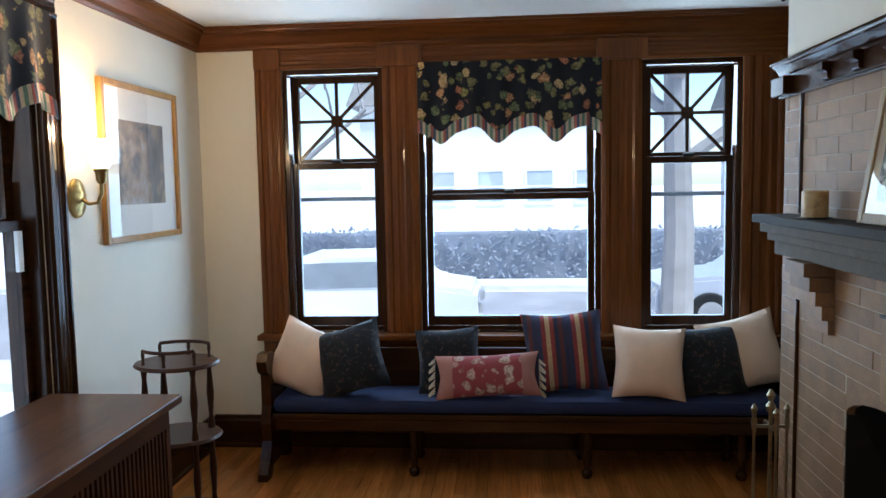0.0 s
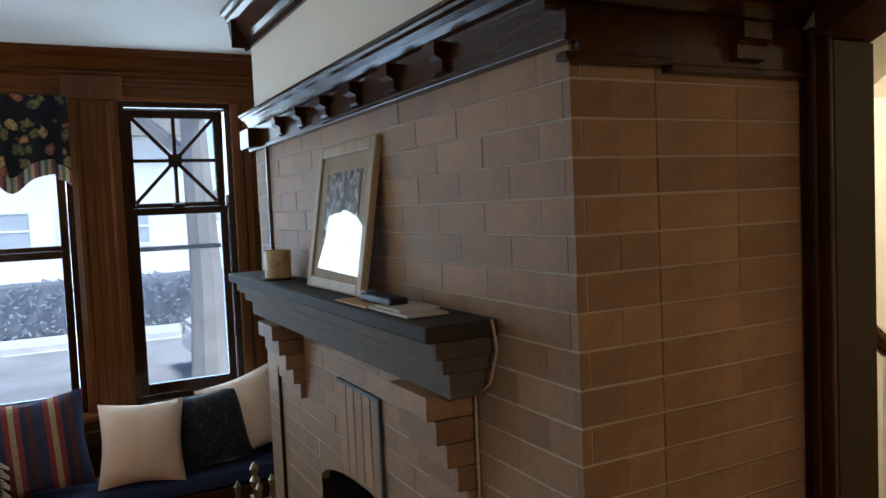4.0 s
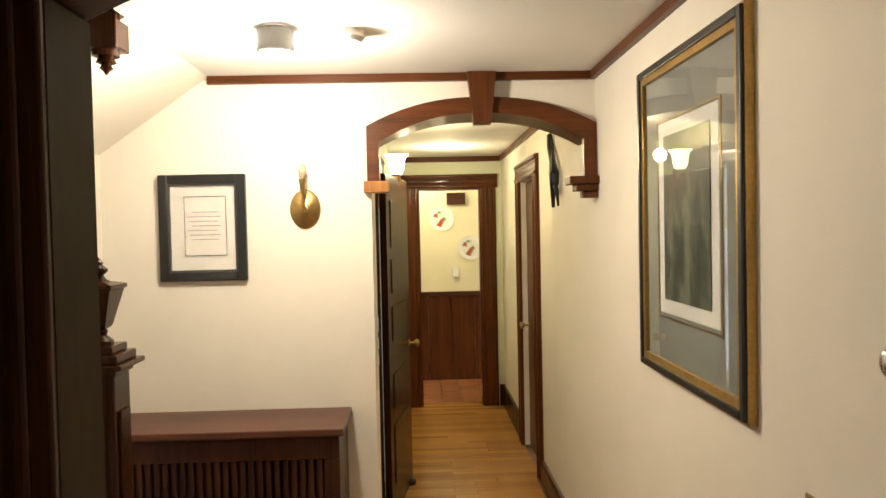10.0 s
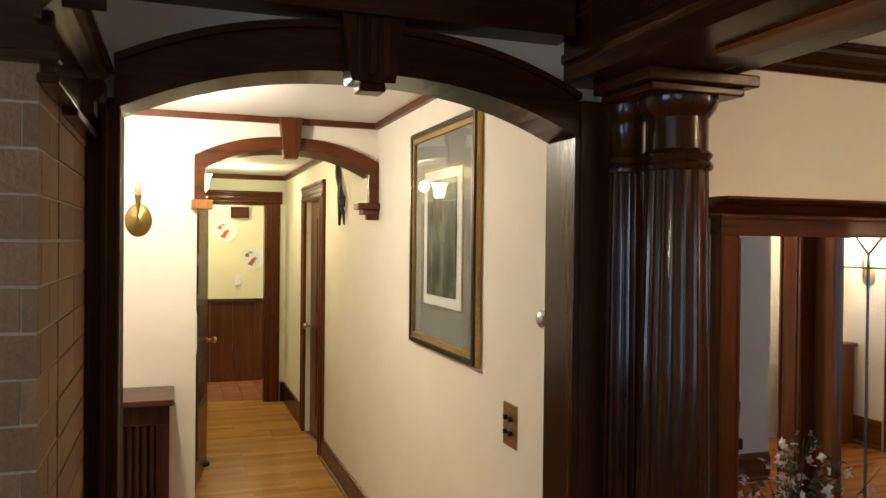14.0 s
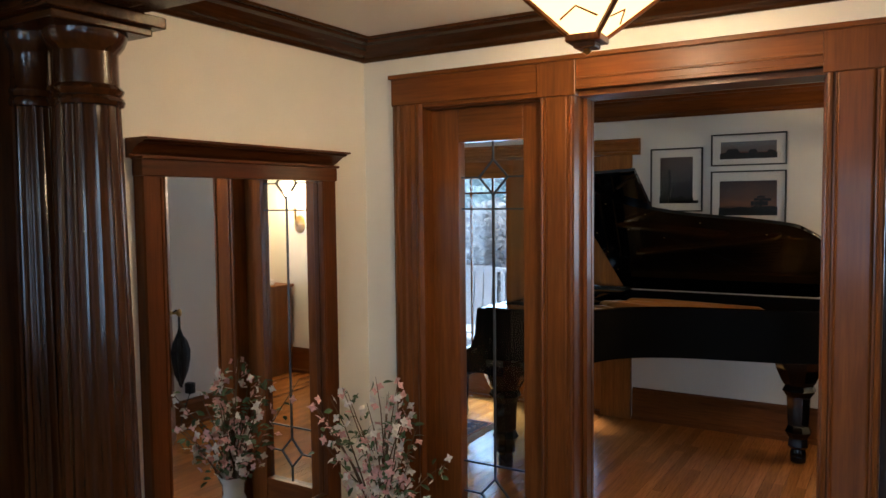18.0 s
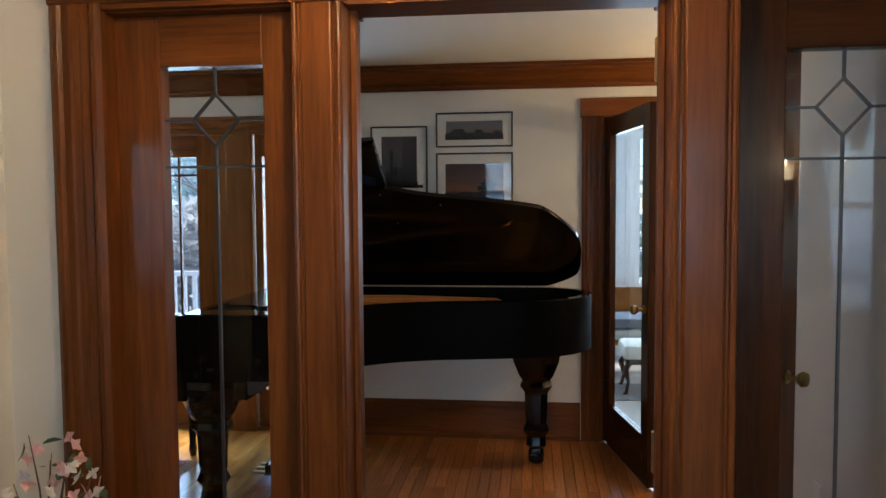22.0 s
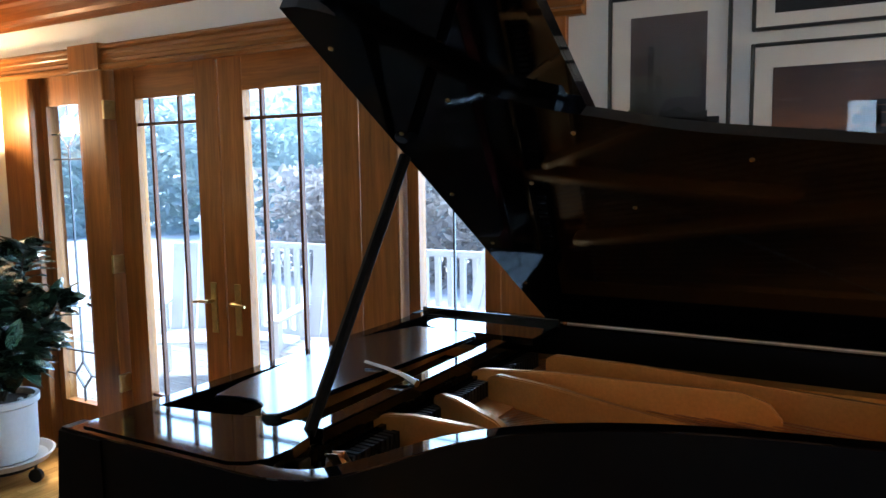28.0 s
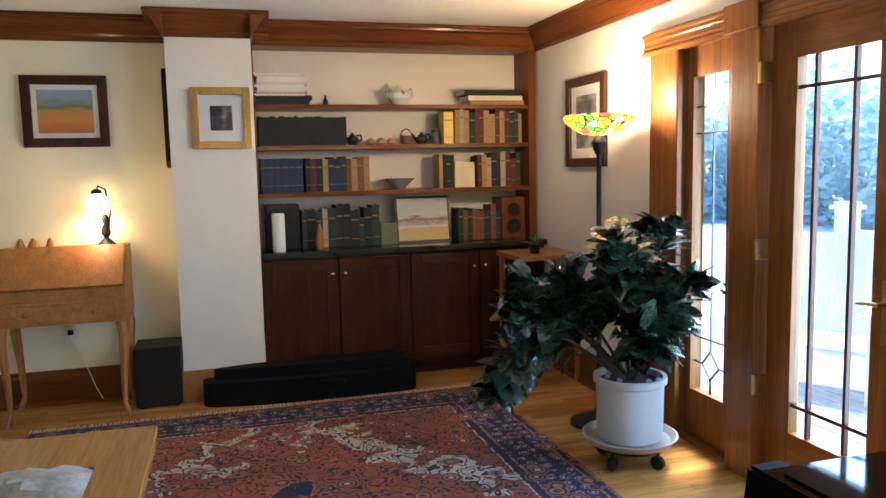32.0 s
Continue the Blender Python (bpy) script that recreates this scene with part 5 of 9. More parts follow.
part("shaft", bx(-0.06, 0.06, -0.06, 0.06, 0, nz(1.2), bevel=0.006), dz, nw)
for s in (-1, 1):
    part("panel", bx(-0.036, 0.036, s * 0.064 - 0.005, s * 0.064 + 0.005, 0.25, 1.2, bevel=0.003), dz, nw)
    part("panel", bx(s * 0.064 - 0.005, s * 0.064 + 0.005, -0.036, 0.036, 0.25, 1.2, bevel=0.003), dz, nw)
part("cap", boxes(*[(-a * K, a * K, -a * K, a * K, nz(z0), nz(z1)) for a, z0, z1 in ((0.09, 1.2, 1.225), (0.125, 1.225, 1.245), (0.1, 1.245, 1.28), (0.075, 1.28, 1.31))], bevel=0.004), dz, nw)
part("urn_foot", turned([(r * K, nz(z)) for r, z in ((0.05, 1.31), (0.05, 1.325), (0.025, 1.345), (0.03, 1.36), (0.022, 1.375))], seg=20), dz, nw, smooth=True)
part("urn", turned([(r * K, nz(z)) for r, z in ((0.035, 1.37), (0.05, 1.38), (0.1, 1.52), (0.112, 1.525), (0.112, 1.54), (0.06, 1.55))], seg=4, turn=math.pi / 4), dz, nw)
part("finial", turned([(r * K, nz(z)) for r, z in ((0.05, 1.548), (0.03, 1.56), (0.02, 1.575), (0.036, 1.59), (0.036, 1.6), (0.018, 1.615), (0.02, 1.625), (0.004, 1.645))], seg=20), dz, nw, smooth=True)
dn = thing("newel_drop", "dark turned newel drop hanging under the stair landing", "newel drop", (3.32, 1.87, 0))
part("block", bx(-0.055, 0.055, -0.055, 0.055, 2.29, 2.46, bevel=0.005), dz, dn)
part("drop", turned([(0.003, 2.215), (0.009, 2.225), (0.022, 2.235), (0.014, 2.245), (0.032, 2.253), (0.025, 2.265), (0.042, 2.272), (0.042, 2.292)], seg=20), dz, dn, smooth=True)
struct("landing_edge", boxes((1.905, 3.4, 1.8, 1.86, 2.40, 2.46)), dx)
stair = thing("staircase", "stair with dark treads and white risers rising behind the chimney", "stairs", kind="structure")
for k in range(6):
    part("tread", bx(1.905, 3.0 - k * 0.2, 1.9, 2.77, 0.18 * (k + 1) - 0.03, 0.18 * (k + 1), bevel=0.004), dy, stair)
    part("riser", bx(2.97 - k * 0.2, 2.985 - k * 0.2, 1.9, 2.77, 0.18 * k, 0.18 * (k + 1) - 0.03), white_paint, stair)
    for q in (0.05, 0.15):
        x = 3.0 - k * 0.2 - q
        part("baluster", turned([(0.016, 0.18 * (k + 1)), (0.016, 0.18 * (k + 1) + 0.12), (0.011, 0.18 * (k + 1) + 0.2), (0.017, 0.18 * (k + 1) + 0.5), (0.012, 1.04 + (3.0 - x) * 0.75)], x, 1.9, 10), white_paint, stair)
part("stringer", pr([(3.05, 0), (3.05, 0.12), (1.905, 1.155), (1.905, 0)], "y", 1.855, 1.885), dx, stair)
part("handrail", bar([(3.05, 1.87, 1.08), (2.98, 1.88, 1.07), (2.9, 1.9, 1.12), (2.1, 1.9, 1.72)], 0.03, 10), dx, stair, smooth=True)
part("handrail_end", bx(2.97, 3.04, 1.84, 1.9, 1.04, 1.12, bevel=0.01), dx, stair)

grey_mat = mk("grey_green_mat", (0.24, 0.25, 0.22), 0.8, amp=0.05)
paper = mk("ivory_paper", (0.66, 0.63, 0.57), 0.8, amp=0.04, scale=8)
picture("framed_print", "black framed print of a town street, grey mat", "y", 2.28, -1, 3.5, 4.08, 1.14, 1.96, black_frame, grey_mat, paper, 0.03, (0.1, 0.12))
tagged(part("print_scene", bx(3.68, 3.9, 2.258, 2.262, 1.4, 1.72), art("warm_street", [(0.3, (0.03, 0.03, 0.04)), (0.45, (0.25, 0.12, 0.06)), (0.6, (0.5, 0.35, 0.2)), (0.75, (0.3, 0.28, 0.3))], 12)), "small warm street scene pasted on the framed sheet", "print")
cert = picture("framed_certificate", "black framed certificate on ivory paper", "x", 4.24, -1, 1.648, 2.025, 1.5, 1.965, black_frame, paper, paper, 0.04, (0.05, 0.06), (0.008, mk("dark_fillet", (0.05, 0.05, 0.05), 0.4)))
part("ruled_border", boxes((4.2235, 4.2245, 1.735, 1.737, 1.61, 1.87), (4.2235, 4.2245, 1.915, 1.917, 1.61, 1.87), (4.2235, 4.2245, 1.737, 1.915, 1.868, 1.87), (4.2235, 4.2245, 1.737, 1.915, 1.61, 1.612)), black_plastic, cert)
for k in range(7):
    part("text_line", bx(4.2235, 4.2243, 1.77 - 0.01 * (k % 2), 1.885 + 0.01 * (k % 3), 1.68 + k * 0.02, 1.683 + k * 0.02), mk("ink_grey", (0.3, 0.29, 0.28), 0.8), cert)
sconce("brass wall sconce with an unlit amber bulb", pose(4.24, 1.392, 1.805, 0, 0, 180), "off")
big = picture("framed_lithograph", "large black and gold framed lithograph behind glass, grey mat", "y", 0.1, 1, 2.64, 3.48, 1.23, 2.22, black_frame, grey_mat, mk("pale_inner_mat", (0.75, 0.75, 0.70), 0.8), 0.024, (0.13, 0.15), (0.022, gold_frame), 0.035)
part("frame_edge", boxes((2.634, 2.64, 0.102, 0.125, 1.224, 2.226), (3.48, 3.486, 0.102, 0.125, 1.224, 2.226), (2.64, 3.48, 0.102, 0.125, 2.22, 2.226), (2.64, 3.48, 0.102, 0.125, 1.224, 1.23)), gold_frame, big, "gilt outer edge")
part("lithograph", bx(2.87, 3.25, 0.117, 0.119, 1.47, 1.98), art("dark_green_print", [(0.3, (0.012, 0.018, 0.014)), (0.5, (0.04, 0.06, 0.045)), (0.62, (0.16, 0.17, 0.12)), (0.75, (0.05, 0.06, 0.05))], 9, (1, 1, 0.5)), big)
part("mat_line", boxes((2.80, 3.32, 0.1145, 0.1165, 1.41, 1.415), (2.80, 3.32, 0.1145, 0.1165, 2.03, 2.035), (2.80, 2.805, 0.1145, 0.1165, 1.415, 2.03), (3.315, 3.32, 0.1145, 0.1165, 1.415, 2.03)), brass, big)
sw = thing("switch_plate", "brass switch plate with four dark toggles", "switch")
part("plate", bx(2.30, 2.41, 0.1, 0.106, 0.995, 1.145, bevel=0.002), brass, sw)
for dx_ in (2.335, 2.375):
    for z in (1.045, 1.095):
        part("toggle", bx(dx_ - 0.008, dx_ + 0.008, 0.106, 0.12, z - 0.008, z + 0.008, bevel=0.003), black_plastic, sw)
th = thing("round_dial", "round white wall dial on the arch jamb", "dial", (2.115, 0.1, 1.465))
part("dial", moved(turned([(0.029, 0), (0.03, 0.008), (0.023, 0.016), (0.014, 0.02)], seg=24), Matrix.Rotation(radians(-90), 4, "X")), chrome, th, smooth=True)
rh = thing("hall_radiator_cover", "low dark wood radiator cover with a slatted front", "radiator cover")
part("top", bx(3.86, 4.238, 1.21, 2.27, 0.895, 0.925, bevel=0.005), wood("red_brown_top", (0.10, 0.04, 0.024), "Y", 0.35), rh)
for nm, *b in (("top_rail", 3.885, 3.91, 1.23, 2.27, 0.8, 0.895), ("bottom_rail", 3.885, 3.91, 1.23, 2.27, 0, 0.1), ("side_panel", 3.91, 4.235, 1.23, 1.255, 0, 0.895), ("stile", 3.885, 3.91, 1.23, 1.29, 0.1, 0.8), ("back_panel", 4.2, 4.235, 1.255, 2.27, 0, 0.895)):
    part(nm, bx(*b, bevel=0.003), walnut_z, rh)
for k in range(28):
    part("slat", bx(3.89, 3.903, 1.3 + k * 0.034, 1.318 + k * 0.034, 0.1, 0.8), walnut_z, rh)
drum = thing("ceiling_spot", "grey drum ceiling spot with a lit lamp", "ceiling light", (3.45, 1.36, 0))
part("drum", lathe(bmesh.new(), [(0.05, 2.385), (0.062, 2.385), (0.062, 2.31), (0.056, 2.305), (0.052, 2.36), (0.0501, 2.385)], seg=28, caps=False), mk("grey_enamel", (0.11, 0.105, 0.095), 0.45, 0.2), drum, smooth=True)
part("lamp_face", turned([(0.05, 2.315), (0.035, 2.305), (0.01, 2.30)], seg=20), glow("lit_lamp_face", (1, 0.82, 0.6), 5), drum, smooth=True)
smk = thing("smoke_detector", "round white smoke detector on the hall ceiling", "detector", (3.5, 1.13, 0))
part("body", turned([(0.065, 2.39), (0.065, 2.365), (0.05, 2.35), (0.02, 2.348)], seg=24), white_plastic, smk, smooth=True)
point_lamp("spot_light", (3.45, 1.36, 2.25), 24, (1.0, 0.90, 0.745), 0.06)
for nm, bm, m in (("picture_rail", boxes((4.215, 4.24, 0.1, 1.8, 2.355, 2.39)), mdy), ("picture_rail", boxes((1.905, 4.24, 0.1, 0.125, 2.355, 2.39)), mdx)):
    struct(nm, bm, m)
struct("baseboard_hall", skirt("y", 0.1, 1, 1.91, 5.9, 0.16), mdx)

# second arch and back hall
B0, B1 = 0.1, 1.1
struct("second_arch_wall", arch_fill(4.241, 4.5, B0, B1 + 0.005, 2.11, 0.1, 2.45), plaster)
arch2 = thing("back_hall_arch", "stained arched casing with keystone and corbels", "arch", kind="structure")
part("arch_band", pr(arch_ring(0.16, 1.06, 2.09, 0.12, 0.07, 0.17, wout=0.055), "x", 4.20, 4.242), mdy, arch2)
part("keystone", pr([(0.57, 2.16), (0.645, 2.16), (0.67, 2.385), (0.545, 2.385)], "x", 4.17, 4.242), mdz, arch2)
part("soffit", pr(arch_ring(0.12, 1.09, 2.09, 0.12, 0.012), "x", 4.242, 4.505), mdy, arch2)
part("corbel", boxes((4.17, 4.3, 0.1, 0.23, 1.89, 1.925), (4.185, 4.28, 0.1, 0.2, 1.86, 1.89), (4.2, 4.26, 0.1, 0.17, 1.83, 1.86), bevel=0.004), mdz, arch2)
part("corbel", boxes((4.18, 4.27, 1.02, 1.13, 1.87, 1.92), bevel=0.004), blond_z, arch2)
sw2 = thing("light_switch", "pale twin light switch on the arch jamb", "switch")
part("plate", bx(4.33, 4.41, 1.092, 1.0995, 1.08, 1.3, bevel=0.002), white_plastic, sw2)
part("toggle", boxes((4.36, 4.38, 1.085, 1.093, 1.13, 1.16), (4.36, 4.38, 1.085, 1.093, 1.21, 1.24)), black_plastic, sw2)
long_ = thing("carved_wall_figure", "thin dark carved wooden figure on the hall wall", "carving")
part("body", bar([(5.30, 0.12, 2.24), (5.25, 0.125, 2.16), (5.16, 0.13, 2.07), (5.09, 0.135, 2.0), (5.09, 0.135, 1.95), (5.16, 0.13, 1.9), (5.22, 0.12, 1.82)], [0.016, 0.022, 0.018, 0.03, 0.028, 0.016, 0.01], 10), black_frame, long_, smooth=True)
part("arm", bar([(5.09, 0.14, 2.0), (5.03, 0.15, 2.05), (5.02, 0.155, 2.12)], [0.016, 0.012, 0.006], 8), black_frame, long_, smooth=True)
part("leg", bar([(5.09, 0.135, 1.95), (5.04, 0.13, 1.9), (5.06, 0.12, 1.82)], [0.016, 0.012, 0.006], 8), black_frame, long_, smooth=True)
dS = thing("door_1", "shiny stained door in a stained casing off the back hall", "door", kind="structure")
for a, b in ((5.84, 5.98), (6.75, 6.89)):
    part("casing", board("y", 0.1, 1, a, b, 0, 2.05, 0.03), mdz, dS)
part("casing_head", board("y", 0.1, 1, 5.84, 6.89, 2.05, 2.19, 0.035, False), mdx, dS)
part("leaf", bx(5.985, 6.745, 0.02, 0.06, 0.005, 2.045), mdz, dS)
part("door_panel", boxes((6.08, 6.33, 0.06, 0.068, 0.2, 0.95), (6.4, 6.65, 0.06, 0.068, 0.2, 0.95), (6.08, 6.33, 0.06, 0.068, 1.1, 1.9), (6.4, 6.65, 0.06, 0.068, 1.1, 1.9), bevel=0.003), mdz, dS)
knob(dS, 6.68, 0.06, 0.95, "y", 1)
dN = thing("door_2", "open dark panelled door with brass knobs in the back hall", "door", kind="structure")
dN.matrix_world = pose(5.22, 1.1, 0, 0, 0, -8)
part("leaf", bx(0, 0.78, -0.02, 0.02, 0.01, 2.03, bevel=0.003), dz, dN)
for z0, z1 in ((0.2, 0.55), (0.65, 0.85), (1.05, 1.25), (1.33, 1.53), (1.6, 1.88)):
    part("door_panel", boxes((0.12, 0.66, -0.026, -0.02, z0, z1), (0.12, 0.66, 0.02, 0.026, z0, z1), bevel=0.002), dx, dN)
knob(dN, 0.71, -0.02, 0.95, "y", -1)
knob(dN, 0.71, 0.02, 0.95, "y", 1)
part("door_stop", turned([(0.05, 0.0), (0.05, 0.025), (0.02, 0.04)], 0.72, 0.0, 12), black_metal, dN)
for a, b in ((5.08, 5.2), (6.0, 6.12)):
    struct("door_casing", board("y", 1.15, -1, a, b, 0, 2.05, 0.03), dz)
struct("door_casing_head", board("y", 1.15, -1, 5.08, 6.12, 2.05, 2.18, 0.03, False), dx)
s_ = sconce("brass wall lamp with a glowing tulip shade in the back hall", pose(5.7, 1.15, 1.93, 0, 0, -90), "tulip")
point_lamp("back_hall_light", (5.7, 0.9, 2.15), 9, (1.0, 0.83, 0.5))
point_lamp("back_hall_light", (7.2, 0.65, 2.2), 6, (1.0, 0.87, 0.55))
endd = thing("kitchen_doorway", "stained door casing at the end of the back hall", "doorway", kind="structure")
for a, b in ((0.16, 0.3), (0.9, 1.04)):
    part("casing", board("x", 8.12, -1, a, b, 0, 2.09, 0.03), mdz, endd)
part("casing_head", board("x", 8.12, -1, 0.14, 1.06, 2.09, 2.22, 0.035, False), mdy, endd)
part("jamb", boxes((8.12, 8.26, 0.3, 0.315, 0, 2.09), (8.12, 8.26, 0.885, 0.9, 0, 2.09), (8.12, 8.26, 0.315, 0.885, 2.075, 2.09)), mdz, endd)
struct("back_hall_rail", boxes((8.095, 8.12, 0.1, 1.15, 2.34, 2.39), (4.5, 8.12, 0.1, 0.12, 2.34, 2.39)), mdy)
struct("baseboard_back_hall", boxes((8.1, 8.12, 0.0, 0.15, 0, 0.2), (6.89, 8.12, 0.1, 0.12, 0, 0.2)), dy)
struct("wall_kitchen_side", boxes((8.26, 9.4, -0.62, -0.5, 0, 2.5), (8.26, 9.4, 1.6, 1.72, 0, 2.5)), plaster_yellow)
wains = thing("wainscot", "dark stained board wainscot with a chair rail", "wainscot", kind="structure")
for k in range(8):
    part("wainscot_board", bx(9.385, 9.4, -0.5 + k * 0.262, -0.2395 + k * 0.262, 0.0, 0.95, bevel=0.002), mdz, wains)
part("chair_rail", bx(9.36, 9.4, -0.5, 1.6, 0.95, 1.0, bevel=0.006), walnut_y, wains)
plate_m = art("fruit_plate", [(0.35, (0.7, 0.68, 0.6)), (0.5, (0.65, 0.62, 0.55)), (0.56, (0.1, 0.2, 0.06)), (0.64, (0.45, 0.04, 0.03))], 14, detail=2)
for y, z in ((0.64, 1.82), (0.32, 1.49)):
    pl = thing("wall_plate", "painted fruit plate hung on the kitchen wall", "plate", (9.4, y, z), "plates on the kitchen wall")
    part("plate", moved(turned([(0.13, 0.002), (0.137, 0.022), (0.1, 0.012), (0.01, 0.01)], seg=28), Matrix.Rotation(radians(-90), 4, "Y")), white_plastic, pl, smooth=True)
    part("painted_fruit", moved(turned([(0.095, 0.013), (0.095, 0.0145), (0.01, 0.0145)], seg=20), Matrix.Rotation(radians(-90), 4, "Y")), plate_m, pl)
cb = thing("door_chime", "small brown chime box high on the kitchen wall", "chime")
part("box", bx(9.35, 9.4, 0.37, 0.58, 1.975, 2.105, bevel=0.004), walnut_y, cb)
tm = thing("thermostat", "white wall thermostat in the kitchen", "thermostat")
part("body", bx(9.37, 9.4, 0.46, 0.53, 1.16, 1.27, bevel=0.005), white_plastic, tm)
point_lamp("kitchen_light", (8.8, 0.9, 2.3), 12, (1.0, 0.88, 0.58))
# ---- music room trim ----
MS = -4.385
struct("crown_music_south", crown("y", MS, 1, -1.65, 6.3, 2.235, 2.386, 0.11), wx)
struct("crown_music_west", crown("x", -0.73, 1, -2.9, EY, 2.235, 2.386, 0.11), wy)
struct("crown_bookcase", crown("x", 6.31, -1, MS, -2.38, 2.235, 2.386, 0.11), wy)
struct("crown_pillar", crown("x", 6.05, -1, -2.49, -1.78, 2.235, 2.386, 0.11), wy)
struct("crown_pillar_side", crown("y", -1.88, 1, 5.95, 6.3, 2.235, 2.386, 0.11), wx)
struct("crown_pillar_side", crown("y", -2.38, -1, 5.95, 6.3, 2.235, 2.386, 0.11), wx)
struct("crown_desk_wall", crown("x", 6.3, -1, -1.88, -0.2, 2.235, 2.386, 0.11), wy)
struct("crown_music_north", crown("y", -0.2, -1, 1.88, 6.3, 2.235, 2.386, 0.11), wx)
struct("soffit_bookcase", boxes((6.3, 6.55, MS, -2.38, 2.24, 2.38)), wy)
struct("baseboard_south", skirt("y", MS, 1, -1.65, -1.05, 0.24), wx)
struct("baseboard_south", skirt("y", MS, 1, 0.08, 1.55, 0.24), wx)
struct("baseboard_south", skirt("y", MS, 1, 4.78, 6.1, 0.22), wx)
struct("baseboard_west", skirt("x", -0.73, 1, -2.9, EY, 0.2), wy)
struct("baseboard_pillar", boxes((6.03, 6.05, -2.4, -1.86, 0, 0.2), (6.05, 6.3, -1.88, -1.86, 0, 0.2)), blond)
struct("baseboard_desk_wall", skirt("x", 6.3, -1, -1.86, -0.2, 0.22), wy)

# sunroom doorway and leaf
sd = thing("sunroom_doorway", "stained casing round the doorway to the sunroom", "doorway", kind="structure")
for a, b in ((-1.02, -0.9), (-0.06, 0.075)):
    part("casing", board("y", MS, 1, a, b, 0, 2.05, 0.028), wz, sd)
part("casing_head", board("y", MS, 1, -1.03, 0.085, 2.05, 2.165, 0.03, False, FLAT), wx, sd)
part("jamb", boxes((-0.9, -0.885, -4.54, MS, 0, 2.05), (-0.075, -0.06, -4.54, MS, 0, 2.05), (-0.885, -0.075, -4.54, MS, 2.035, 2.05)), dz, sd)
part("threshold", bx(-0.885, -0.075, -4.54, MS, -0.015, 0.012, bevel=0.003), wx, sd)
sl = thing("sunroom_door", "open dark wooden glazed door with brass knobs", "door", kind="structure")
sl.matrix_world = pose(-0.085, -4.36, 0, 0, 0, 100.5)
for a, b in ((0, 0.11), (0.72, 0.83)):
    part("stile", bx(a, b, -0.02, 0.02, 0.012, 2.03, bevel=0.003), dz, sl)
part("top_rail", bx(0.11, 0.72, -0.02, 0.02, 1.92, 2.03, bevel=0.003), dx, sl)
part("bottom_rail", bx(0.11, 0.72, -0.02, 0.02, 0.012, 0.27, bevel=0.003), dx, sl)
pane("door_glass", bx(0.11, 0.72, -0.003, 0.003, 0.27, 1.92), sl, clear_pane)
knob(sl, 0.775, -0.02, 0.95, "y", -1)
knob(sl, 0.775, 0.02, 0.95, "y", 1)
part("bolt", turned([(0.008, 1.9), (0.008, 1.96), (0.014, 1.965)], 0.75, 0.03, 8), brass, sl)
for z in (0.3, 1.05, 1.8):
    part("hinge", bx(-0.012, 0.012, -0.03, 0.03, z, z + 0.1, bevel=0.003), black_metal, sl)
sconce("brass wall sconce with a glowing shade in the recess", pose(-1.65, -3.18, 1.45), "tulip")
point_lamp("sconce_light", (-1.5, -3.18, 1.74), 9, WARM)
s_ = sconce("brass wall sconce with an amber bulb by the sunroom door", pose(-1.2, MS, 1.45, 0, 0, 90), "off")
point_lamp("sconce_light", (-1.2, MS + 0.16, 1.74), 9, WARM)
sw3 = thing("light_switch", "white twin light switch by the sunroom door", "switch")
part("plate", bx(-1.19, -1.08, MS, MS + 0.006, 1.11, 1.23, bevel=0.002), white_plastic, sw3)
part("toggle", boxes((-1.16, -1.15, MS + 0.006, MS + 0.014, 1.16, 1.18), (-1.12, -1.11, MS + 0.006, MS + 0.014, 1.16, 1.18)), white_plastic, sw3)
sb = thing("sideboard", "small brown wooden cabinet against the wall", "cabinet")
part("body", bx(-1.63, -1.3, -4.35, -3.95, 0.06, 0.84, bevel=0.005), pz, sb)
part("top", bx(-1.645, -1.28, -4.37, -3.93, 0.84, 0.87, bevel=0.005), px_, sb)
part("cabinet_door", boxes((-1.6, -1.47, -3.948, -3.935, 0.12, 0.8), (-1.46, -1.33, -3.948, -3.935, 0.12, 0.8), bevel=0.003), pz, sb)
part("foot", boxes((-1.62, -1.57, -4.34, -3.96, 0, 0.06), (-1.36, -1.31, -4.34, -3.96, 0, 0.06)), pz, sb)
ph = thing("telephone", "small white telephone on the cabinet", "telephone", (-1.46, -4.12, 0.87))
part("base", bx(-0.09, 0.09, -0.08, 0.08, 0, 0.05, bevel=0.012), white_plastic, ph)
part("handset", bx(-0.09, 0.09, -0.03, 0.02, 0.05, 0.085, bevel=0.014), white_plastic, ph)

# pictures on the south wall
def photo(name, label, x0, x1, z0, z1, mw, art_m, extras=()):
    p = picture(name, label, "y", MS, 1, x0, x1, z0, z1, black_frame, matboard, art_m, 0.01, mw, None, 0.026)
    for bm in extras:
        part("silhouette", bm, black_plastic, p)
    return p


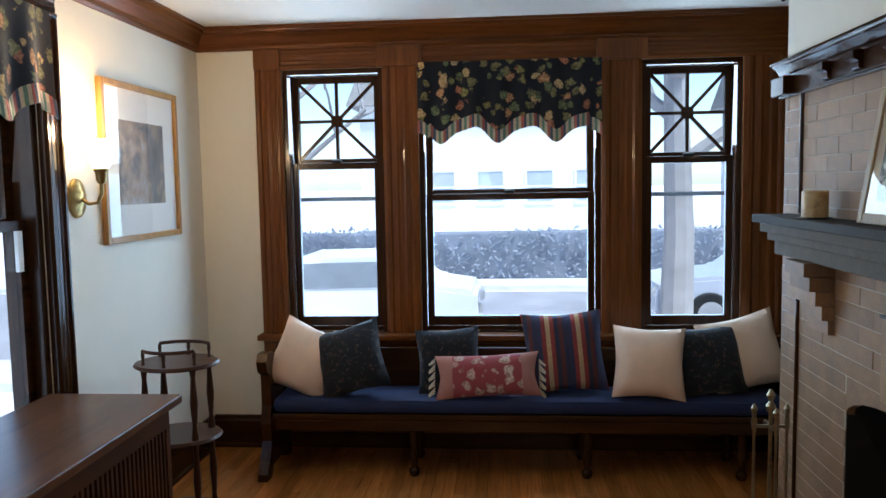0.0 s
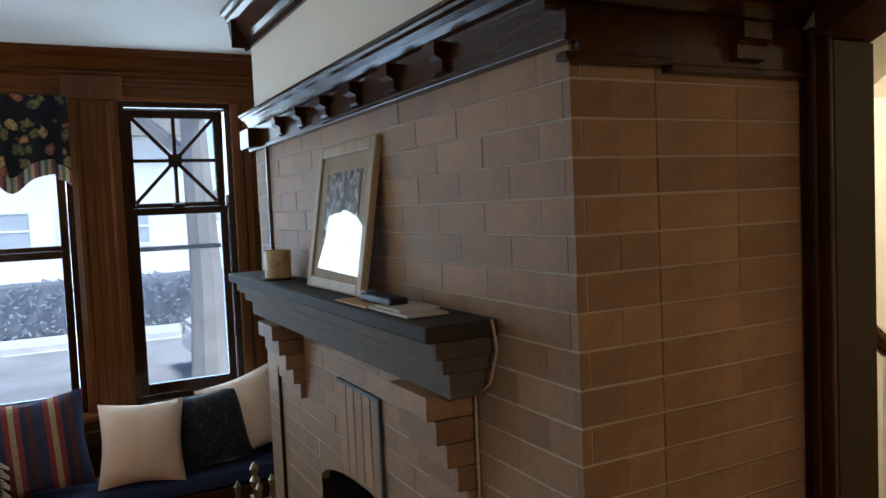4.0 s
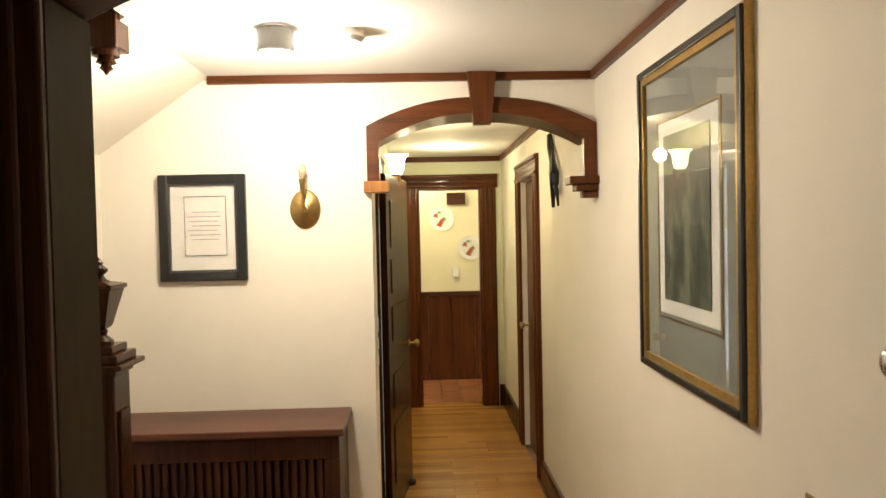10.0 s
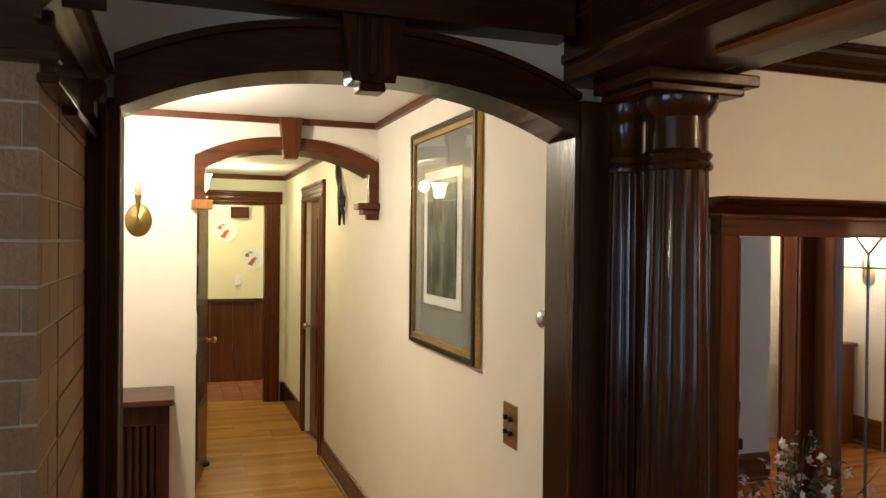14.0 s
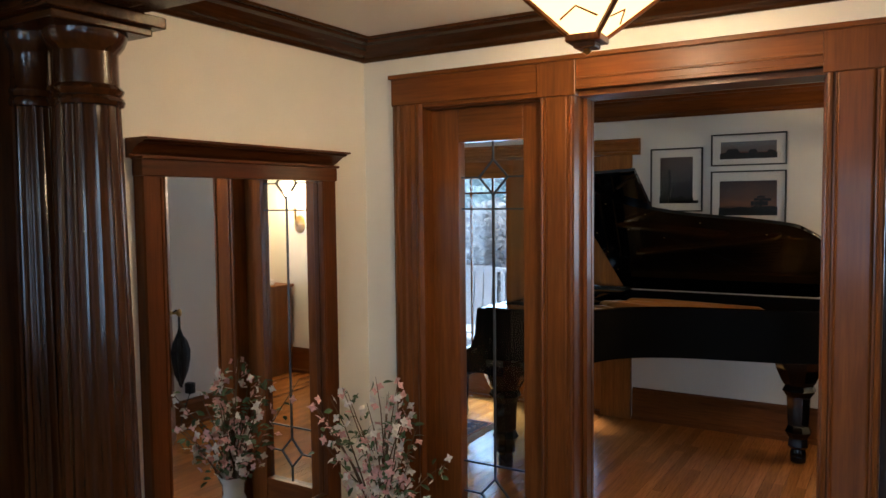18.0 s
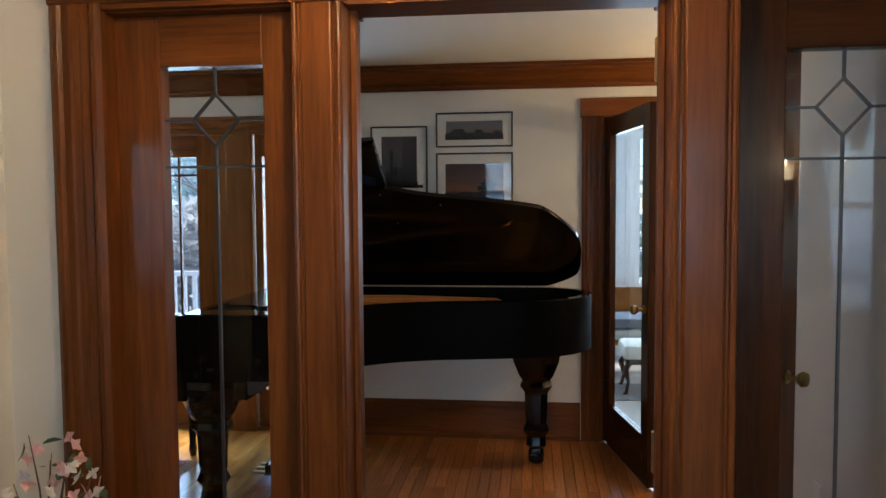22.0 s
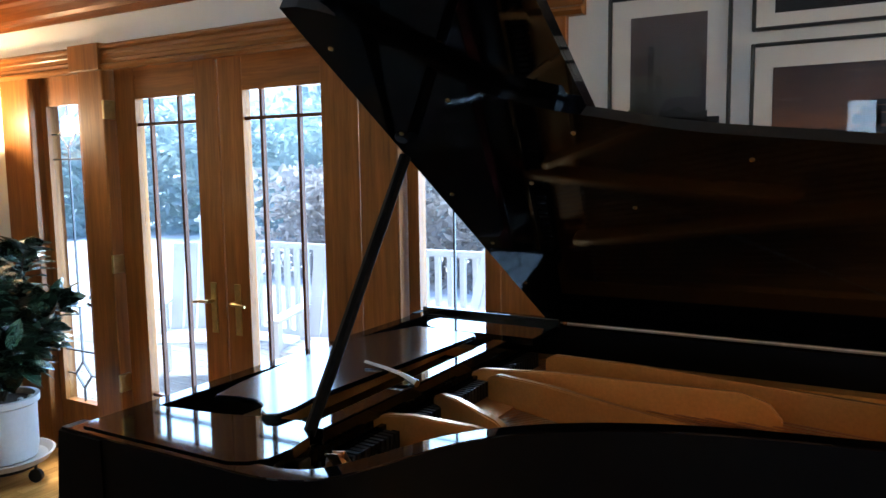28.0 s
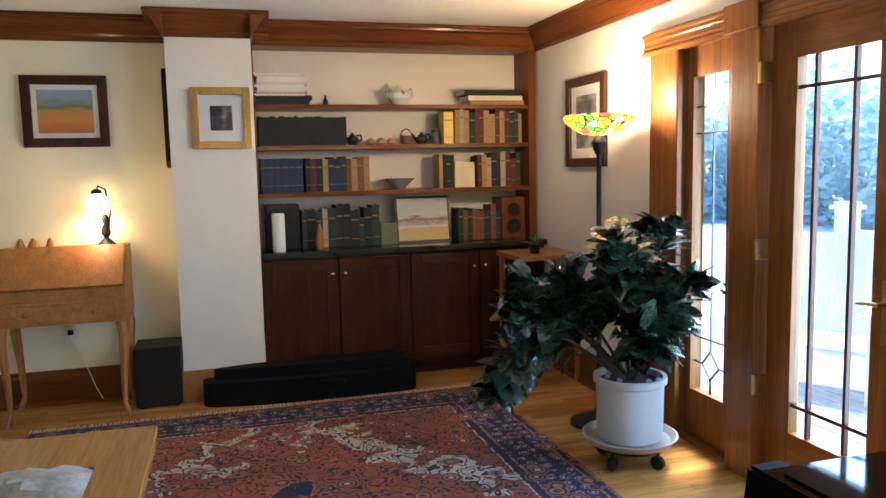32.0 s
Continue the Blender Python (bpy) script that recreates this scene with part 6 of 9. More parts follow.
yy = (MS + 0.0129, MS + 0.0137)
cactus = boxes((1.275, 1.295, *yy, 1.63, 1.86), (1.25, 1.27, *yy, 1.7, 1.77), (1.25, 1.28, *yy, 1.7, 1.712), (1.3, 1.325, *yy, 1.63, 1.72), (1.08, 1.33, *yy, 1.62, 1.64))
photo("framed_photograph", "black framed desert photograph of a cactus at dusk", 1.05, 1.42, 1.56, 2.015, (0.06, 0.055), sunset("dusk_print", 1.62, 1.96, [(0.0, (0.002, 0.002, 0.004)), (0.3, (0.008, 0.007, 0.01)), (0.65, (0.04, 0.024, 0.024)), (1.0, (0.06, 0.036, 0.032))]), [cactus, pr([(1.115, 1.62), (1.355, 1.62), (1.355, 1.668), (1.32, 1.69), (1.29, 1.67), (1.24, 1.66), (1.2, 1.675), (1.16, 1.65), (1.115, 1.66)], "y", *yy)])
photo("framed_photograph", "wide black framed photograph of red desert mesas", 0.505, 0.995, 1.875, 2.095, (0.055, 0.045), sunset("mesa_print", 1.92, 2.05, [(0.0, (0.006, 0.003, 0.003)), (0.22, (0.012, 0.005, 0.004)), (0.34, (0.10, 0.03, 0.014)), (0.42, (0.12, 0.09, 0.075)), (1.0, (0.11, 0.12, 0.14))], 0.01), [pr([(0.565, 1.922), (0.935, 1.922), (0.935, 1.962), (0.9, 1.966), (0.885, 1.99), (0.82, 1.992), (0.805, 1.965), (0.75, 1.962), (0.74, 1.985), (0.7, 1.986), (0.69, 1.964), (0.63, 1.96), (0.622, 1.978), (0.6, 1.978), (0.565, 1.958)], "y", *yy)])
photo("framed_photograph", "black framed photograph of a tree at desert sunset", 0.505, 0.995, 1.47, 1.84, (0.05, 0.06), sunset("sunset_print", 1.53, 1.78, [(0.0, (0.002, 0.002, 0.002)), (0.16, (0.004, 0.002, 0.0015)), (0.3, (0.17, 0.06, 0.018)), (0.5, (0.09, 0.037, 0.018)), (1.0, (0.028, 0.016, 0.014))]), [pr([(0.56, 1.533), (0.94, 1.533), (0.94, 1.585), (0.88, 1.58), (0.8, 1.594), (0.74, 1.585), (0.7, 1.6), (0.66, 1.592), (0.6, 1.598), (0.56, 1.588)], "y", *yy), boxes((0.66, 0.672, yy[0], yy[1] - 0.0003, 1.53, 1.64), (0.62, 0.73, yy[0], yy[1] - 0.0003, 1.6, 1.63), (0.6, 0.71, yy[0], yy[1] - 0.0003, 1.632, 1.65), (0.64, 0.69, yy[0], yy[1] - 0.0003, 1.652, 1.667))])

# ---- patio doors ----
pat = thing("patio_doors", "golden pine double patio doors with sidelights and prairie muntins", "door", kind="structure")
for a, b in ((4.50, 4.755), (3.9, 4.09), (2.22, 2.40), (1.56, 1.80)):
    part("casing", board("y", MS, 1, a, b, 0, 2.02, 0.03, True, FLAT), pz, pat)
    part("post", bx(a + 0.02 if a > 4.4 else a + 0.01, min(b - 0.01, 4.635), -4.53, MS - 0.001, 0, 2.02) if a > 1.6 else bx(1.725, b, -4.53, MS - 0.001, 0, 2.02), pz, pat)
part("header", board("y", MS, 1, 1.5, 3.9, 1.98, 2.1, 0.05, False), px_, pat)
part("header", board("y", MS, 1, 4.09, 4.8, 1.98, 2.1, 0.05, False), px_, pat)
part("header_block", bx(3.88, 4.11, MS, MS + 0.06, 1.98, 2.105, bevel=0.004), pz, pat)
part("sill_board", bx(1.72, 4.64, -4.53, MS, -0.01, 0.02), px_, pat)


def patio_leaf(name, x0, x1, g0, g1, label, hx):
    d = part(name, bx(x0, g0, -4.47, -4.42, 0.02, 2.0, bevel=0.003), pz, pat, label)
    part("stile", bx(g1, x1, -4.47, -4.42, 0.02, 2.0, bevel=0.003), pz, d)
    part("top_rail", bx(g0, g1, -4.47, -4.42, 1.84, 2.0, bevel=0.003), px_, d)
    part("bottom_rail", bx(g0, g1, -4.47, -4.42, 0.02, 0.27, bevel=0.003), px_, d)
    pane("door_glass", bx(g0, g1, -4.447, -4.443, 0.27, 1.84), d, dimming_glass)
    w = g1 - g0
    # muntins browner than the pine: their backlit shade is put into the colour
    for u in (0.3, 0.78):
        part("muntin", bx(g0 + w * u - 0.0075, g0 + w * u + 0.0075, -4.452, -4.432, 0.27, 1.84), mdz, d)
    for z in (1.72, 0.39):
        part("muntin", bx(g0, g1, -4.453, -4.431, z - 0.0075, z + 0.0075), mdx, d)
    if hx:
        part("handle_plate", bx(hx - 0.018, hx + 0.018, -4.42, -4.412, 0.755, 0.99, bevel=0.003), brass, d)
        s = 1 if hx > 3.2 else -1
        part("lever", bar([(hx, -4.415, 0.905), (hx, -4.375, 0.905), (hx + s * 0.03, -4.365, 0.907), (hx + s * 0.085, -4.368, 0.9)], [0.009, 0.009, 0.008, 0.006], 8), brass, d, smooth=True)


patio_leaf("door_leaf", 3.211, 3.9, 3.35, 3.755, "pine glazed door leaf with a brass lever", 3.28)
patio_leaf("door_leaf", 2.40, 3.201, 2.628, 3.059, "pine glazed door leaf with a brass lever", 3.13)
for g0, g1, x0, x1 in ((4.19, 4.455, 4.09, 4.50), (1.89, 2.17, 1.80, 2.22)):
    part("sidelight_frame", boxes((x0, g0, -4.47, -4.42, 0.02, 2.0), (g1, x1, -4.47, -4.42, 0.02, 2.0), (g0, g1, -4.47, -4.42, 1.84, 2.0), (g0, g1, -4.47, -4.42, 0.02, 0.27)), pz, pat)
    leaded(pat, g0, g1, 0.27, 1.84, -4.445, dimming_glass)
for z in (0.4, 1.0, 1.75):
    part("hinge", bx(3.892, 3.908, MS - 0.03, MS + 0.034, z, z + 0.09, bevel=0.004), brass, pat)

# ---- grand piano ----
lac = mk("black_lacquer", (0.0015, 0.0015, 0.0018), 0.04, amp=0.15, fine=40, bump=0.0, coat=0.0, spec=0.5)
iron_gold = mk("gold_iron_plate", (0.62, 0.29, 0.085), 0.32, 0.6, amp=0.12, fine=120, bump=0.2)
board_m = wood("spruce_soundboard", (0.5, 0.27, 0.1), "X", 0.35, 0.4, 0.15)
steel = mk("steel_wire", (0.62, 0.56, 0.48), 0.35, 1.0, amp=0.1, bump=0)
copper = mk("copper_wire", (0.42, 0.2, 0.1), 0.4, 1.0, amp=0.1, bump=0)
felt = mk("red_felt", (0.35, 0.04, 0.03), 0.95, amp=0.1)
BEND = [(1.58, -2.85), (1.49, -2.856), (1.42, -2.89), (1.37, -2.97), (1.305, -3.125), (1.215, -3.235), (1.07, -3.332), (0.87, -3.405), (0.6, -3.46), (0.36, -3.515), (0.18, -3.61), (0.07, -3.78), (0.05, -3.95), (0.1, -4.1), (0.24, -4.19)]


def spline(pts, n=6):
    out = []
    for i in range(len(pts) - 1):
        p0, p1, p2, p3 = pts[max(i - 1, 0)], pts[i], pts[i + 1], pts[min(i + 2, len(pts) - 1)]
        for k in range(n):
            t = k / n
            out.append(tuple(0.5 * (2 * b + (c - a) * t + (2 * a - 5 * b + 4 * c - d) * t * t + (3 * b - a - 3 * c + d) * t ** 3) for a, b, c, d in zip(p0, p1, p2, p3)))
    return out + [pts[-1]]


curve = spline(BEND)
PFX = 2.01
outline = [(PFX, -2.848), *curve, (0.3, -4.2), (PFX, -4.2)]


def inset(pts, d):
    out, n = [], len(pts)
    for i in range(n):
        a, b, c = Vector(pts[i - 1]), Vector(pts[i]), Vector(pts[(i + 1) % n])
        t = ((b - a).normalized() + (c - b).normalized())
        t = t.normalized() if t.length > 1e-6 else (c - b).normalized()
        nrm = Vector((t.y, -t.x))
        cosv = max(0.5, nrm.dot(Vector(((b - a).normalized().y, -(b - a).normalized().x))))
        q = b - nrm * d / cosv
        out.append((q.x, q.y))
    return out


inner_o = inset(outline, 0.042)
pn = thing("grand_piano", "black lacquered grand piano with its lid propped open", "piano")


def ring_wall(out_, in_, z0, z1):
    bm, n = bmesh.new(), len(out_)
    vo0, vo1 = [bm.verts.new((x, y, z0)) for x, y in out_], [bm.verts.new((x, y, z1)) for x, y in out_]
    vi0, vi1 = [bm.verts.new((x, y, z0)) for x, y in in_], [bm.verts.new((x, y, z1)) for x, y in in_]
    for i in range(n):
        j = (i + 1) % n
        for q in ((vo0[i], vo0[j], vo1[j], vo1[i]), (vi0[j], vi0[i], vi1[i], vi1[j]), (vo1[i], vo1[j], vi1[j], vi1[i]), (vo0[j], vo0[i], vi0[i], vi0[j])):
            bm.faces.new(q)
    bmesh.ops.recalc_face_normals(bm, faces=bm.faces[:])
    return bm


rubbed = mk("rubbed_black_lacquer", (0.0015, 0.0015, 0.0018), 0.5, amp=0.15, fine=40, bump=0.0, spec=0.05)
satin = mk("satin_black_lacquer", (0.002, 0.002, 0.0024), 0.13, amp=0.3, scale=6, fine=40, bump=0.0, spec=0.75)
lid_lac = mk("black_lid_lacquer", (0.0015, 0.0015, 0.0018), 0.05, amp=0.15, fine=40, bump=0.0, spec=0.32)
part("rim", ring_wall(outline, inner_o, 0.70, 1.0), rubbed, pn, smooth=True)
part("rim_cap", ring_wall(outline, inner_o, 1.0, 1.0035), lac, pn, smooth=True)
part("bottom", pr(inner_o, "z", 0.70, 0.72), lac, pn)
part("soundboard", pr([p for p in inner_o], "z", 0.845, 0.855), board_m, pn, "varnished spruce soundboard")
rng = random.Random(8)
plate_rim = ring_wall(inner_o, [(x + (1.0 - x) * 0.09, y + (-3.75 - y) * 0.13) for x, y in inner_o], 0.88, 0.91)
part("iron_plate", plate_rim, iron_gold, pn, "gold painted iron plate")
part("pin_block", bx(1.42, 1.6, -4.14, -2.95, 0.88, 0.905), iron_gold, pn)
for xa, ya, xb, yb in ((1.517, -3.04, 1.417, -3.028), (1.583, -3.283, 1.245, -3.297), (1.545, -3.482, 1.24, -3.303), (1.505, -3.685, 0.875, -3.462), (1.566, -3.706, 0.82, -3.79), (1.448, -3.932, 0.5, -3.80)):
    L_ = math.hypot(xb - xa, yb - ya)
    rib = pr([(0, 0.0), (0.0, 0.062), (0.03, 0.075), (0.3 * L_, 0.082), (L_ - 0.09, 0.078), (L_ - 0.03, 0.058), (L_, 0.02), (L_, 0.0)], "y", -0.01, 0.01)
    bmesh.ops.bevel(rib, geom=rib.edges[:], offset=0.003, segments=2, affect="EDGES")
    part("strut", moved(rib, Matrix.Translation((xa, ya, 0.9)) @ Matrix.Rotation(math.atan2(yb - ya, xb - xa), 4, "Z")), iron_gold, pn, smooth=True)
    part("strut_bolt", turned([(0.012, 0.9), (0.012, 0.915), (0.008, 0.922)], xa + 0.03, ya + 0.03, 8), iron_gold, pn)
part("curved_flange", bar([(x, y, 0.915) for x, y in inset(outline, 0.075)[8:66:2]], 0.018, 8), iron_gold, pn, smooth=True)
bm1, bm2 = bmesh.new(), bmesh.new()


def rim_y(x):
    return min((p[1] for p in curve if abs(p[0] - x) < 0.06), default=-3.6)


for k in range(64):
    y = -3.0 - 0.72 * k / 63
    xe = 1.28 - 1.02 * (k / 63) ** 0.8
    tube(bm1, [(1.5, y, 0.90), (xe, min(y - 0.06 - 0.12 * k / 63, rim_y(xe) - 0.075), 0.885)], 0.0011, 4)
for k in range(22):
    y = -3.75 - 0.33 * k / 21
    tube(bm2, [(1.5, y, 0.915), (0.35 + 0.01 * k, y + 0.22 - 0.008 * k, 0.905)], 0.0024, 4)
tagged(part("treble_strings", bm1, steel, pn, "steel strings"), kind="stuff")
tagged(part("bass_strings", bm2, copper, pn, "copper-wound bass strings"), kind="stuff")
bm = bmesh.new()
for k in range(100):
    for r_ in range(2):
        lathe(bm, [(0.003, 0.9), (0.003, 0.916)], 1.56 + 0.035 * r_ + 0.008 * (k % 2), -2.94 - 1.17 * k / 99, 5)
tagged(part("tuning_pins", bm, steel, pn), kind="stuff")
part("damper_rail", boxes((1.548, 1.56, -4.05, -3.12, 0.93, 0.955)), lac, pn)
bm = bmesh.new()
for k in range(56):
    box(bm, 1.515, 1.55, -3.12 - k * 0.0165, -3.11 - k * 0.0165, 0.905, 0.945)
tagged(part("dampers", bm, black_plastic, pn), kind="stuff")
part("felt_strip", boxes((1.70, 1.74, -4.1, -2.95, 0.86, 0.875)), felt, pn)
# key end
cheek_o = [(1.9, 0.6), (2.3, 0.6), (2.3, 0.69), (2.24, 0.71), (2.14, 0.72), (2.08, 0.76), (2.055, 0.84), (2.045, 0.95), (2.038, 1.003), (1.9, 1.003)]
for ya, yb in ((-2.905, -2.844), (-4.205, -4.135)):
    bm = pr(cheek_o, "y", ya, yb)
    bmesh.ops.bevel(bm, geom=bm.edges[:], offset=0.006, segments=2, affect="EDGES")
    part("cheek", bm, rubbed, pn, smooth=True)
part("keybed", bx(1.7, 2.29, -4.133, -2.887, 0.6, 0.69, bevel=0.006), lac, pn)
part("fallboard", bx(1.985, 2.03, -4.13, -2.91, 0.7, 0.972, bevel=0.006), lac, pn)
part("action_rail", bx(1.615, 1.655, -4.13, -2.905, 0.86, 0.95, bevel=0.003), lac, pn)
treb_o = [(1.985, -2.866), (1.985, -3.02), (1.8, -3.045), (1.7, -3.078), (1.62, -3.09), (1.575, -3.075), (1.552, -3.03), (1.54, -2.97), (1.545, -2.915), (1.565, -2.885), (1.6, -2.868)]
part("treble_panel", pr(treb_o, "z", 0.985, 1.007), lac, pn)
bass_o = [(1.5, -3.95), (1.5, -4.15)] + [(1.80 + 0.1 * math.cos(q), -4.05 + 0.1 * math.sin(q)) for q in [radians(-90 + 15 * k) for k in range(13)]]
part("bass_panel", pr(bass_o, "z", 0.985, 1.007), lac, pn)
part("hinge_lip", bx(1.5, 2.0, -4.19, -4.16, 0.99, 1.024, bevel=0.003), lac, pn)
desk_o = [(1.875, -3.1), (1.82, -3.118), (1.77, -3.118), (1.735, -3.1), (1.712, -3.07), (1.688, -3.058), (1.665, -3.072), (1.66, -3.12), (1.672, -3.2), (1.655, -3.5), (1.64, -3.8), (1.638, -3.86), (1.66, -3.89), (1.86, -3.9), (1.915, -3.75), (1.935, -3.6), (1.925, -3.4), (1.9, -3.2)]
desk = pr(desk_o, "z", 1.008, 1.02)
bmesh.ops.bevel(desk, geom=desk.edges[:], offset=0.003, segments=2, affect="EDGES")
part("music_desk", desk, satin, pn, "music desk folded flat")
part("desk_shelf", bx(1.566, 1.612, -3.92, -3.085, 0.965, 1.0, bevel=0.004), lac, pn)
part("desk_stay", bar([(1.56, -3.42, 1.004), (1.61, -3.432, 1.016), (1.66, -3.442, 1.022), (1.725, -3.446, 1.03)], [0.009, 0.007, 0.006, 0.005], 8), chrome, pn, "bright metal prop lever", smooth=True)
ivory = mk("ivory_keys", (0.7, 0.68, 0.6), 0.25, amp=0.02, bump=0)
for k in range(52):
    part("white_key", bx(2.03, 2.15, -4.12 + k * 0.0236, -4.0975 + k * 0.0236, 0.7, 0.735), ivory, pn)
for k in range(51):
    if k % 7 not in (1, 4):
        part("black_key", bx(2.031, 2.10, -4.104 + k * 0.0236, -4.092 + k * 0.0236, 0.735, 0.747), black_plastic, pn)
# lid
LA = radians(32.5)
lid_m = Matrix.Translation((0, -4.2, 1.008)) @ Matrix.Rotation(LA, 4, "X")
lid_curve = spline([(1.52, 1.428), (1.46, 1.395), (1.4, 1.32), (1.34, 1.235), (1.27, 1.16), (1.18, 1.108), (1.086, 1.072), (0.93, 1.02), (0.75, 0.985), (0.553, 0.947), (0.404, 0.91), (0.316, 0.868), (0.208, 0.727), (0.135, 0.59), (0.108, 0.396), (0.122, 0.158), (0.26, 0.02)])
lid_o = [(1.556, 1.43), *lid_curve, (0.3, 0.0), (1.556, 0.0)]
part("lid", moved(pr(lid_o, "z", 0, 0.022), lid_m), lid_lac, pn, "raised black lid")
part("lid_flap", moved(pr([(1.57, 1.41), (1.114, 1.443), (1.112, 0.0), (1.57, 0.0)], "z", 0.028, 0.048), lid_m), lac, pn, "front lid flap folded back on the lid")
part("flap_moulding", moved(boxes((1.114, 1.139, 0.3, 1.43, 0.02, 0.028), (1.139, 1.56, 1.395, 1.415, 0.02, 0.028)), lid_m), lac, pn)
for x, y in ((1.52, 0.3), (1.52, 0.55), (1.52, 0.8), (1.52, 1.05), (1.52, 1.32), (1.36, 1.15), (1.3, 0.85), (1.1, 0.75), (1.15, 1.03), (0.5, 0.8), (0.85, 0.93)):
    part("lid_button", moved(turned([(0.003, -0.004), (0.005, -0.002), (0.005, 0.0)], x, y, 10), lid_m), brass, pn)
prop_m = mk("matte_black_wood", (0.003, 0.003, 0.003), 0.6, amp=0.1, bump=0.0, spec=0.08)
part("lid_prop", bar([(1.585, -3.03, 0.94), (1.528, -3.34, 1.525)], 0.013, 8), prop_m, pn)
part("prop_hinge", bx(1.565, 1.605, -3.05, -3.01, 0.9, 0.96, bevel=0.006), black_frame, pn)
part("prop_cup", moved(turned([(0.014, -0.006), (0.016, 0.0)], 1.528, 1.035, 12), lid_m), prop_m, pn)
for x in (0.4, 0.95, 1.5):
    part("lid_hinge", bx(x - 0.05, x + 0.05, -4.208, -4.2, 0.97, 1.0, bevel=0.002), brass, pn)
pleg = [(0.045, 0.09), (0.062, 0.11), (0.056, 0.16), (0.08, 0.2), (0.062, 0.24), (0.066, 0.27), (0.072, 0.42), (0.1, 0.46), (0.085, 0.49), (0.105, 0.52), (0.14, 0.6), (0.15, 0.66), (0.15, 0.7)]
for x, y in ((0.36, -3.93), (1.9, -2.95), (1.9, -4.07)):
    part("leg", turned(pleg, x, y, 8, math.pi / 8), lac, pn)
    part("caster", turned([(0.03, 0.0), (0.045, 0.01), (0.048, 0.06), (0.04, 0.09)], x, y, 14), lac, pn, smooth=True)
part("lyre", boxes((1.72, 1.75, -3.62, -3.6, 0.12, 0.6), (1.72, 1.75, -3.42, -3.4, 0.12, 0.6), (1.68, 1.8, -3.66, -3.36, 0.07, 0.13), bevel=0.004), lac, pn)
for k in range(3):
    part("pedal", bx(1.79, 1.9, -3.59 + k * 0.065, -3.565 + k * 0.065, 0.05, 0.065, bevel=0.004), brass, pn)
bn = thing("piano_bench", "black lacquered piano bench with turned legs", "bench")
part("seat", bx(2.38, 2.75, -3.9, -3.1, 0.44, 0.5, bevel=0.012), lac, bn)
for x in (2.43, 2.7):
    for y in (-3.85, -3.15):
        part("leg", turned([(0.018, 0), (0.026, 0.04), (0.02, 0.08), (0.03, 0.3), (0.024, 0.36), (0.032, 0.44)], x, y, 10), lac, bn, smooth=True)

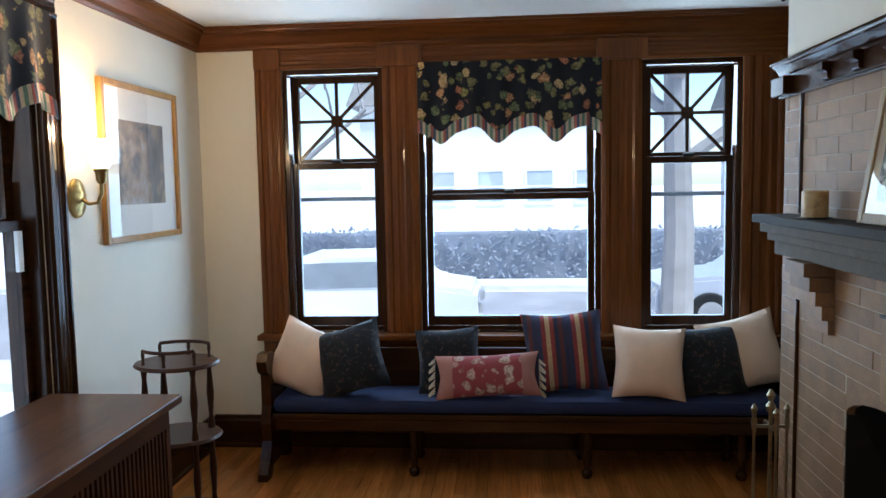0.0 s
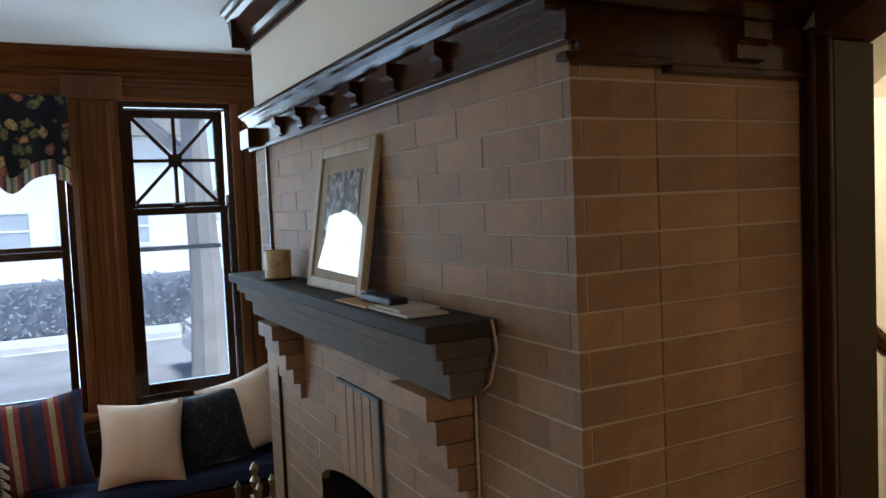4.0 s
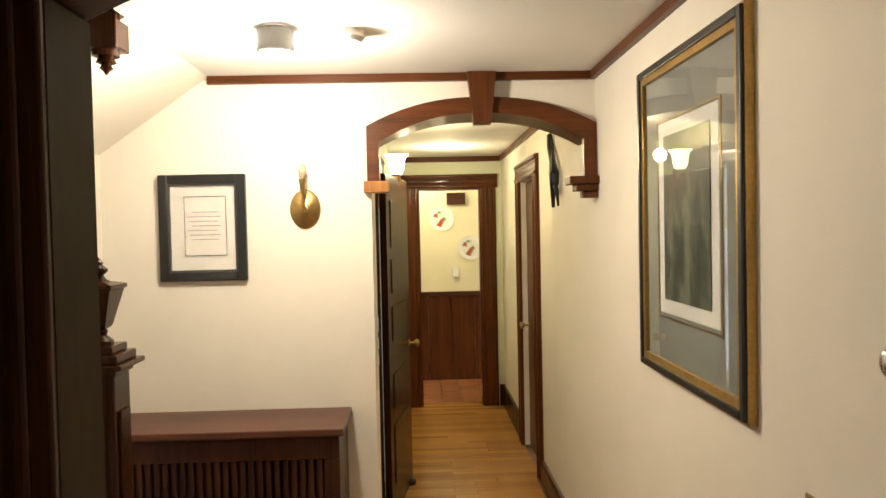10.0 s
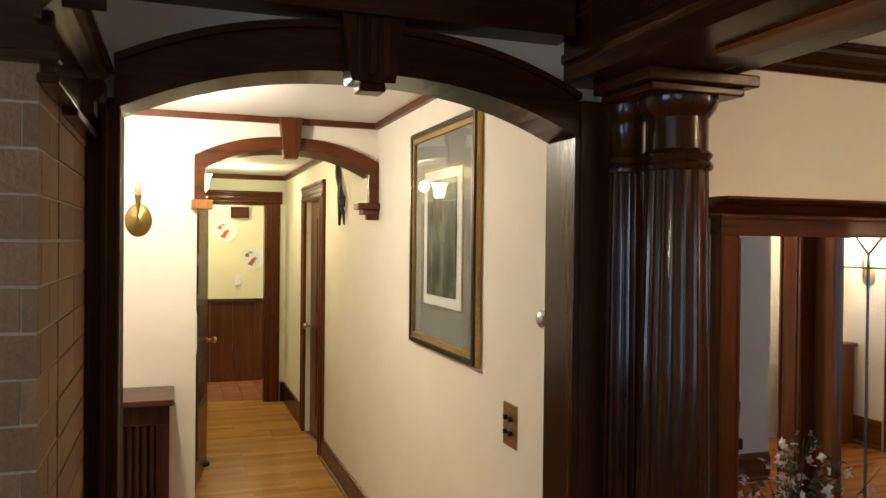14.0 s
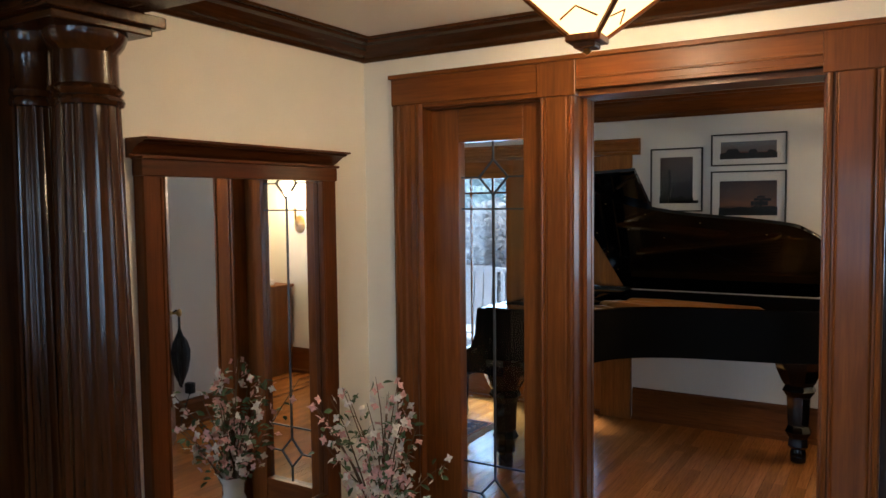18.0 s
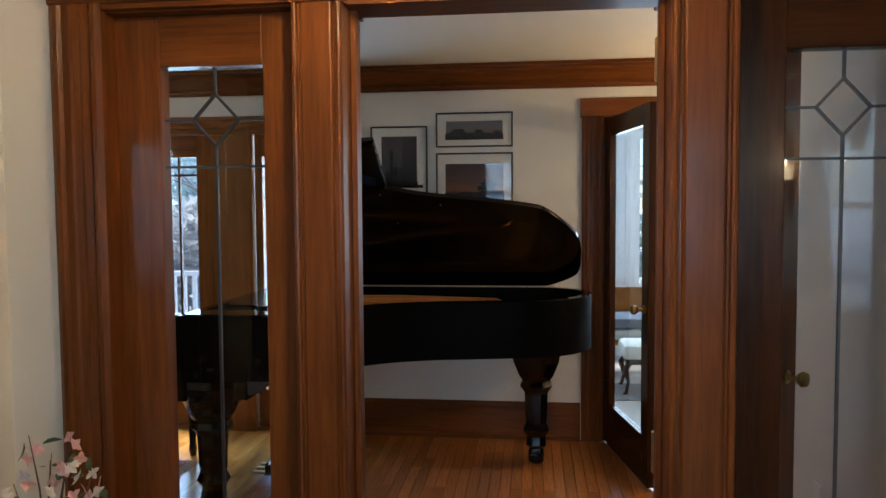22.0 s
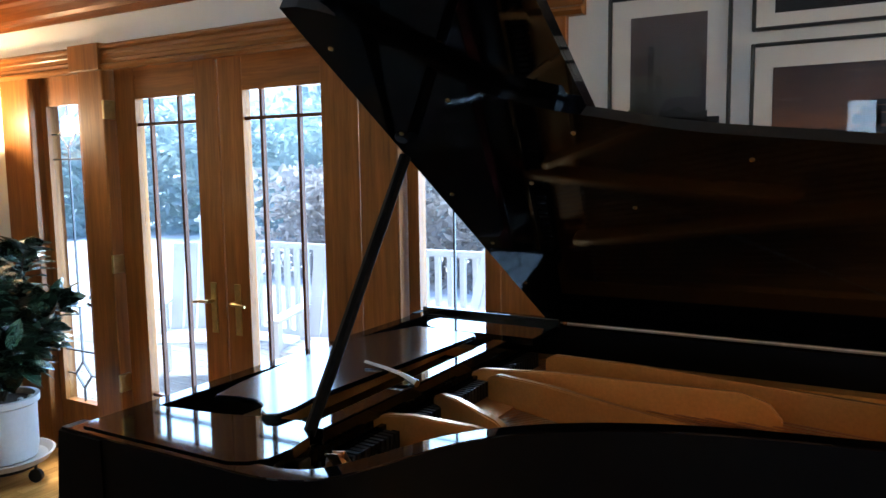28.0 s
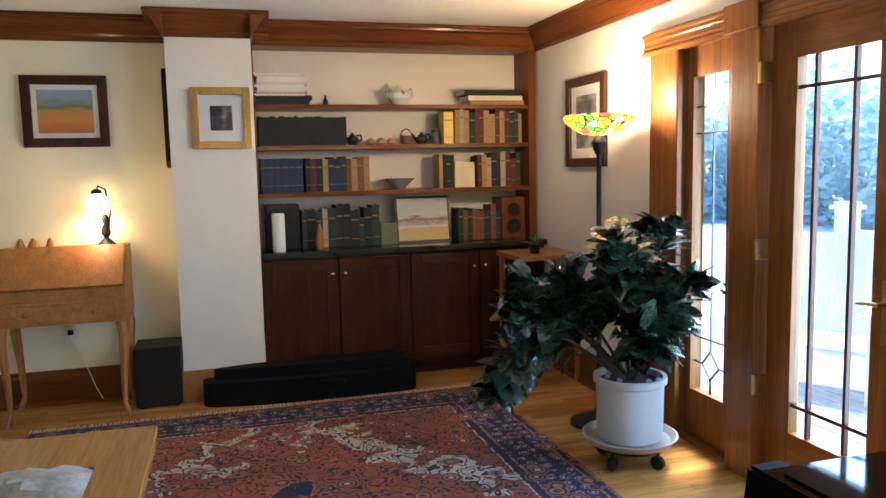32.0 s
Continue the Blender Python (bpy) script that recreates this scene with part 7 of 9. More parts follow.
# ---- rug ----
def rug_mat(name, x0, x1, y0, y1):
    m, nt, p = tree(name)
    tc, sp = nt.nodes.new("ShaderNodeTexCoord"), nt.nodes.new("ShaderNodeSeparateXYZ")
    nt.links.new(tc.outputs["Object"], sp.inputs[0])

    def math_(op, a, b=None, c=None):
        n = nt.nodes.new("ShaderNodeMath")
        n.operation = op
        for i, v in enumerate((a, b, c)):
            if v is None:
                continue
            if isinstance(v, (int, float)):
                n.inputs[i].default_value = v
            else:
                nt.links.new(v, n.inputs[i])
        return n.outputs[0]
    cx, cy = (x0 + x1) / 2, (y0 + y1) / 2
    ax, ay = math_("ABSOLUTE", math_("SUBTRACT", sp.outputs[0], cx)), math_("ABSOLUTE", math_("SUBTRACT", sp.outputs[1], cy))
    ex, ey = math_("SUBTRACT", (x1 - x0) / 2, ax), math_("SUBTRACT", (y1 - y0) / 2, ay)
    edge = math_("MINIMUM", ex, ey)
    wob = noise_node(nt, 14, 3)
    e2 = math_("ADD", edge, math_("MULTIPLY_ADD", wob.outputs[0], 0.02, -0.01))
    vo = nt.nodes.new("ShaderNodeTexVoronoi")
    vo.inputs["Scale"].default_value = 6.5
    nt.links.new(tc.outputs["Object"], vo.inputs["Vector"])
    vs = nt.nodes.new("ShaderNodeTexVoronoi")
    vs.inputs["Scale"].default_value = 34
    nt.links.new(tc.outputs["Object"], vs.inputs["Vector"])
    navy, red, ivory_, tan_ = (0.014, 0.018, 0.055), (0.29, 0.078, 0.04), (0.5, 0.44, 0.36), (0.36, 0.15, 0.08)
    mot = ramp_node(nt, vo.outputs["Distance"], [(0.0, ivory_), (0.1, (0.12, 0.025, 0.02)), (0.17, tan_), (0.24, navy), (0.30, (0.30, 0.1, 0.06)), (0.36, (1, 1, 1))])
    mot.color_ramp.interpolation = "CONSTANT"
    fine = ramp_node(nt, vs.outputs["Distance"], [(0.0, ivory_), (0.12, (0.3, 0.1, 0.06)), (0.2, (1, 1, 1)), (1.0, (1, 1, 1))])
    fine.color_ramp.interpolation = "CONSTANT"
    med = math_("ADD", math_("MULTIPLY", ax, 0.75), math_("MULTIPLY", ay, 1.0))
    sw_ = noise_node(nt, 5.5, 3)
    mw = math_("ADD", med, math_("MULTIPLY_ADD", sw_.outputs[0], 1.3, -0.65))
    fld = ramp_node(nt, math_("DIVIDE", mw, 2.4), [(0.0, ivory_), (0.04, navy), (0.12, tan_), (0.14, red), (0.36, (0.27, 0.075, 0.045)), (0.40, ivory_), (0.49, (0.26, 0.07, 0.04)), (0.66, (0.24, 0.07, 0.04))])
    fld.color_ramp.interpolation = "CONSTANT"
    bor = ramp_node(nt, math_("DIVIDE", e2, 0.5), [(0.0, (0.3, 0.1, 0.06)), (0.04, navy), (0.09, tan_), (0.12, (0.014, 0.018, 0.05)), (0.55, tan_), (0.58, navy), (0.66, ivory_), (0.68, red)])
    bor.color_ramp.interpolation = "CONSTANT"
    inside = math_("GREATER_THAN", e2, 0.34)
    base = mix_node(nt, "MIX", inside, bor.outputs[0], fld.outputs[0])
    base = mix_node(nt, "MULTIPLY", 0.6, base, fine.outputs[0])
    vb = nt.nodes.new("ShaderNodeTexVoronoi")
    vb.inputs["Scale"].default_value, vb.inputs["Randomness"].default_value = 15, 0.55
    nt.links.new(tc.outputs["Object"], vb.inputs["Vector"])
    bc = ramp_node(nt, vb.outputs["Distance"], [(0.0, (0.3, 0.06, 0.03)), (0.12, ivory_), (0.2, navy), (0.3, (0.2, 0.24, 0.32)), (0.37, (0.3, 0.09, 0.05)), (0.42, navy)])
    bc.color_ramp.interpolation = "CONSTANT"
    bm_ = math_("MULTIPLY", math_("GREATER_THAN", e2, 0.065), math_("LESS_THAN", e2, 0.27))
    base = mix_node(nt, "MIX", bm_, base, bc.outputs[0])
    arab = noise_node(nt, 7.0, 2)
    al = ramp_node(nt, arab.outputs[0], [(0.0, (0, 0, 0)), (0.39, (1, 1, 1)), (0.416, (0, 0, 0)), (0.485, (1, 1, 1)), (0.515, (0, 0, 0)), (0.57, (1, 1, 1)), (0.6, (0, 0, 0))])
    al.color_ramp.interpolation = "CONSTANT"
    base = mix_node(nt, "MIX", al.outputs[0], base, (0.035, 0.02, 0.03))
    isw = ramp_node(nt, vo.outputs["Distance"], [(0.0, (0.8, 0.8, 0.8)), (0.33, (0.8, 0.8, 0.8)), (0.36, (0, 0, 0))])
    isw.color_ramp.interpolation = "CONSTANT"
    base = mix_node(nt, "MIX", isw.outputs[0], base, mot.outputs[0])
    wear = noise_node(nt, 2.2, 3)
    wc = ramp_node(nt, wear.outputs[0], [(0.3, (0.7,) * 3), (0.7, (1.15,) * 3)])
    pile = noise_node(nt, 320, 2)
    pc = ramp_node(nt, pile.outputs[0], [(0.3, (0.7,) * 3), (0.7, (1.1,) * 3)])
    base = mix_node(nt, "MULTIPLY", 1.0, mix_node(nt, "MULTIPLY", 1.0, base, wc.outputs[0]), pc.outputs[0])
    nt.links.new(base, p.inputs["Base Color"])
    p.inputs["Roughness"].default_value = 0.95
    weave(nt, p, 300, 0.6)
    return m


rug = thing("persian_rug", "worn red and navy oriental rug with ivory corners and fringe", "rug")
RX0, RX1, RY0, RY1 = 2.4, 5.72, -3.735, -1.06
part("rug_field", bx(RX0, RX1, RY0, RY1, 0.0, 0.011, bevel=0.004), rug_mat("oriental_rug", RX0, RX1, RY0, RY1), rug)
rng = random.Random(3)
for xe, s in ((RX1, 1), (RX0, -1)):
    bm = bmesh.new()
    for k in range(150):
        y = RY0 + (RY1 - RY0) * (k + 0.5) / 150
        tube(bm, [(xe - s * 0.01, y, 0.006), (xe + s * 0.03, y + rng.uniform(-0.006, 0.006), 0.005), (xe + s * rng.uniform(0.05, 0.075), y + rng.uniform(-0.012, 0.012), 0.004)], 0.004, 4)
    part("fringe", bm, fr_, rug, "pale knotted fringe")

# ---- polished table over the rug ----
tb = thing("dining_table", "polished golden wooden table standing on the rug's end", "table")
honey = wood("polished_honey_wood", (0.42, 0.19, 0.05), "X", 0.16, 0.7, 0.18)
honey_z = wood("polished_honey_leg", (0.38, 0.17, 0.045), "Z", 0.25, 0.4, 0.2)
top = bx(2.02, 3.34, -1.953, -1.02, 0.715, 0.742)
bmesh.ops.bevel(top, geom=[e for e in top.edges], offset=0.006, segments=3, affect="EDGES")
part("tabletop", top, honey, tb)
part("apron", bx(2.1, 3.26, -1.89, -1.87, 0.63, 0.714), honey, tb)
part("apron", bx(2.1, 3.26, -1.1, -1.08, 0.63, 0.714), honey, tb)
part("apron", bx(2.1, 2.12, -1.87, -1.1, 0.63, 0.714), honey, tb)
part("apron", bx(3.24, 3.26, -1.87, -1.1, 0.63, 0.714), honey, tb)
for x in (2.15, 3.21):
    for y in (-1.84, -1.13):
        z0 = 0.011 if x > RX0 else 0.0
        part("leg", turned([(0.02, z0), (0.024, 0.03), (0.03, 0.4), (0.036, 0.6), (0.036, 0.714)], x, y, 4, math.pi / 4), honey_z, tb)
bm = bmesh.new()
cl_ = [[bm.verts.new((2.87 + 0.19 * u / 8, -1.83 + 0.24 * v / 8, 0.744 + 0.05 * math.sin(math.pi * u / 8) ** 0.5 * math.sin(math.pi * v / 8) ** 0.5 * (0.7 + 0.6 * noise.noise(Vector((u * 0.6, v * 0.6, 3.0)))))) for v in range(9)] for u in range(9)]
for u in range(8):
    for v in range(8):
        bm.faces.new((cl_[u][v], cl_[u + 1][v], cl_[u + 1][v + 1], cl_[u][v + 1]))
bm.faces.new([cl_[u][0] for u in range(9)] + [cl_[8][v] for v in range(1, 9)] + [cl_[u][8] for u in range(7, -1, -1)] + [cl_[0][v] for v in range(7, 0, -1)])
bmesh.ops.recalc_face_normals(bm, faces=bm.faces[:])
tagged(part("folded_cloth", bm, mk("pale_grey_cloth", (0.42, 0.4, 0.36), 0.6, amp=0.3, scale=18, bump=0.3), smooth=True), "crumpled pale grey cloth lying on the polished table", "cloth")

# ---- plant on its stand ----
stoneware = mk("white_stoneware", (0.55, 0.56, 0.55), 0.45, amp=0.05, scale=6, bump=0.1)
pot = thing("plant_pot", "white stoneware pot and saucer on a wheeled iron stand", "plant pot", (4.29, -3.975, 0))
part("pot", turned([(0.12, 0.125), (0.145, 0.13), (0.155, 0.18), (0.158, 0.39), (0.172, 0.4), (0.172, 0.43), (0.152, 0.43), (0.147, 0.39)], seg=36), stoneware, pot, smooth=True)
part("saucer", turned([(0.14, 0.105), (0.2, 0.112), (0.225, 0.145), (0.215, 0.148), (0.19, 0.122), (0.1, 0.12)], seg=36), mk("terracotta_grey", (0.4, 0.36, 0.32), 0.6, amp=0.08), pot, smooth=True)
part("stand", bar([(0.15 * math.cos(a), 0.15 * math.sin(a), 0.09) for a in [k * math.pi / 10 for k in range(20)]], 0.009, 8, True), black_metal, pot)
for k in range(4):
    a = k * math.pi / 2 + 0.5
    part("caster", moved(turned([(0.03, -0.014), (0.034, -0.01), (0.034, 0.01), (0.03, 0.014)], seg=14), Matrix.Translation((0.15 * math.cos(a), 0.15 * math.sin(a), 0.034)) @ Matrix.Rotation(a, 4, "Z") @ Matrix.Rotation(radians(90), 4, "X")), black_plastic, pot, smooth=True)
    part("stand_leg", bar([(0.15 * math.cos(a), 0.15 * math.sin(a), 0.05), (0.15 * math.cos(a), 0.15 * math.sin(a), 0.1)], 0.008, 6), black_metal, pot)
part("soil", turned([(0.15, 0.4), (0.01, 0.41)], seg=24), mk("dark_soil", (0.035, 0.025, 0.018), 0.95, amp=0.4, fine=90, bump=0.8), pot)
for k in range(9):
    part("pebble", moved(turned([(0.004, -0.01), (0.014, -0.004), (0.014, 0.004), (0.004, 0.01)], seg=8), Matrix.Translation((0.11 * math.cos(k * 1.9), 0.1 * math.sin(k * 2.3), 0.418))), stoneware, pot, smooth=True)
plant = thing("rubber_plant", "large leaning rubber plant with glossy dark green leaves", "plant", (4.29, -3.975, 0))
gleaf = mk("glossy_dark_leaf", (0.028, 0.062, 0.036), 0.27, amp=0.25, scale=9, fine=60, bump=0.1, coat=1.0, spec=0.8, rnd=0.5)
bark = mk("grey_brown_bark", (0.06, 0.045, 0.03), 0.8, amp=0.25, scale=20, bump=0.4)
rng = random.Random(21)
leaf_meshes, more_v, more_f = [], [], []
for k in range(4):
    bm = bmesh.new()
    leaf_quad(bm, Vector((0, 0, 0)), Vector((1, 0, 0.05 * k)), Vector((0, 0, 1)), 1.0, 0.58 + 0.05 * k, 0.16, 7)
    me = bpy.data.meshes.new("leaf")
    bm.to_mesh(me)
    bm.free()
    me.materials.append(gleaf)
    leaf_meshes.append(me)
stems_ = [((0, -0.02, 0.4), (0.02, -0.1, 0.75), (0, -0.15, 1.0), (0, -0.17, 1.12)), ((0, 0, 0.4), (0.03, 0.03, 0.78), (0.05, 0.04, 0.95), (0.06, 0.05, 1.1)),
          ((0, 0.02, 0.4), (0.1, 0.25, 0.68), (0.15, 0.4, 0.78), (0.2, 0.5, 0.82)), ((0, 0.03, 0.4), (0.1, 0.28, 0.7), (0.15, 0.44, 0.76), (0.16, 0.54, 0.72)),
          ((0, 0.03, 0.4), (0.1, 0.32, 0.62), (0.2, 0.5, 0.54), (0.24, 0.6, 0.33)), ((0, 0, 0.4), (0.18, 0.26, 0.58), (0.28, 0.42, 0.52), (0.34, 0.5, 0.36)),
          ((-0.02, 0, 0.4), (-0.05, -0.1, 0.6), (-0.05, -0.22, 0.75), (-0.03, -0.3, 0.85)), ((0, 0, 0.4), (0, -0.1, 0.6), (0.1, -0.22, 0.66), (0.12, -0.28, 0.62)),
          ((0, 0, 0.4), (0, 0.05, 0.72), (-0.08, 0.08, 0.92), (-0.1, 0.1, 1.02)), ((0, 0, 0.4), (0.2, 0.15, 0.62), (0.35, 0.3, 0.7), (0.4, 0.4, 0.7)), ((0, 0, 0.4), (0.05, 0.15, 0.66), (0.1, 0.25, 0.82), (0.14, 0.3, 0.9)), ((0, 0, 0.4), (-0.06, -0.02, 0.6), (-0.14, 0.0, 0.66), (-0.18, 0.02, 0.6))]
for si, ctrl in enumerate(stems_):
    pts = [Vector(p) for p in spline([tuple(c) for c in ctrl], 6)]
    part("stem", bar(pts, [0.009 * (1 - 0.6 * i / len(pts)) for i in range(len(pts))], 7), bark, plant, smooth=True)
    for j in range(96):
        t = rng.uniform(0.26, 1.0)
        i = min(len(pts) - 2, int(t * (len(pts) - 1)))
        c = pts[i].lerp(pts[i + 1], rng.random())
        tan_v = (pts[i + 1] - pts[i]).normalized()
        az = rng.uniform(0, 2 * math.pi)
        out_v = (tan_v.orthogonal().normalized())
        out_v = Matrix.Rotation(az, 3, tan_v) @ out_v
        d = (out_v + tan_v * rng.uniform(0.1, 0.7) + Vector((0, 0, rng.uniform(-0.25, 0.35)))).normalized()
        L = rng.uniform(0.085, 0.16)
        src = leaf_meshes[rng.randrange(4)]
        up = Vector((rng.gauss(0, 0.3), rng.gauss(0, 0.3), 1))
        s_v = up.cross(d).normalized()
        n_v = d.cross(s_v)
        lm = Matrix.Translation(c + d * 0.02) @ Matrix(((d.x, s_v.x, n_v.x, 0), (d.y, s_v.y, n_v.y, 0), (d.z, s_v.z, n_v.z, 0), (0, 0, 0, 1))) @ Matrix.Diagonal((L, L, L, 1))
        if j < 32:
            ob = new("leaf", src)
            ob.parent = plant
            ob.matrix_local = lm
        else:
            n0 = len(more_v)
            more_v.extend([lm @ v.co for v in src.vertices])
            more_f.extend([[n0 + q for q in pl_.vertices] for pl_ in src.polygons])
me = bpy.data.meshes.new("foliage")
me.from_pydata(more_v, [], more_f)
me.materials.append(gleaf)
ob = new("foliage", me)
ob.parent = plant
tagged(ob, kind="stuff")

# ---- floor lamp ----
fl = thing("floor_lamp", "tall dark floor lamp with a glowing stained-glass bowl", "floor lamp", (4.83, -4.1, 0))
part("base", turned([(0.15, 0), (0.155, 0.015), (0.1, 0.035), (0.03, 0.06), (0.016, 0.1)], seg=32), black_metal, fl, smooth=True)
part("pole", turned([(0.014, 0.06), (0.014, 1.0), (0.018, 1.01), (0.014, 1.02), (0.014, 1.47), (0.03, 1.5), (0.04, 1.54), (0.02, 1.58)], seg=16), black_metal, fl, smooth=True)


def tiffany(name):
    m, nt, p = tree(name)
    tc = nt.nodes.new("ShaderNodeTexCoord")
    vo, ve = nt.nodes.new("ShaderNodeTexVoronoi"), nt.nodes.new("ShaderNodeTexVoronoi")
    ve.feature = "DISTANCE_TO_EDGE"
    for v in (vo, ve):
        v.inputs["Scale"].default_value = 24
        nt.links.new(tc.outputs["Object"], v.inputs["Vector"])
    sep = nt.nodes.new("ShaderNodeSeparateColor")
    nt.links.new(vo.outputs["Color"], sep.inputs[0])
    cr = ramp_node(nt, sep.outputs[0], [(0.0, (0.9, 0.30, 0.015)), (0.35, (0.95, 0.42, 0.03)), (0.6, (0.95, 0.6, 0.2)), (0.72, (0.12, 0.3, 0.04)), (0.84, (0.6, 0.08, 0.05)), (0.94, (0.85, 0.78, 0.65))])
    cr.color_ramp.interpolation = "CONSTANT"
    ln = ramp_node(nt, ve.outputs["Distance"], [(0.0, (0.02, 0.02, 0.02)), (0.05, (0.02, 0.02, 0.02)), (0.08, (1, 1, 1))])
    col = mix_node(nt, "MULTIPLY", 1.0, cr.outputs[0], ln.outputs[0])
    for k in ("Base Color", "Emission Color"):
        nt.links.new(col, p.inputs[k])
    p.inputs["Emission Strength"].default_value = 1.0
    p.inputs["Roughness"].default_value = 0.3
    return m


part("shade", lathe(bmesh.new(), [(0.03, 1.578), (0.08, 1.583), (0.13, 1.607), (0.165, 1.637), (0.188, 1.662), (0.19, 1.674), (0.178, 1.684)], seg=36, caps=False), tiffany("stained_glass_bowl"), fl, "glowing stained-glass bowl shade", smooth=True)
point_lamp("torchiere_light", (4.83, -4.1, 1.77), 12, WARM, 0.06)
picture("framed_photograph", "dark framed black and white photograph of buildings", "y", MS, 1, 5.25, 5.77, 1.41, 1.97, walnut_z, matboard, art("grey_photo", [(0.3, (0.02, 0.02, 0.02)), (0.5, (0.15, 0.15, 0.15)), (0.7, (0.45, 0.45, 0.43))], 7), 0.055, (0.07, 0.06))

# ---- bookcase ----
SH0, SH1 = -4.31, -2.40
shelf = thing("bookcase", "built-in stained bookcase with three shelves in a wall niche", "bookcase", kind="")
for z in (1.25, 1.56, 1.83):
    part("shelf", bx(6.29, 6.545, SH0, SH1, z, z + 0.03, bevel=0.003), wy, shelf)
part("side_panel", bx(6.28, 6.545, -4.365, SH0, 0.9, 2.24), wz, shelf)
part("side_panel", bx(6.28, 6.3, SH1, -2.383, 0.9, 2.24), wz, shelf)
base = thing("base_cabinet", "dark stained low cabinet with four panelled doors", "cabinet")
part("body", bx(6.16, 6.545, -4.37, -2.385, 0.08, 0.86), walnut_z, base)
part("plinth", bx(6.2, 6.545, -4.37, -2.385, 0.0, 0.08), walnut_y, base)
for k in range(4):
    y0 = -4.36 + k * 0.493
    d = part("cabinet_door", bx(6.15, 6.16, y0 + 0.075, y0 + 0.415, 0.19, 0.77), walnut_z, base)
    for ya in (y0 + 0.005, y0 + 0.415):
        part("stile", bx(6.14, 6.16, ya, ya + 0.07, 0.11, 0.84, bevel=0.002), walnut_z, d)
    for za, zb in ((0.77, 0.84), (0.11, 0.19)):
        part("rail", bx(6.14, 6.16, y0 + 0.075, y0 + 0.415, za, zb, bevel=0.002), walnut_y, d)
    ky = y0 + (0.45 if k % 2 == 0 else 0.04)
    part("door_knob", moved(turned([(0.006, 0), (0.006, 0.012), (0.012, 0.016), (0.012, 0.024), (0.004, 0.028)], seg=12), Matrix.Translation((6.14, ky, 0.74)) @ Matrix.Rotation(radians(-90), 4, "Y")), chrome, d)
ctop = thing("stone_counter", "dark green stone counter over the low cabinet", "counter")
part("slab", bx(6.11, 6.548, -4.375, -2.383, 0.862, 0.898, bevel=0.004), mk("dark_green_stone", (0.02, 0.03, 0.028), 0.15, amp=0.4, scale=12, fine=90, bump=0.02), ctop)

BOOKC = [(0.085, 0.018, 0.015), (0.016, 0.03, 0.07), (0.016, 0.036, 0.026), (0.32, 0.19, 0.08), (0.012, 0.012, 0.012), (0.16, 0.06, 0.02), (0.34, 0.28, 0.20), (0.07, 0.07, 0.065)]
book_ms = [mk("book_cloth", c, 0.8, amp=0.12, scale=30, fine=200, bump=0.15) for c in BOOKC]
yellow_m, gilt, page_m = mk("yellow_book", (0.6, 0.42, 0.05), 0.5), mk("gilt_line", (0.22, 0.15, 0.07), 0.6, 0.3), mk("book_pages", (0.6, 0.55, 0.44), 0.8)
rng = random.Random(12)


def book(y, z, th_, h, d, m, lab, x=6.31, lean=0.0):
    b = thing("book", lab, "book", (x, y, z), "books in the bookcase")
    b.rotation_euler = (radians(lean), 0, 0)
    part("cover", boxes((0, d, 0, th_, 0, 0.003), (0, d, 0, 0.003, 0.003, h), (0, d, th_ - 0.003, th_, 0.003, h), (0, 0.004, 0.003, th_ - 0.003, 0.003, h)), m, b)
    part("pages", bx(0.004, d - 0.005, 0.003, th_ - 0.003, 0.003, h - 0.005), page_m, b)
    if th_ > 0.028:
        for za, zb in ((0.72, 0.76), (0.2, 0.22)):
            part("spine_band", bx(-0.001, 0, 0.004, th_ - 0.004, h * za, h * zb), gilt, b)
    return b


def row(y0, y1, z, hmin, hmax, cols, tmin=0.025, tmax=0.05, lab="clothbound book standing on a shelf"):
    y = y1
    while y - tmin > y0:
        th_ = min(rng.uniform(tmin, tmax), y - y0)
        h = rng.uniform(hmin, hmax)
        y -= th_ + 0.001
        book(y, z, th_, h, rng.uniform(0.15, 0.2), book_ms[rng.choice(cols)], lab, lean=0)


def yc(c):
    return -2.40 - (c - 5) * 0.00248


row(yc(760), yc(555), 1.59, 0.2, 0.25, [0, 5, 3, 4, 2, 0, 3, 6], 0.022, 0.045)
book(yc(550), 1.59, 0.07, 0.22, 0.17, yellow_m, "thick yellow book standing on a shelf")
row(yc(245), yc(12), 1.59, 0.185, 0.195, [4], 0.014, 0.018, "black disc case standing in a long row")
row(yc(125), yc(12), 1.28, 0.22, 0.23, [1], 0.04, 0.05, "navy blue set volume standing on a shelf")
row(yc(305), yc(130), 1.28, 0.215, 0.235, [4, 2, 5, 1, 4, 0, 3], 0.028, 0.05)
row(yc(550), yc(505), 1.28, 0.22, 0.24, [4, 3, 1], 0.022, 0.04)
row(yc(760), yc(620), 1.28, 0.19, 0.25, [0, 2, 4, 6, 3, 7], 0.025, 0.045)
row(yc(330), yc(115), 0.9, 0.18, 0.29, [4, 0, 2, 4, 6, 2, 4], 0.028, 0.06)
row(yc(690), yc(560), 0.9, 0.2, 0.25, [2, 1, 2, 2, 5], 0.03, 0.06, "dark green book standing on the counter")


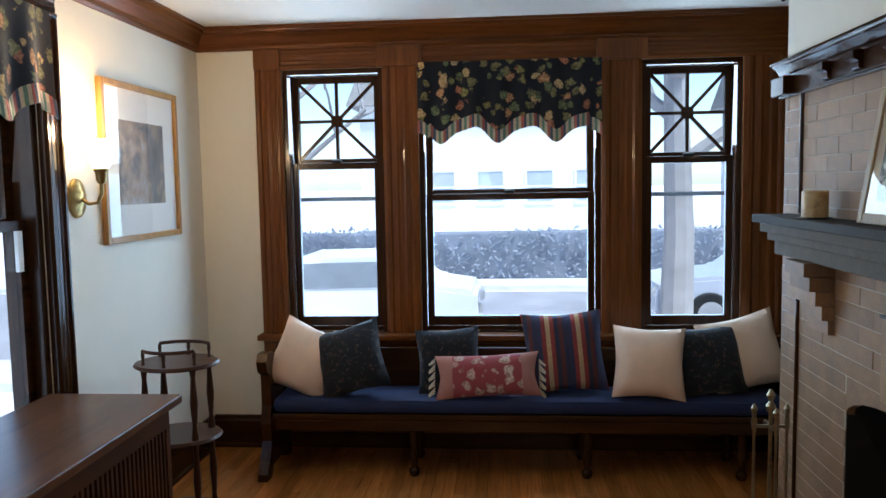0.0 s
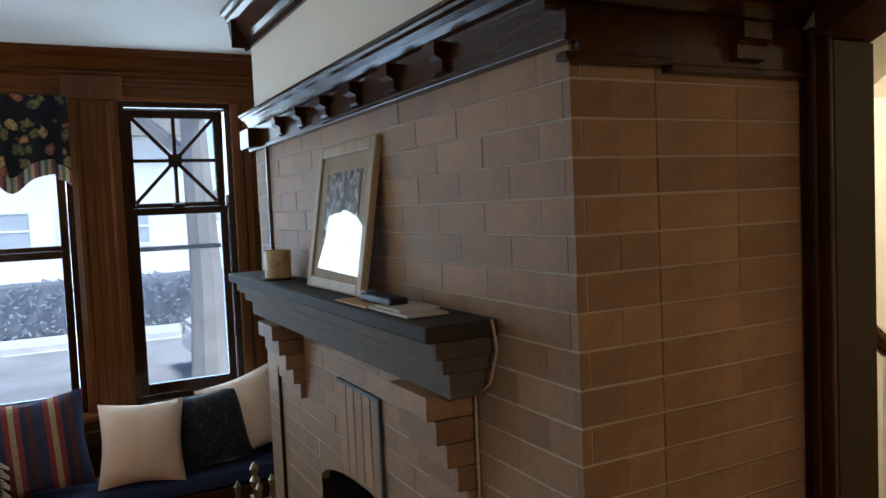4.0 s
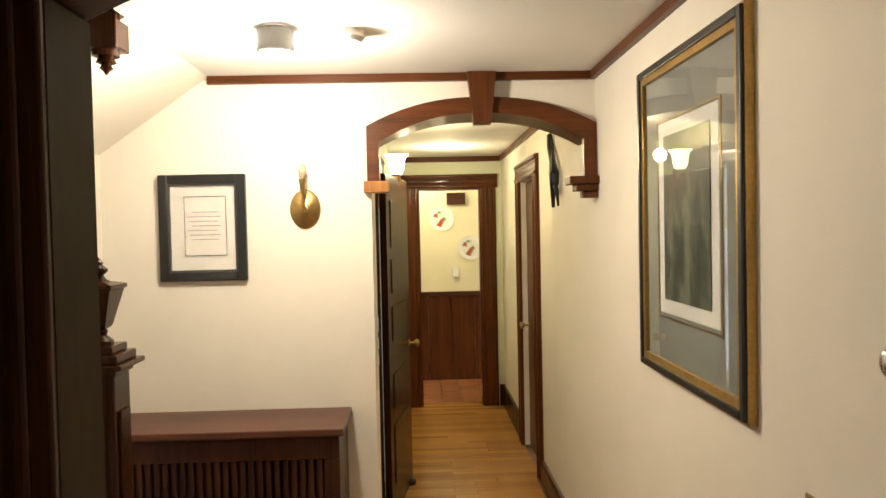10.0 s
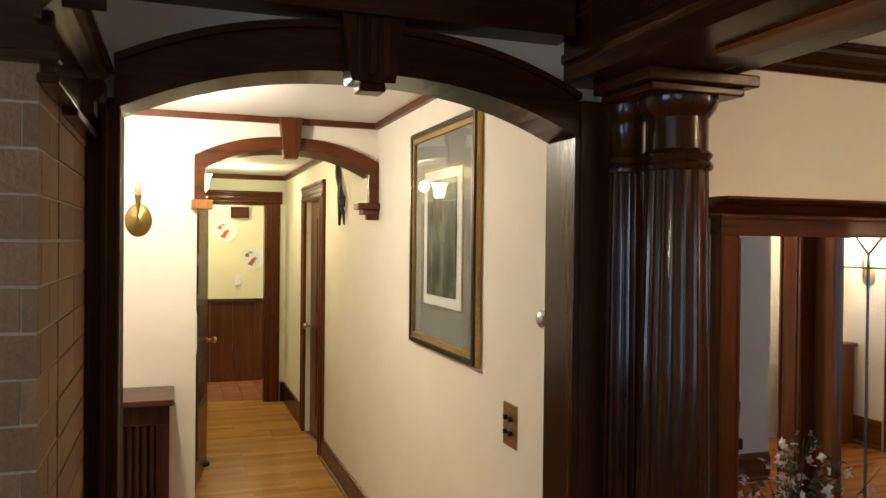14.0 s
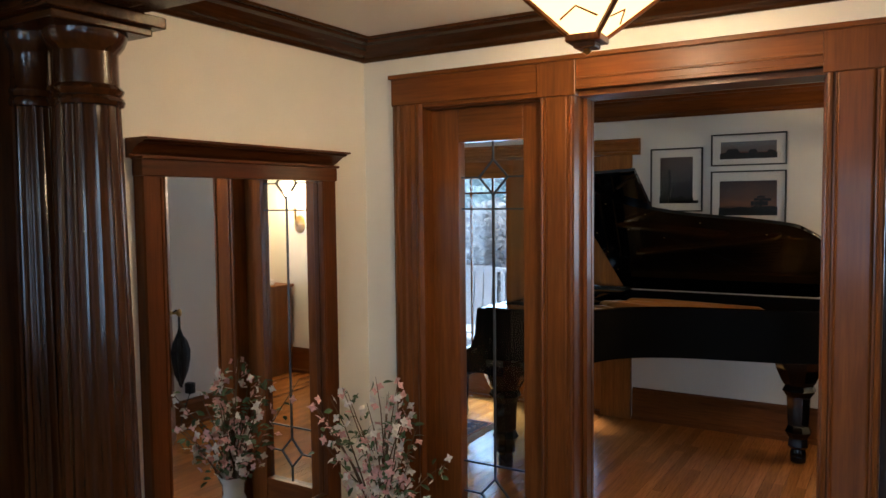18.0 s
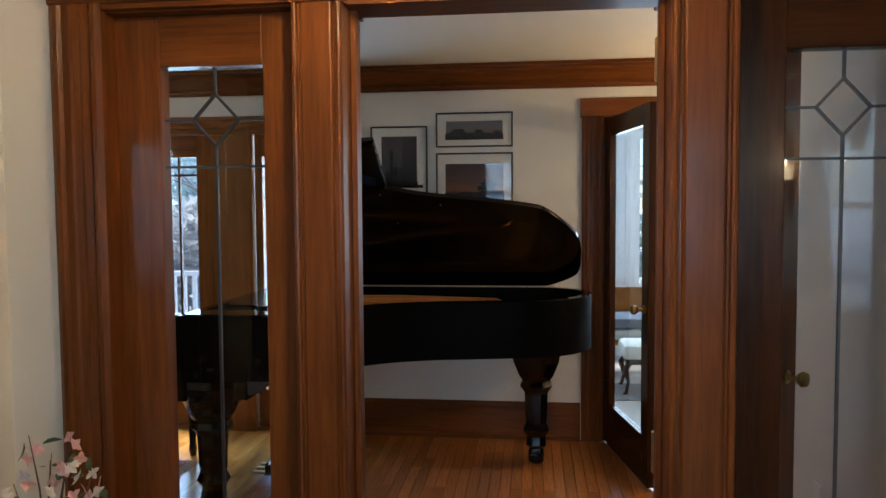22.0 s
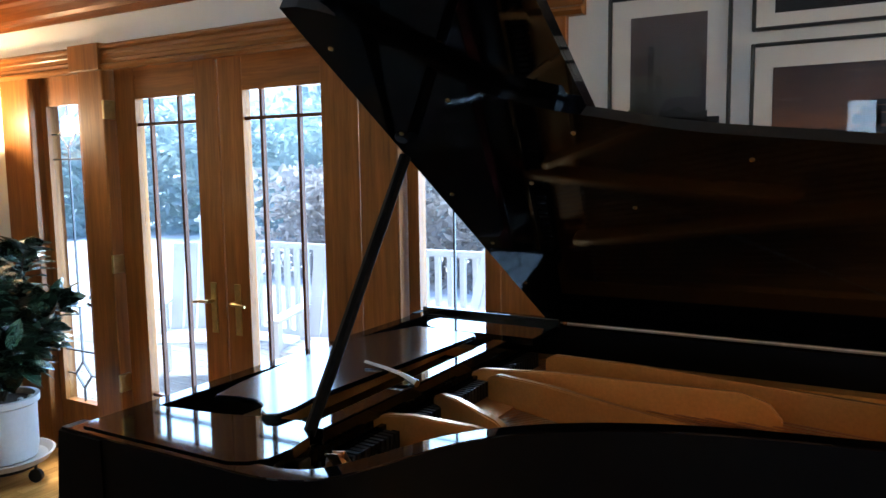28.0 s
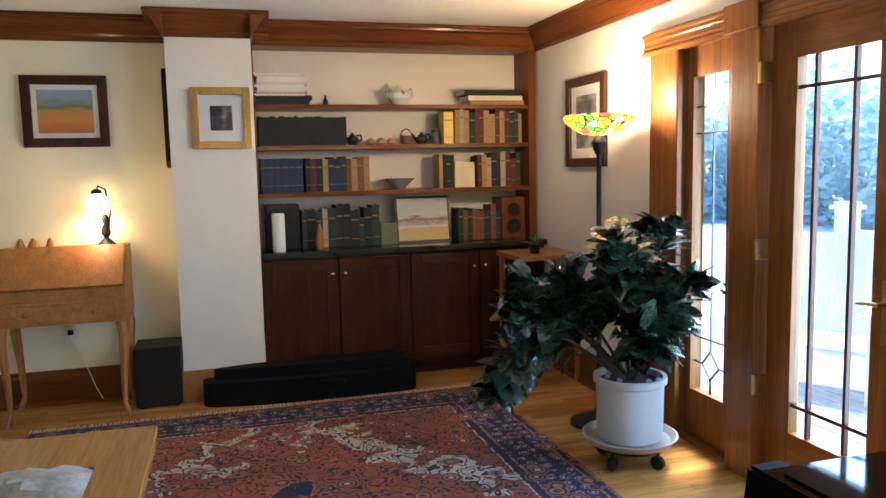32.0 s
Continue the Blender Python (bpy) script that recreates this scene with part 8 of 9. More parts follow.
def stack(y0, y1, z, n, hmin, hmax, cols, lab, cat="magazine", d=0.21):
    for k in range(n):
        h = rng.uniform(hmin, hmax)
        o = rng.uniform(-0.02, 0.02)
        b = thing("magazine" if cat == "magazine" else "book", lab, cat, (6.31, 0, z), "stacked on the top shelf")
        part("cover", boxes((-0.0015, 0.0015, y0 + o, y1 + o, 0.0005, h - 0.0005), (0, d, y0 + o, y1 + o, 0, 0.002), (0, d, y0 + o, y1 + o, h - 0.002, h)), book_ms[rng.choice(cols)], b)
        part("pages", bx(0.003, d - 0.003, y0 + o + 0.003, y1 + o - 0.003, 0.002, h - 0.002), page_m, b)
        z += h + 0.0005


book_ms += [mk("pale_paper_cover", c, 0.7, amp=0.05) for c in ((0.62, 0.55, 0.42), (0.7, 0.68, 0.63), (0.45, 0.3, 0.16))]
stack(yc(150), yc(8), 1.86, 2, 0.025, 0.03, [4], "dark magazine volume lying in a stack")
stack(yc(140), yc(8), 1.9165, 10, 0.009, 0.02, [8, 9, 8, 9, 10], "pale magazine lying in a stack")
stack(yc(765), yc(600), 1.86, 2, 0.026, 0.036, [8, 3], "large pale book lying flat on the top shelf", "book")
stack(yc(762), yc(590), 1.933, 1, 0.03, 0.032, [4], "large dark book lying on two pale ones", "book")


def pottery(name, label, cat, y, z, prof, m, spout=0.0, handle=0.0, x=6.42):
    t = thing(name, label, cat, (x, y, z))
    part("body", turned(prof, seg=24), m, t, smooth=True)
    zt = prof[-1][1]
    if spout:
        part("spout", bar([(0, spout * 0.6, zt * 0.35), (0, spout * 0.95, zt * 0.5), (0, spout * 1.3, zt * 0.85)], [0.016, 0.012, 0.008], 8), m, t, smooth=True)
    if handle:
        part("handle", bar([(0, -handle * 0.6, zt * 0.75), (0, -handle * 1.2, zt * 0.8), (0, -handle * 1.3, zt * 0.45), (0, -handle * 0.7, zt * 0.25)], 0.007, 8), m, t, smooth=True)
    return t


teap = [(0.035, 0), (0.05, 0.01), (0.075, 0.05), (0.07, 0.085), (0.035, 0.105), (0.036, 0.11), (0.02, 0.122), (0.012, 0.13), (0.014, 0.14), (0.004, 0.148)]
pottery("teapot", "white china teapot with painted flowers on the top shelf", "teapot", yc(405), 1.86, teap, art("painted_china", [(0.4, (0.7, 0.69, 0.66)), (0.6, (0.66, 0.65, 0.62)), (0.66, (0.5, 0.12, 0.06)), (0.75, (0.15, 0.25, 0.4))], 16, detail=1), 0.085, -0.0 + 0.08)
small_t = [(r * 0.6, z * 0.6) for r, z in teap]
pottery("teapot", "small dark iron teapot on a shelf", "teapot", yc(268), 1.59, small_t, black_metal, 0.05, 0.05)
pottery("teapot", "small dark stoneware pot on a shelf", "teapot", yc(467), 1.59, small_t, mk("dark_glaze", (0.03, 0.025, 0.025), 0.25), 0.05, 0.05)
pottery("lidded_jar", "grey stoneware jar beside the books", "jar", yc(511), 1.59, [(0.03, 0), (0.04, 0.02), (0.04, 0.07), (0.025, 0.09), (0.028, 0.1), (0.005, 0.11)], mk("grey_glaze", (0.12, 0.12, 0.11), 0.3))
for c in (320, 350, 378):
    pottery("seashell", "tan seashell lying on a shelf", "shell", yc(c), 1.59, [(0.015, 0), (0.035, 0.012), (0.03, 0.035), (0.008, 0.05)], mk("tan_shell", (0.36, 0.24, 0.14), 0.5, amp=0.2))
bsk = pottery("handled_basket", "small wire basket with a hoop handle", "basket", yc(423), 1.59, [(0.03, 0), (0.042, 0.01), (0.045, 0.06), (0.04, 0.062)], mk("wicker", (0.16, 0.1, 0.05), 0.7))
part("hoop", bar([(0, 0.04 * math.cos(a), 0.06 + 0.05 * math.sin(a)) for a in [k * math.pi / 10 for k in range(11)]], 0.004, 6), black_metal, bsk)
pottery("bottle", "small dark bottle on the top shelf", "bottle", yc(197), 1.86, [(0.016, 0), (0.018, 0.03), (0.008, 0.05), (0.008, 0.07)], black_plastic)
pottery("glass_bowl", "shallow grey glass bowl on a shelf", "bowl", yc(400), 1.28, [(0.03, 0), (0.05, 0.02), (0.11, 0.075), (0.106, 0.075), (0.045, 0.026)], mk("grey_glass", (0.3, 0.31, 0.3), 0.15))
tagged(part("cream_box", bx(6.32, 6.5, yc(613), yc(553), 1.281, 1.46, bevel=0.003), mk("cream_card", (0.6, 0.52, 0.34), 0.7, amp=0.03)), "cream card box among the books", "box")
pottery("pillar_candle", "white pillar candle on the counter", "candle", yc(50), 0.898, [(0.04, 0), (0.042, 0.005), (0.042, 0.24), (0.036, 0.25), (0.01, 0.246)], white_plastic, x=6.25)
tagged(part("storage_box", bx(6.33, 6.53, yc(110), yc(22), 0.899, 1.2, bevel=0.006), black_plastic), "black box on the counter", "box")
pottery("wooden_figure", "small pale wooden figure on the counter", "figurine", yc(158), 0.898, [(0.025, 0), (0.03, 0.05), (0.02, 0.12), (0.008, 0.17)], blond_z, x=6.25)
tagged(part("paper_box", bx(6.3, 6.45, yc(378), yc(332), 0.899, 1.05, bevel=0.003), mk("green_card", (0.12, 0.16, 0.11), 0.7)), "dull green card box on the counter", "box")
pc = thing("framed_print", "framed still-life print leaning on the counter", "picture", (6.36, yc(463), 0.899))
pc.rotation_euler = (0, radians(10), 0)
part("frame", boxes((0, 0.015, -0.2, -0.185, 0, 0.33), (0, 0.015, 0.185, 0.2, 0, 0.33), (0, 0.015, -0.185, 0.185, 0, 0.015), (0, 0.015, -0.185, 0.185, 0.315, 0.33)), black_frame, pc)
part("print", bx(0.006, 0.012, -0.185, 0.185, 0.015, 0.315), sunset("still_life", 0.0, 0.33, [(0.0, (0.5, 0.4, 0.12)), (0.3, (0.45, 0.36, 0.14)), (0.34, (0.5, 0.5, 0.5)), (0.5, (0.2, 0.1, 0.09)), (0.58, (0.45, 0.45, 0.44)), (1.0, (0.4, 0.4, 0.38))], 0.03), pc)
spk = thing("loudspeaker", "small wood-veneer loudspeaker with two dark cones", "loudspeaker", (6.3, yc(728), 0.899))
part("cabinet", bx(0, 0.2, -0.09, 0.09, 0, 0.3, bevel=0.003), wz, spk)
for z, r in ((0.09, 0.055), (0.21, 0.05)):
    part("cone", moved(turned([(r, 0), (r, 0.006), (r * 0.85, 0.007), (r * 0.3, 0.001), (r * 0.25, 0.004), (0.004, 0.006)], seg=24), Matrix.Translation((0, 0, z)) @ Matrix.Rotation(radians(-90), 4, "Y")), black_plastic, spk, smooth=True)
ct = thing("corner_table", "small light wooden side table in the corner", "side table", (5.8, -4.17, 0))
part("top", bx(-0.22, 0.22, -0.22, 0.22, 0.82, 0.85, bevel=0.004), blond, ct)
for sx in (-1, 1):
    for sy in (-1, 1):
        part("leg", bx(sx * 0.19 - 0.015, sx * 0.19 + 0.015, sy * 0.19 - 0.015, sy * 0.19 + 0.015, 0, 0.82), blond_z, ct)
cp = thing("potted_succulent", "small potted succulent on the corner table", "plant", (5.75, -4.12, 0.85))
part("pot", turned([(0.03, 0), (0.04, 0.06), (0.036, 0.06)], seg=16), black_plastic, cp, smooth=True)
bm = bmesh.new()
for k in range(14):
    leaf_quad(bm, Vector((0, 0, 0.055)), Vector((math.cos(k * 2.4), math.sin(k * 2.4), rng.uniform(0.4, 1.4))), Vector((0, 0, 1)), rng.uniform(0.04, 0.12), 0.02)
part("foliage", bm, leaf_m, cp)

# ---- desk wall ----
dk = thing("writing_desk", "blond wooden slant-front writing desk on curved legs", "desk")
dy0, dy1 = -1.595, -0.895
part("case", pr([(6.28, 0.72), (6.28, 1.0), (6.12, 1.0), (5.88, 0.78), (5.88, 0.72)], "y", dy0, dy1), blond, dk)
part("slant_lid", moved(bx(0, 0.32, dy0 + 0.01, dy1 - 0.01, 0, 0.014, bevel=0.003), Matrix.Translation((5.875, 0, 0.785)) @ Matrix.Rotation(-math.atan2(0.22, 0.24), 4, "Y")), blond, dk)
part("drawer_case", bx(5.87, 6.28, dy0, dy1, 0.58, 0.72, bevel=0.003), blond, dk)
part("drawer", bx(5.858, 5.875, dy0 + 0.05, dy1 - 0.05, 0.6, 0.7, bevel=0.003), blond, dk)
for y in (-1.425, -1.065):
    part("pull", moved(turned([(0.008, 0), (0.008, 0.012), (0.014, 0.016), (0.004, 0.026)], seg=12), Matrix.Translation((5.858, y, 0.65)) @ Matrix.Rotation(radians(-90), 4, "Y")), blond_z, dk)
for x in (5.91, 6.24):
    for y in (dy0 + 0.04, dy1 - 0.04):
        s = -1 if y < -1.2 else 1
        part("leg", bar([(x, y, 0.6), (x - 0.012, y + s * 0.015, 0.5), (x, y, 0.25), (x, y - s * 0.005, 0.08), (x - 0.02, y + s * 0.02, 0.0)], [0.03, 0.03, 0.02, 0.014, 0.02], 8), blond_z, dk, smooth=True)
dl = thing("desk_lamp", "small dark desk lamp with a glowing cream shade", "table lamp", (6.17, -1.475, 1.0))
part("base", turned([(0.05, 0), (0.052, 0.01), (0.03, 0.03), (0.012, 0.05)], seg=20), black_metal, dl, smooth=True)
part("figure", turned([(0.012, 0.05), (0.03, 0.07), (0.026, 0.1), (0.014, 0.13), (0.022, 0.16), (0.01, 0.19)], seg=14), black_metal, dl, smooth=True)
part("stem", bar([(0, -0.01, 0.05), (0, -0.03, 0.2), (0, -0.01, 0.34), (0, 0.03, 0.36), (0, 0.04, 0.33)], 0.006, 8), black_metal, dl, smooth=True)
part("shade", lathe(bmesh.new(), [(0.05, 0.2), (0.068, 0.2), (0.062, 0.29), (0.03, 0.31), (0.012, 0.315)], 0, 0.04, 20, False), glow("lit_cream_shade", (1.0, 0.74, 0.4), 2.2), dl, "glowing cream shade", smooth=True)
part("shade_cap", turned([(0.02, 0.312), (0.034, 0.316), (0.028, 0.335), (0.008, 0.345)], 0, 0.04, 16), black_metal, dl, smooth=True)
point_lamp("desk_light", (6.12, -1.435, 1.24), 4, WARM)
for c, r in ((-1.0, 0.02), (-1.07, 0.028), (-1.16, 0.02)):
    pottery("ornament", "small pale carved ornament on the desk", "figurine", c, 1.0, [(r, 0), (r * 1.2, 0.01), (r * 0.8, 0.04), (r * 0.3, 0.06)], blond_z, x=6.18)
picture("framed_painting", "dark framed painting of an orange hill landscape", "x", 6.3, -1, -1.52, -1.04, 1.6, 2.03, walnut_z, matboard, sunset("orange_hills", 1.68, 1.95, [(0.0, (0.35, 0.1, 0.02)), (0.3, (0.55, 0.2, 0.03)), (0.5, (0.4, 0.22, 0.05)), (0.62, (0.12, 0.16, 0.06)), (0.75, (0.2, 0.26, 0.3)), (1.0, (0.25, 0.33, 0.42))], 0.03), 0.055, 0.03)
picture("framed_print", "wide gilt framed small dark print, white mat", "x", 6.05, -1, -2.36, -2.01, 1.57, 1.94, gold_frame, matboard, art("tiny_print", [(0.4, (0.02, 0.02, 0.025)), (0.55, (0.1, 0.05, 0.05)), (0.7, (0.28, 0.25, 0.25))], 16), 0.045, 0.065)
vn = thing("wall_carving", "long dark carved panel on the pillar's side", "carving")
part("body", pr([(6.08, 1.5), (6.14, 1.46), (6.17, 1.55), (6.16, 2.0), (6.12, 2.06), (6.08, 2.0)], "y", -1.878, -1.85), dz, vn)
bxk = thing("subwoofer", "black box loudspeaker on the floor", "loudspeaker")
part("cabinet", bx(5.98, 6.26, -1.872, -1.60, 0.015, 0.38, bevel=0.008), black_plastic, bxk)
for x in (6.0, 6.2):
    for y in (-1.85, -1.65):
        part("foot", bx(x, x + 0.03, y, y + 0.03, 0, 0.015), black_plastic, bxk)
case_m = mk("black_case_cloth", (0.006, 0.006, 0.0065), 0.9, amp=0.2, fine=160, bump=0.3, spec=0.15)
gc = thing("instrument_case", "soft black instrument case lying on the floor", "case")
co = [(5.88 + 0.0, -2.05), (5.92, -2.0), (6.02, -2.02), (6.08, -2.3), (6.1, -2.7), (6.1, -3.2), (6.04, -3.32), (5.86, -3.32), (5.8, -3.2), (5.8, -2.7), (5.83, -2.3)]
bm = pr(spline(co + [co[0]], 3)[:-1], "z", 0.0, 0.22)
bmesh.ops.bevel(bm, geom=[e for e in bm.edges if all(abs(v.co.z - 0.22) < 1e-4 for v in e.verts)], offset=0.07, segments=6, affect="EDGES")
part("body", bm, case_m, gc, smooth=True)
part("handle", bar([(5.795, -2.85, 0.1), (5.76, -2.83, 0.13), (5.76, -2.7, 0.13), (5.795, -2.68, 0.1)], 0.01, 8), case_m, gc)
oc = thing("wall_outlet", "white wall outlet with a dark plug", "outlet")
part("plate", bx(6.292, 6.3, -1.25, -1.18, 0.38, 0.49, bevel=0.002), white_plastic, oc)
part("plug", bx(6.265, 6.292, -1.23, -1.2, 0.44, 0.47, bevel=0.003), black_plastic, oc)
part("cord", bar([(6.27, -1.21, 0.44), (6.25, -1.28, 0.3), (6.26, -1.34, 0.1), (6.25, -1.38, 0.02)], 0.003, 6), white_plastic, oc)
oc = thing("wall_outlet", "white outlet with a black adapter low on the wall", "outlet")
part("plate", bx(-0.73, -0.722, -2.62, -2.55, 0.3, 0.41, bevel=0.002), white_plastic, oc)
part("adapter", bx(-0.722, -0.66, -2.61, -2.56, 0.25, 0.33, bevel=0.005), black_plastic, oc)
part("cord", bar([(-0.69, -2.58, 0.25), (-0.68, -2.5, 0.1), (-0.64, -2.44, 0.02), (-0.6, -2.5, 0.012)], 0.004, 6), black_plastic, oc)

# ---- potted flowers before the hearth ----
def orchid(x, y, h, lean, label, m, seed):
    r = random.Random(seed)
    pt = thing("flower_pot", "small dark glazed flower pot on the hearth", "flower pot", (x, y, 0.012))
    part("pot", turned([(0.06, 0), (0.065, 0.01), (0.085, 0.12), (0.09, 0.15), (0.095, 0.155), (0.085, 0.155), (0.08, 0.13)], seg=24), mk("green_glaze", (0.05, 0.10, 0.08), 0.25, amp=0.2), pt, smooth=True)
    o = thing("orchid", label, "flowers", (x, y, 0.012))
    top = Vector((lean, 0.0, h))
    part("stem", bar([(0, 0, 0.12), (lean * 0.1, 0, h * 0.5), (lean * 0.5, 0, h * 0.9), (lean, 0, h)], 0.004, 6), leaf_m, o)
    for k in range(6):
        bm = bmesh.new()
        a = k * 1.05 + r.random()
        leaf_quad(bm, Vector((0, 0, 0.13)), Vector((math.cos(a), math.sin(a), 0.9)), Vector((0, 0, 1)), r.uniform(0.16, 0.26), 0.06, 0.25, 6)
        part("leaf", bm, leaf_m, o)
    for k in range(6):
        c = top - Vector((lean * 0.08 * k, r.uniform(-0.05, 0.05), 0.045 * k))
        up = Vector((-0.8, r.gauss(0, 0.5), 0.5)).normalized()
        u = up.orthogonal().normalized()
        bm = bmesh.new()
        for q in range(5):
            leaf_quad(bm, c, Matrix.Rotation(q * math.pi * 0.4, 3, up) @ u + up * 0.15, up, r.uniform(0.04, 0.055), 0.05, 0.15, 4)
        part("blossom", bm, m, o)


orchid(1.02, 1.67, 0.88, -0.03, "white orchid with broad petals in a small pot", white_plastic, 31)
orchid(1.0, 2.1, 0.68, 0.02, "pale pink orchid in a small pot", petal_m, 32)
# ---- sunroom ----
def sun_window(name, x0, x1):
    w = thing(name, "white six-over-six sunroom window", "window", kind="structure")
    z0, z1 = 0.675, 2.2
    part("window_frame", boxes((x0, x0 + 0.05, -7.28, -7.12, z0, z1), (x1 - 0.05, x1, -7.28, -7.12, z0, z1), (x0 + 0.05, x1 - 0.05, -7.28, -7.12, z1 - 0.05, z1), (x0 + 0.05, x1 - 0.05, -7.28, -7.12, z0, z0 + 0.05), (x0 + 0.05, x1 - 0.05, -7.24, -7.18, 1.57, 1.62)), white_paint, w)
    for k in (1, 2):
        x = x0 + 0.05 + (x1 - x0 - 0.1) * k / 3
        part("muntin", bx(x - 0.01, x + 0.01, -7.22, -7.2, 1.62, z1 - 0.05), white_paint, w)
    part("muntin", bx(x0 + 0.05, x1 - 0.05, -7.222, -7.198, 1.87, 1.89), white_paint, w)
    pane("pane", bx(x0 + 0.05, x1 - 0.05, -7.214, -7.21, z0 + 0.05, z1 - 0.05), w)
    part("window_sill", bx(x0 - 0.06, x1 + 0.06, -7.15, -7.08, z0 - 0.03, z0, bevel=0.005), white_paint, w)
    part("casing", boxes((x0 - 0.08, x0, -7.15, -7.13, z0, z1 + 0.08), (x1, x1 + 0.08, -7.15, -7.13, z0, z1 + 0.08), (x0, x1, -7.15, -7.13, z1, z1 + 0.08)), white_paint, w)


sun_window("window_5", -1.6, -0.6)
sun_window("window_6", -0.35, 0.65)
st = thing("footstool", "white upholstered footstool on dark cabriole legs", "footstool", (-0.62, -5.75, 0))
part("cushion", bx(-0.3, 0.3, -0.2, 0.2, 0.28, 0.4, bevel=0.04), mk("white_upholstery", (0.68, 0.66, 0.6), 0.85, amp=0.05, fine=180, bump=0.3), st, smooth=True)
part("apron", bx(-0.27, 0.27, -0.17, 0.17, 0.24, 0.285, bevel=0.008), walnut_x, st)
for sx in (-1, 1):
    for sy in (-1, 1):
        part("leg", bar([(sx * 0.24, sy * 0.14, 0.26), (sx * 0.275, sy * 0.165, 0.2), (sx * 0.25, sy * 0.15, 0.1), (sx * 0.27, sy * 0.165, 0.02), (sx * 0.285, sy * 0.175, 0.0)], [0.025, 0.024, 0.014, 0.014, 0.018], 8), walnut_z, st, smooth=True)
ch = thing("wooden_bench", "light wooden bench with grey cushions in the sunroom", "bench", (-0.25, -6.35, 0))
part("seat", bx(-0.45, 0.45, -0.25, 0.25, 0.3, 0.34, bevel=0.005), pz, ch)
part("arm", bx(-0.55, -0.45, -0.28, 0.28, 0.44, 0.58, bevel=0.01), px_, ch)
part("back", bx(-0.45, 0.45, -0.3, -0.26, 0.34, 0.75, bevel=0.005), px_, ch)
for sx in (-0.5, 0.42):
    for sy in (-0.22, 0.22):
        part("leg", turned([(0.02, 0), (0.032, 0.06), (0.02, 0.12), (0.035, 0.25), (0.03, 0.44)], sx, sy, 10), pz, ch, smooth=True)
for k, (c, z) in enumerate((((0.5, 0.48, 0.44), 0.4), ((0.12, 0.13, 0.16), 0.5))):
    cu = tagged(part("seat_cushion", bx(-0.68, 0.15, -6.55, -6.1, z - 0.06, z + 0.035, bevel=0.035), mk("bench_cushion_cloth", c, 0.9, amp=0.1, fine=200, bump=0.3), smooth=True), "soft cushion lying on the wooden bench", "cushion")
tagged(part("door_mat", bx(-1.05, -0.25, -5.95, -5.4, 0.0, 0.008), mk("grey_mat", (0.2, 0.2, 0.2), 0.95, amp=0.2)), "flat grey mat under the footstool", "mat")
cn = thing("fireplace_screen", "thin dark folded screen by the sunroom wall", "screen")
part("panel", bx(-1.12, -1.09, -5.2, -4.9, 0.0, 0.85, bevel=0.004), dz, cn)

# ---- outside, garden side ----
deck_m = wood("grey_deck", (0.45, 0.44, 0.42), "X", 0.7, 0.0, 0.3, 0.1)
bright_white = mk("white_rail_paint", (0.80, 0.80, 0.80), 0.5, amp=0.03)
dk_ = thing("deck", "grey wooden deck outside the patio doors", "deck", kind="structure")
for k in range(20):
    part("deck_board", bx(1.4, 7.5, -4.7 - k * 0.14, -4.567 - k * 0.14, -0.14, -0.11), deck_m, dk_)
part("frame", boxes((1.4, 7.5, -7.35, -4.56, -0.3, -0.142)), deck_m, dk_)
rl = thing("deck_railing", "white deck railing with square posts and balusters", "railing")
for x in (1.5, 3.1, 4.7, 6.3):
    part("post", bx(x - 0.07, x + 0.07, -7.27, -7.13, -0.11, 1.0, bevel=0.005), bright_white, rl)
    part("post_cap", boxes((x - 0.1, x + 0.1, -7.3, -7.1, 1.0, 1.03), (x - 0.075, x + 0.075, -7.275, -7.125, 1.03, 1.06), bevel=0.005), bright_white, rl)
for a in (1.5, 3.1, 4.7):
    part("rail", boxes((a + 0.07, a + 1.53, -7.23, -7.17, 0.78, 0.83), (a + 0.07, a + 1.53, -7.22, -7.18, -0.02, 0.03)), bright_white, rl)
    for k in range(12):
        part("baluster", bx(a + 0.15 + k * 0.115, a + 0.19 + k * 0.115, -7.22, -7.18, 0.03, 0.78), bright_white, rl)


def garden_chair(m):
    c = thing("garden_chair", "white slatted garden chair on the deck", "chair", group="garden chairs")
    c.matrix_world = m
    for k in range(5):
        part("back_slat", moved(bx(-0.25 + k * 0.105, -0.16 + k * 0.105, 0, 0.018, 0, 0.75), Matrix.Translation((0, 0.2, 0.3)) @ Matrix.Rotation(radians(-18), 4, "X")), bright_white, c)
        part("seat_slat", bx(-0.27, 0.27, -0.28 + k * 0.1, -0.2 + k * 0.1, 0.33, 0.35), bright_white, c)
    for sx in (-0.29, 0.29):
        part("front_leg", bx(sx - 0.02, sx + 0.02, -0.3, -0.22, 0, 0.56), bright_white, c)
        part("rear_leg", bx(sx - 0.02, sx + 0.02, 0.2, 0.27, 0, 0.56), bright_white, c)
        part("arm", bx(sx - 0.05, sx + 0.05, -0.34, 0.3, 0.56, 0.58), bright_white, c)
    return c


gch = garden_chair(pose(4.05, -6.2, -0.11, 0, 0, 200))
copy_thing(gch, pose(3.05, -6.35, -0.11, 0, 0, 160))
copy_thing(gch, pose(5.2, -6.0, -0.11, 0, 0, 215))

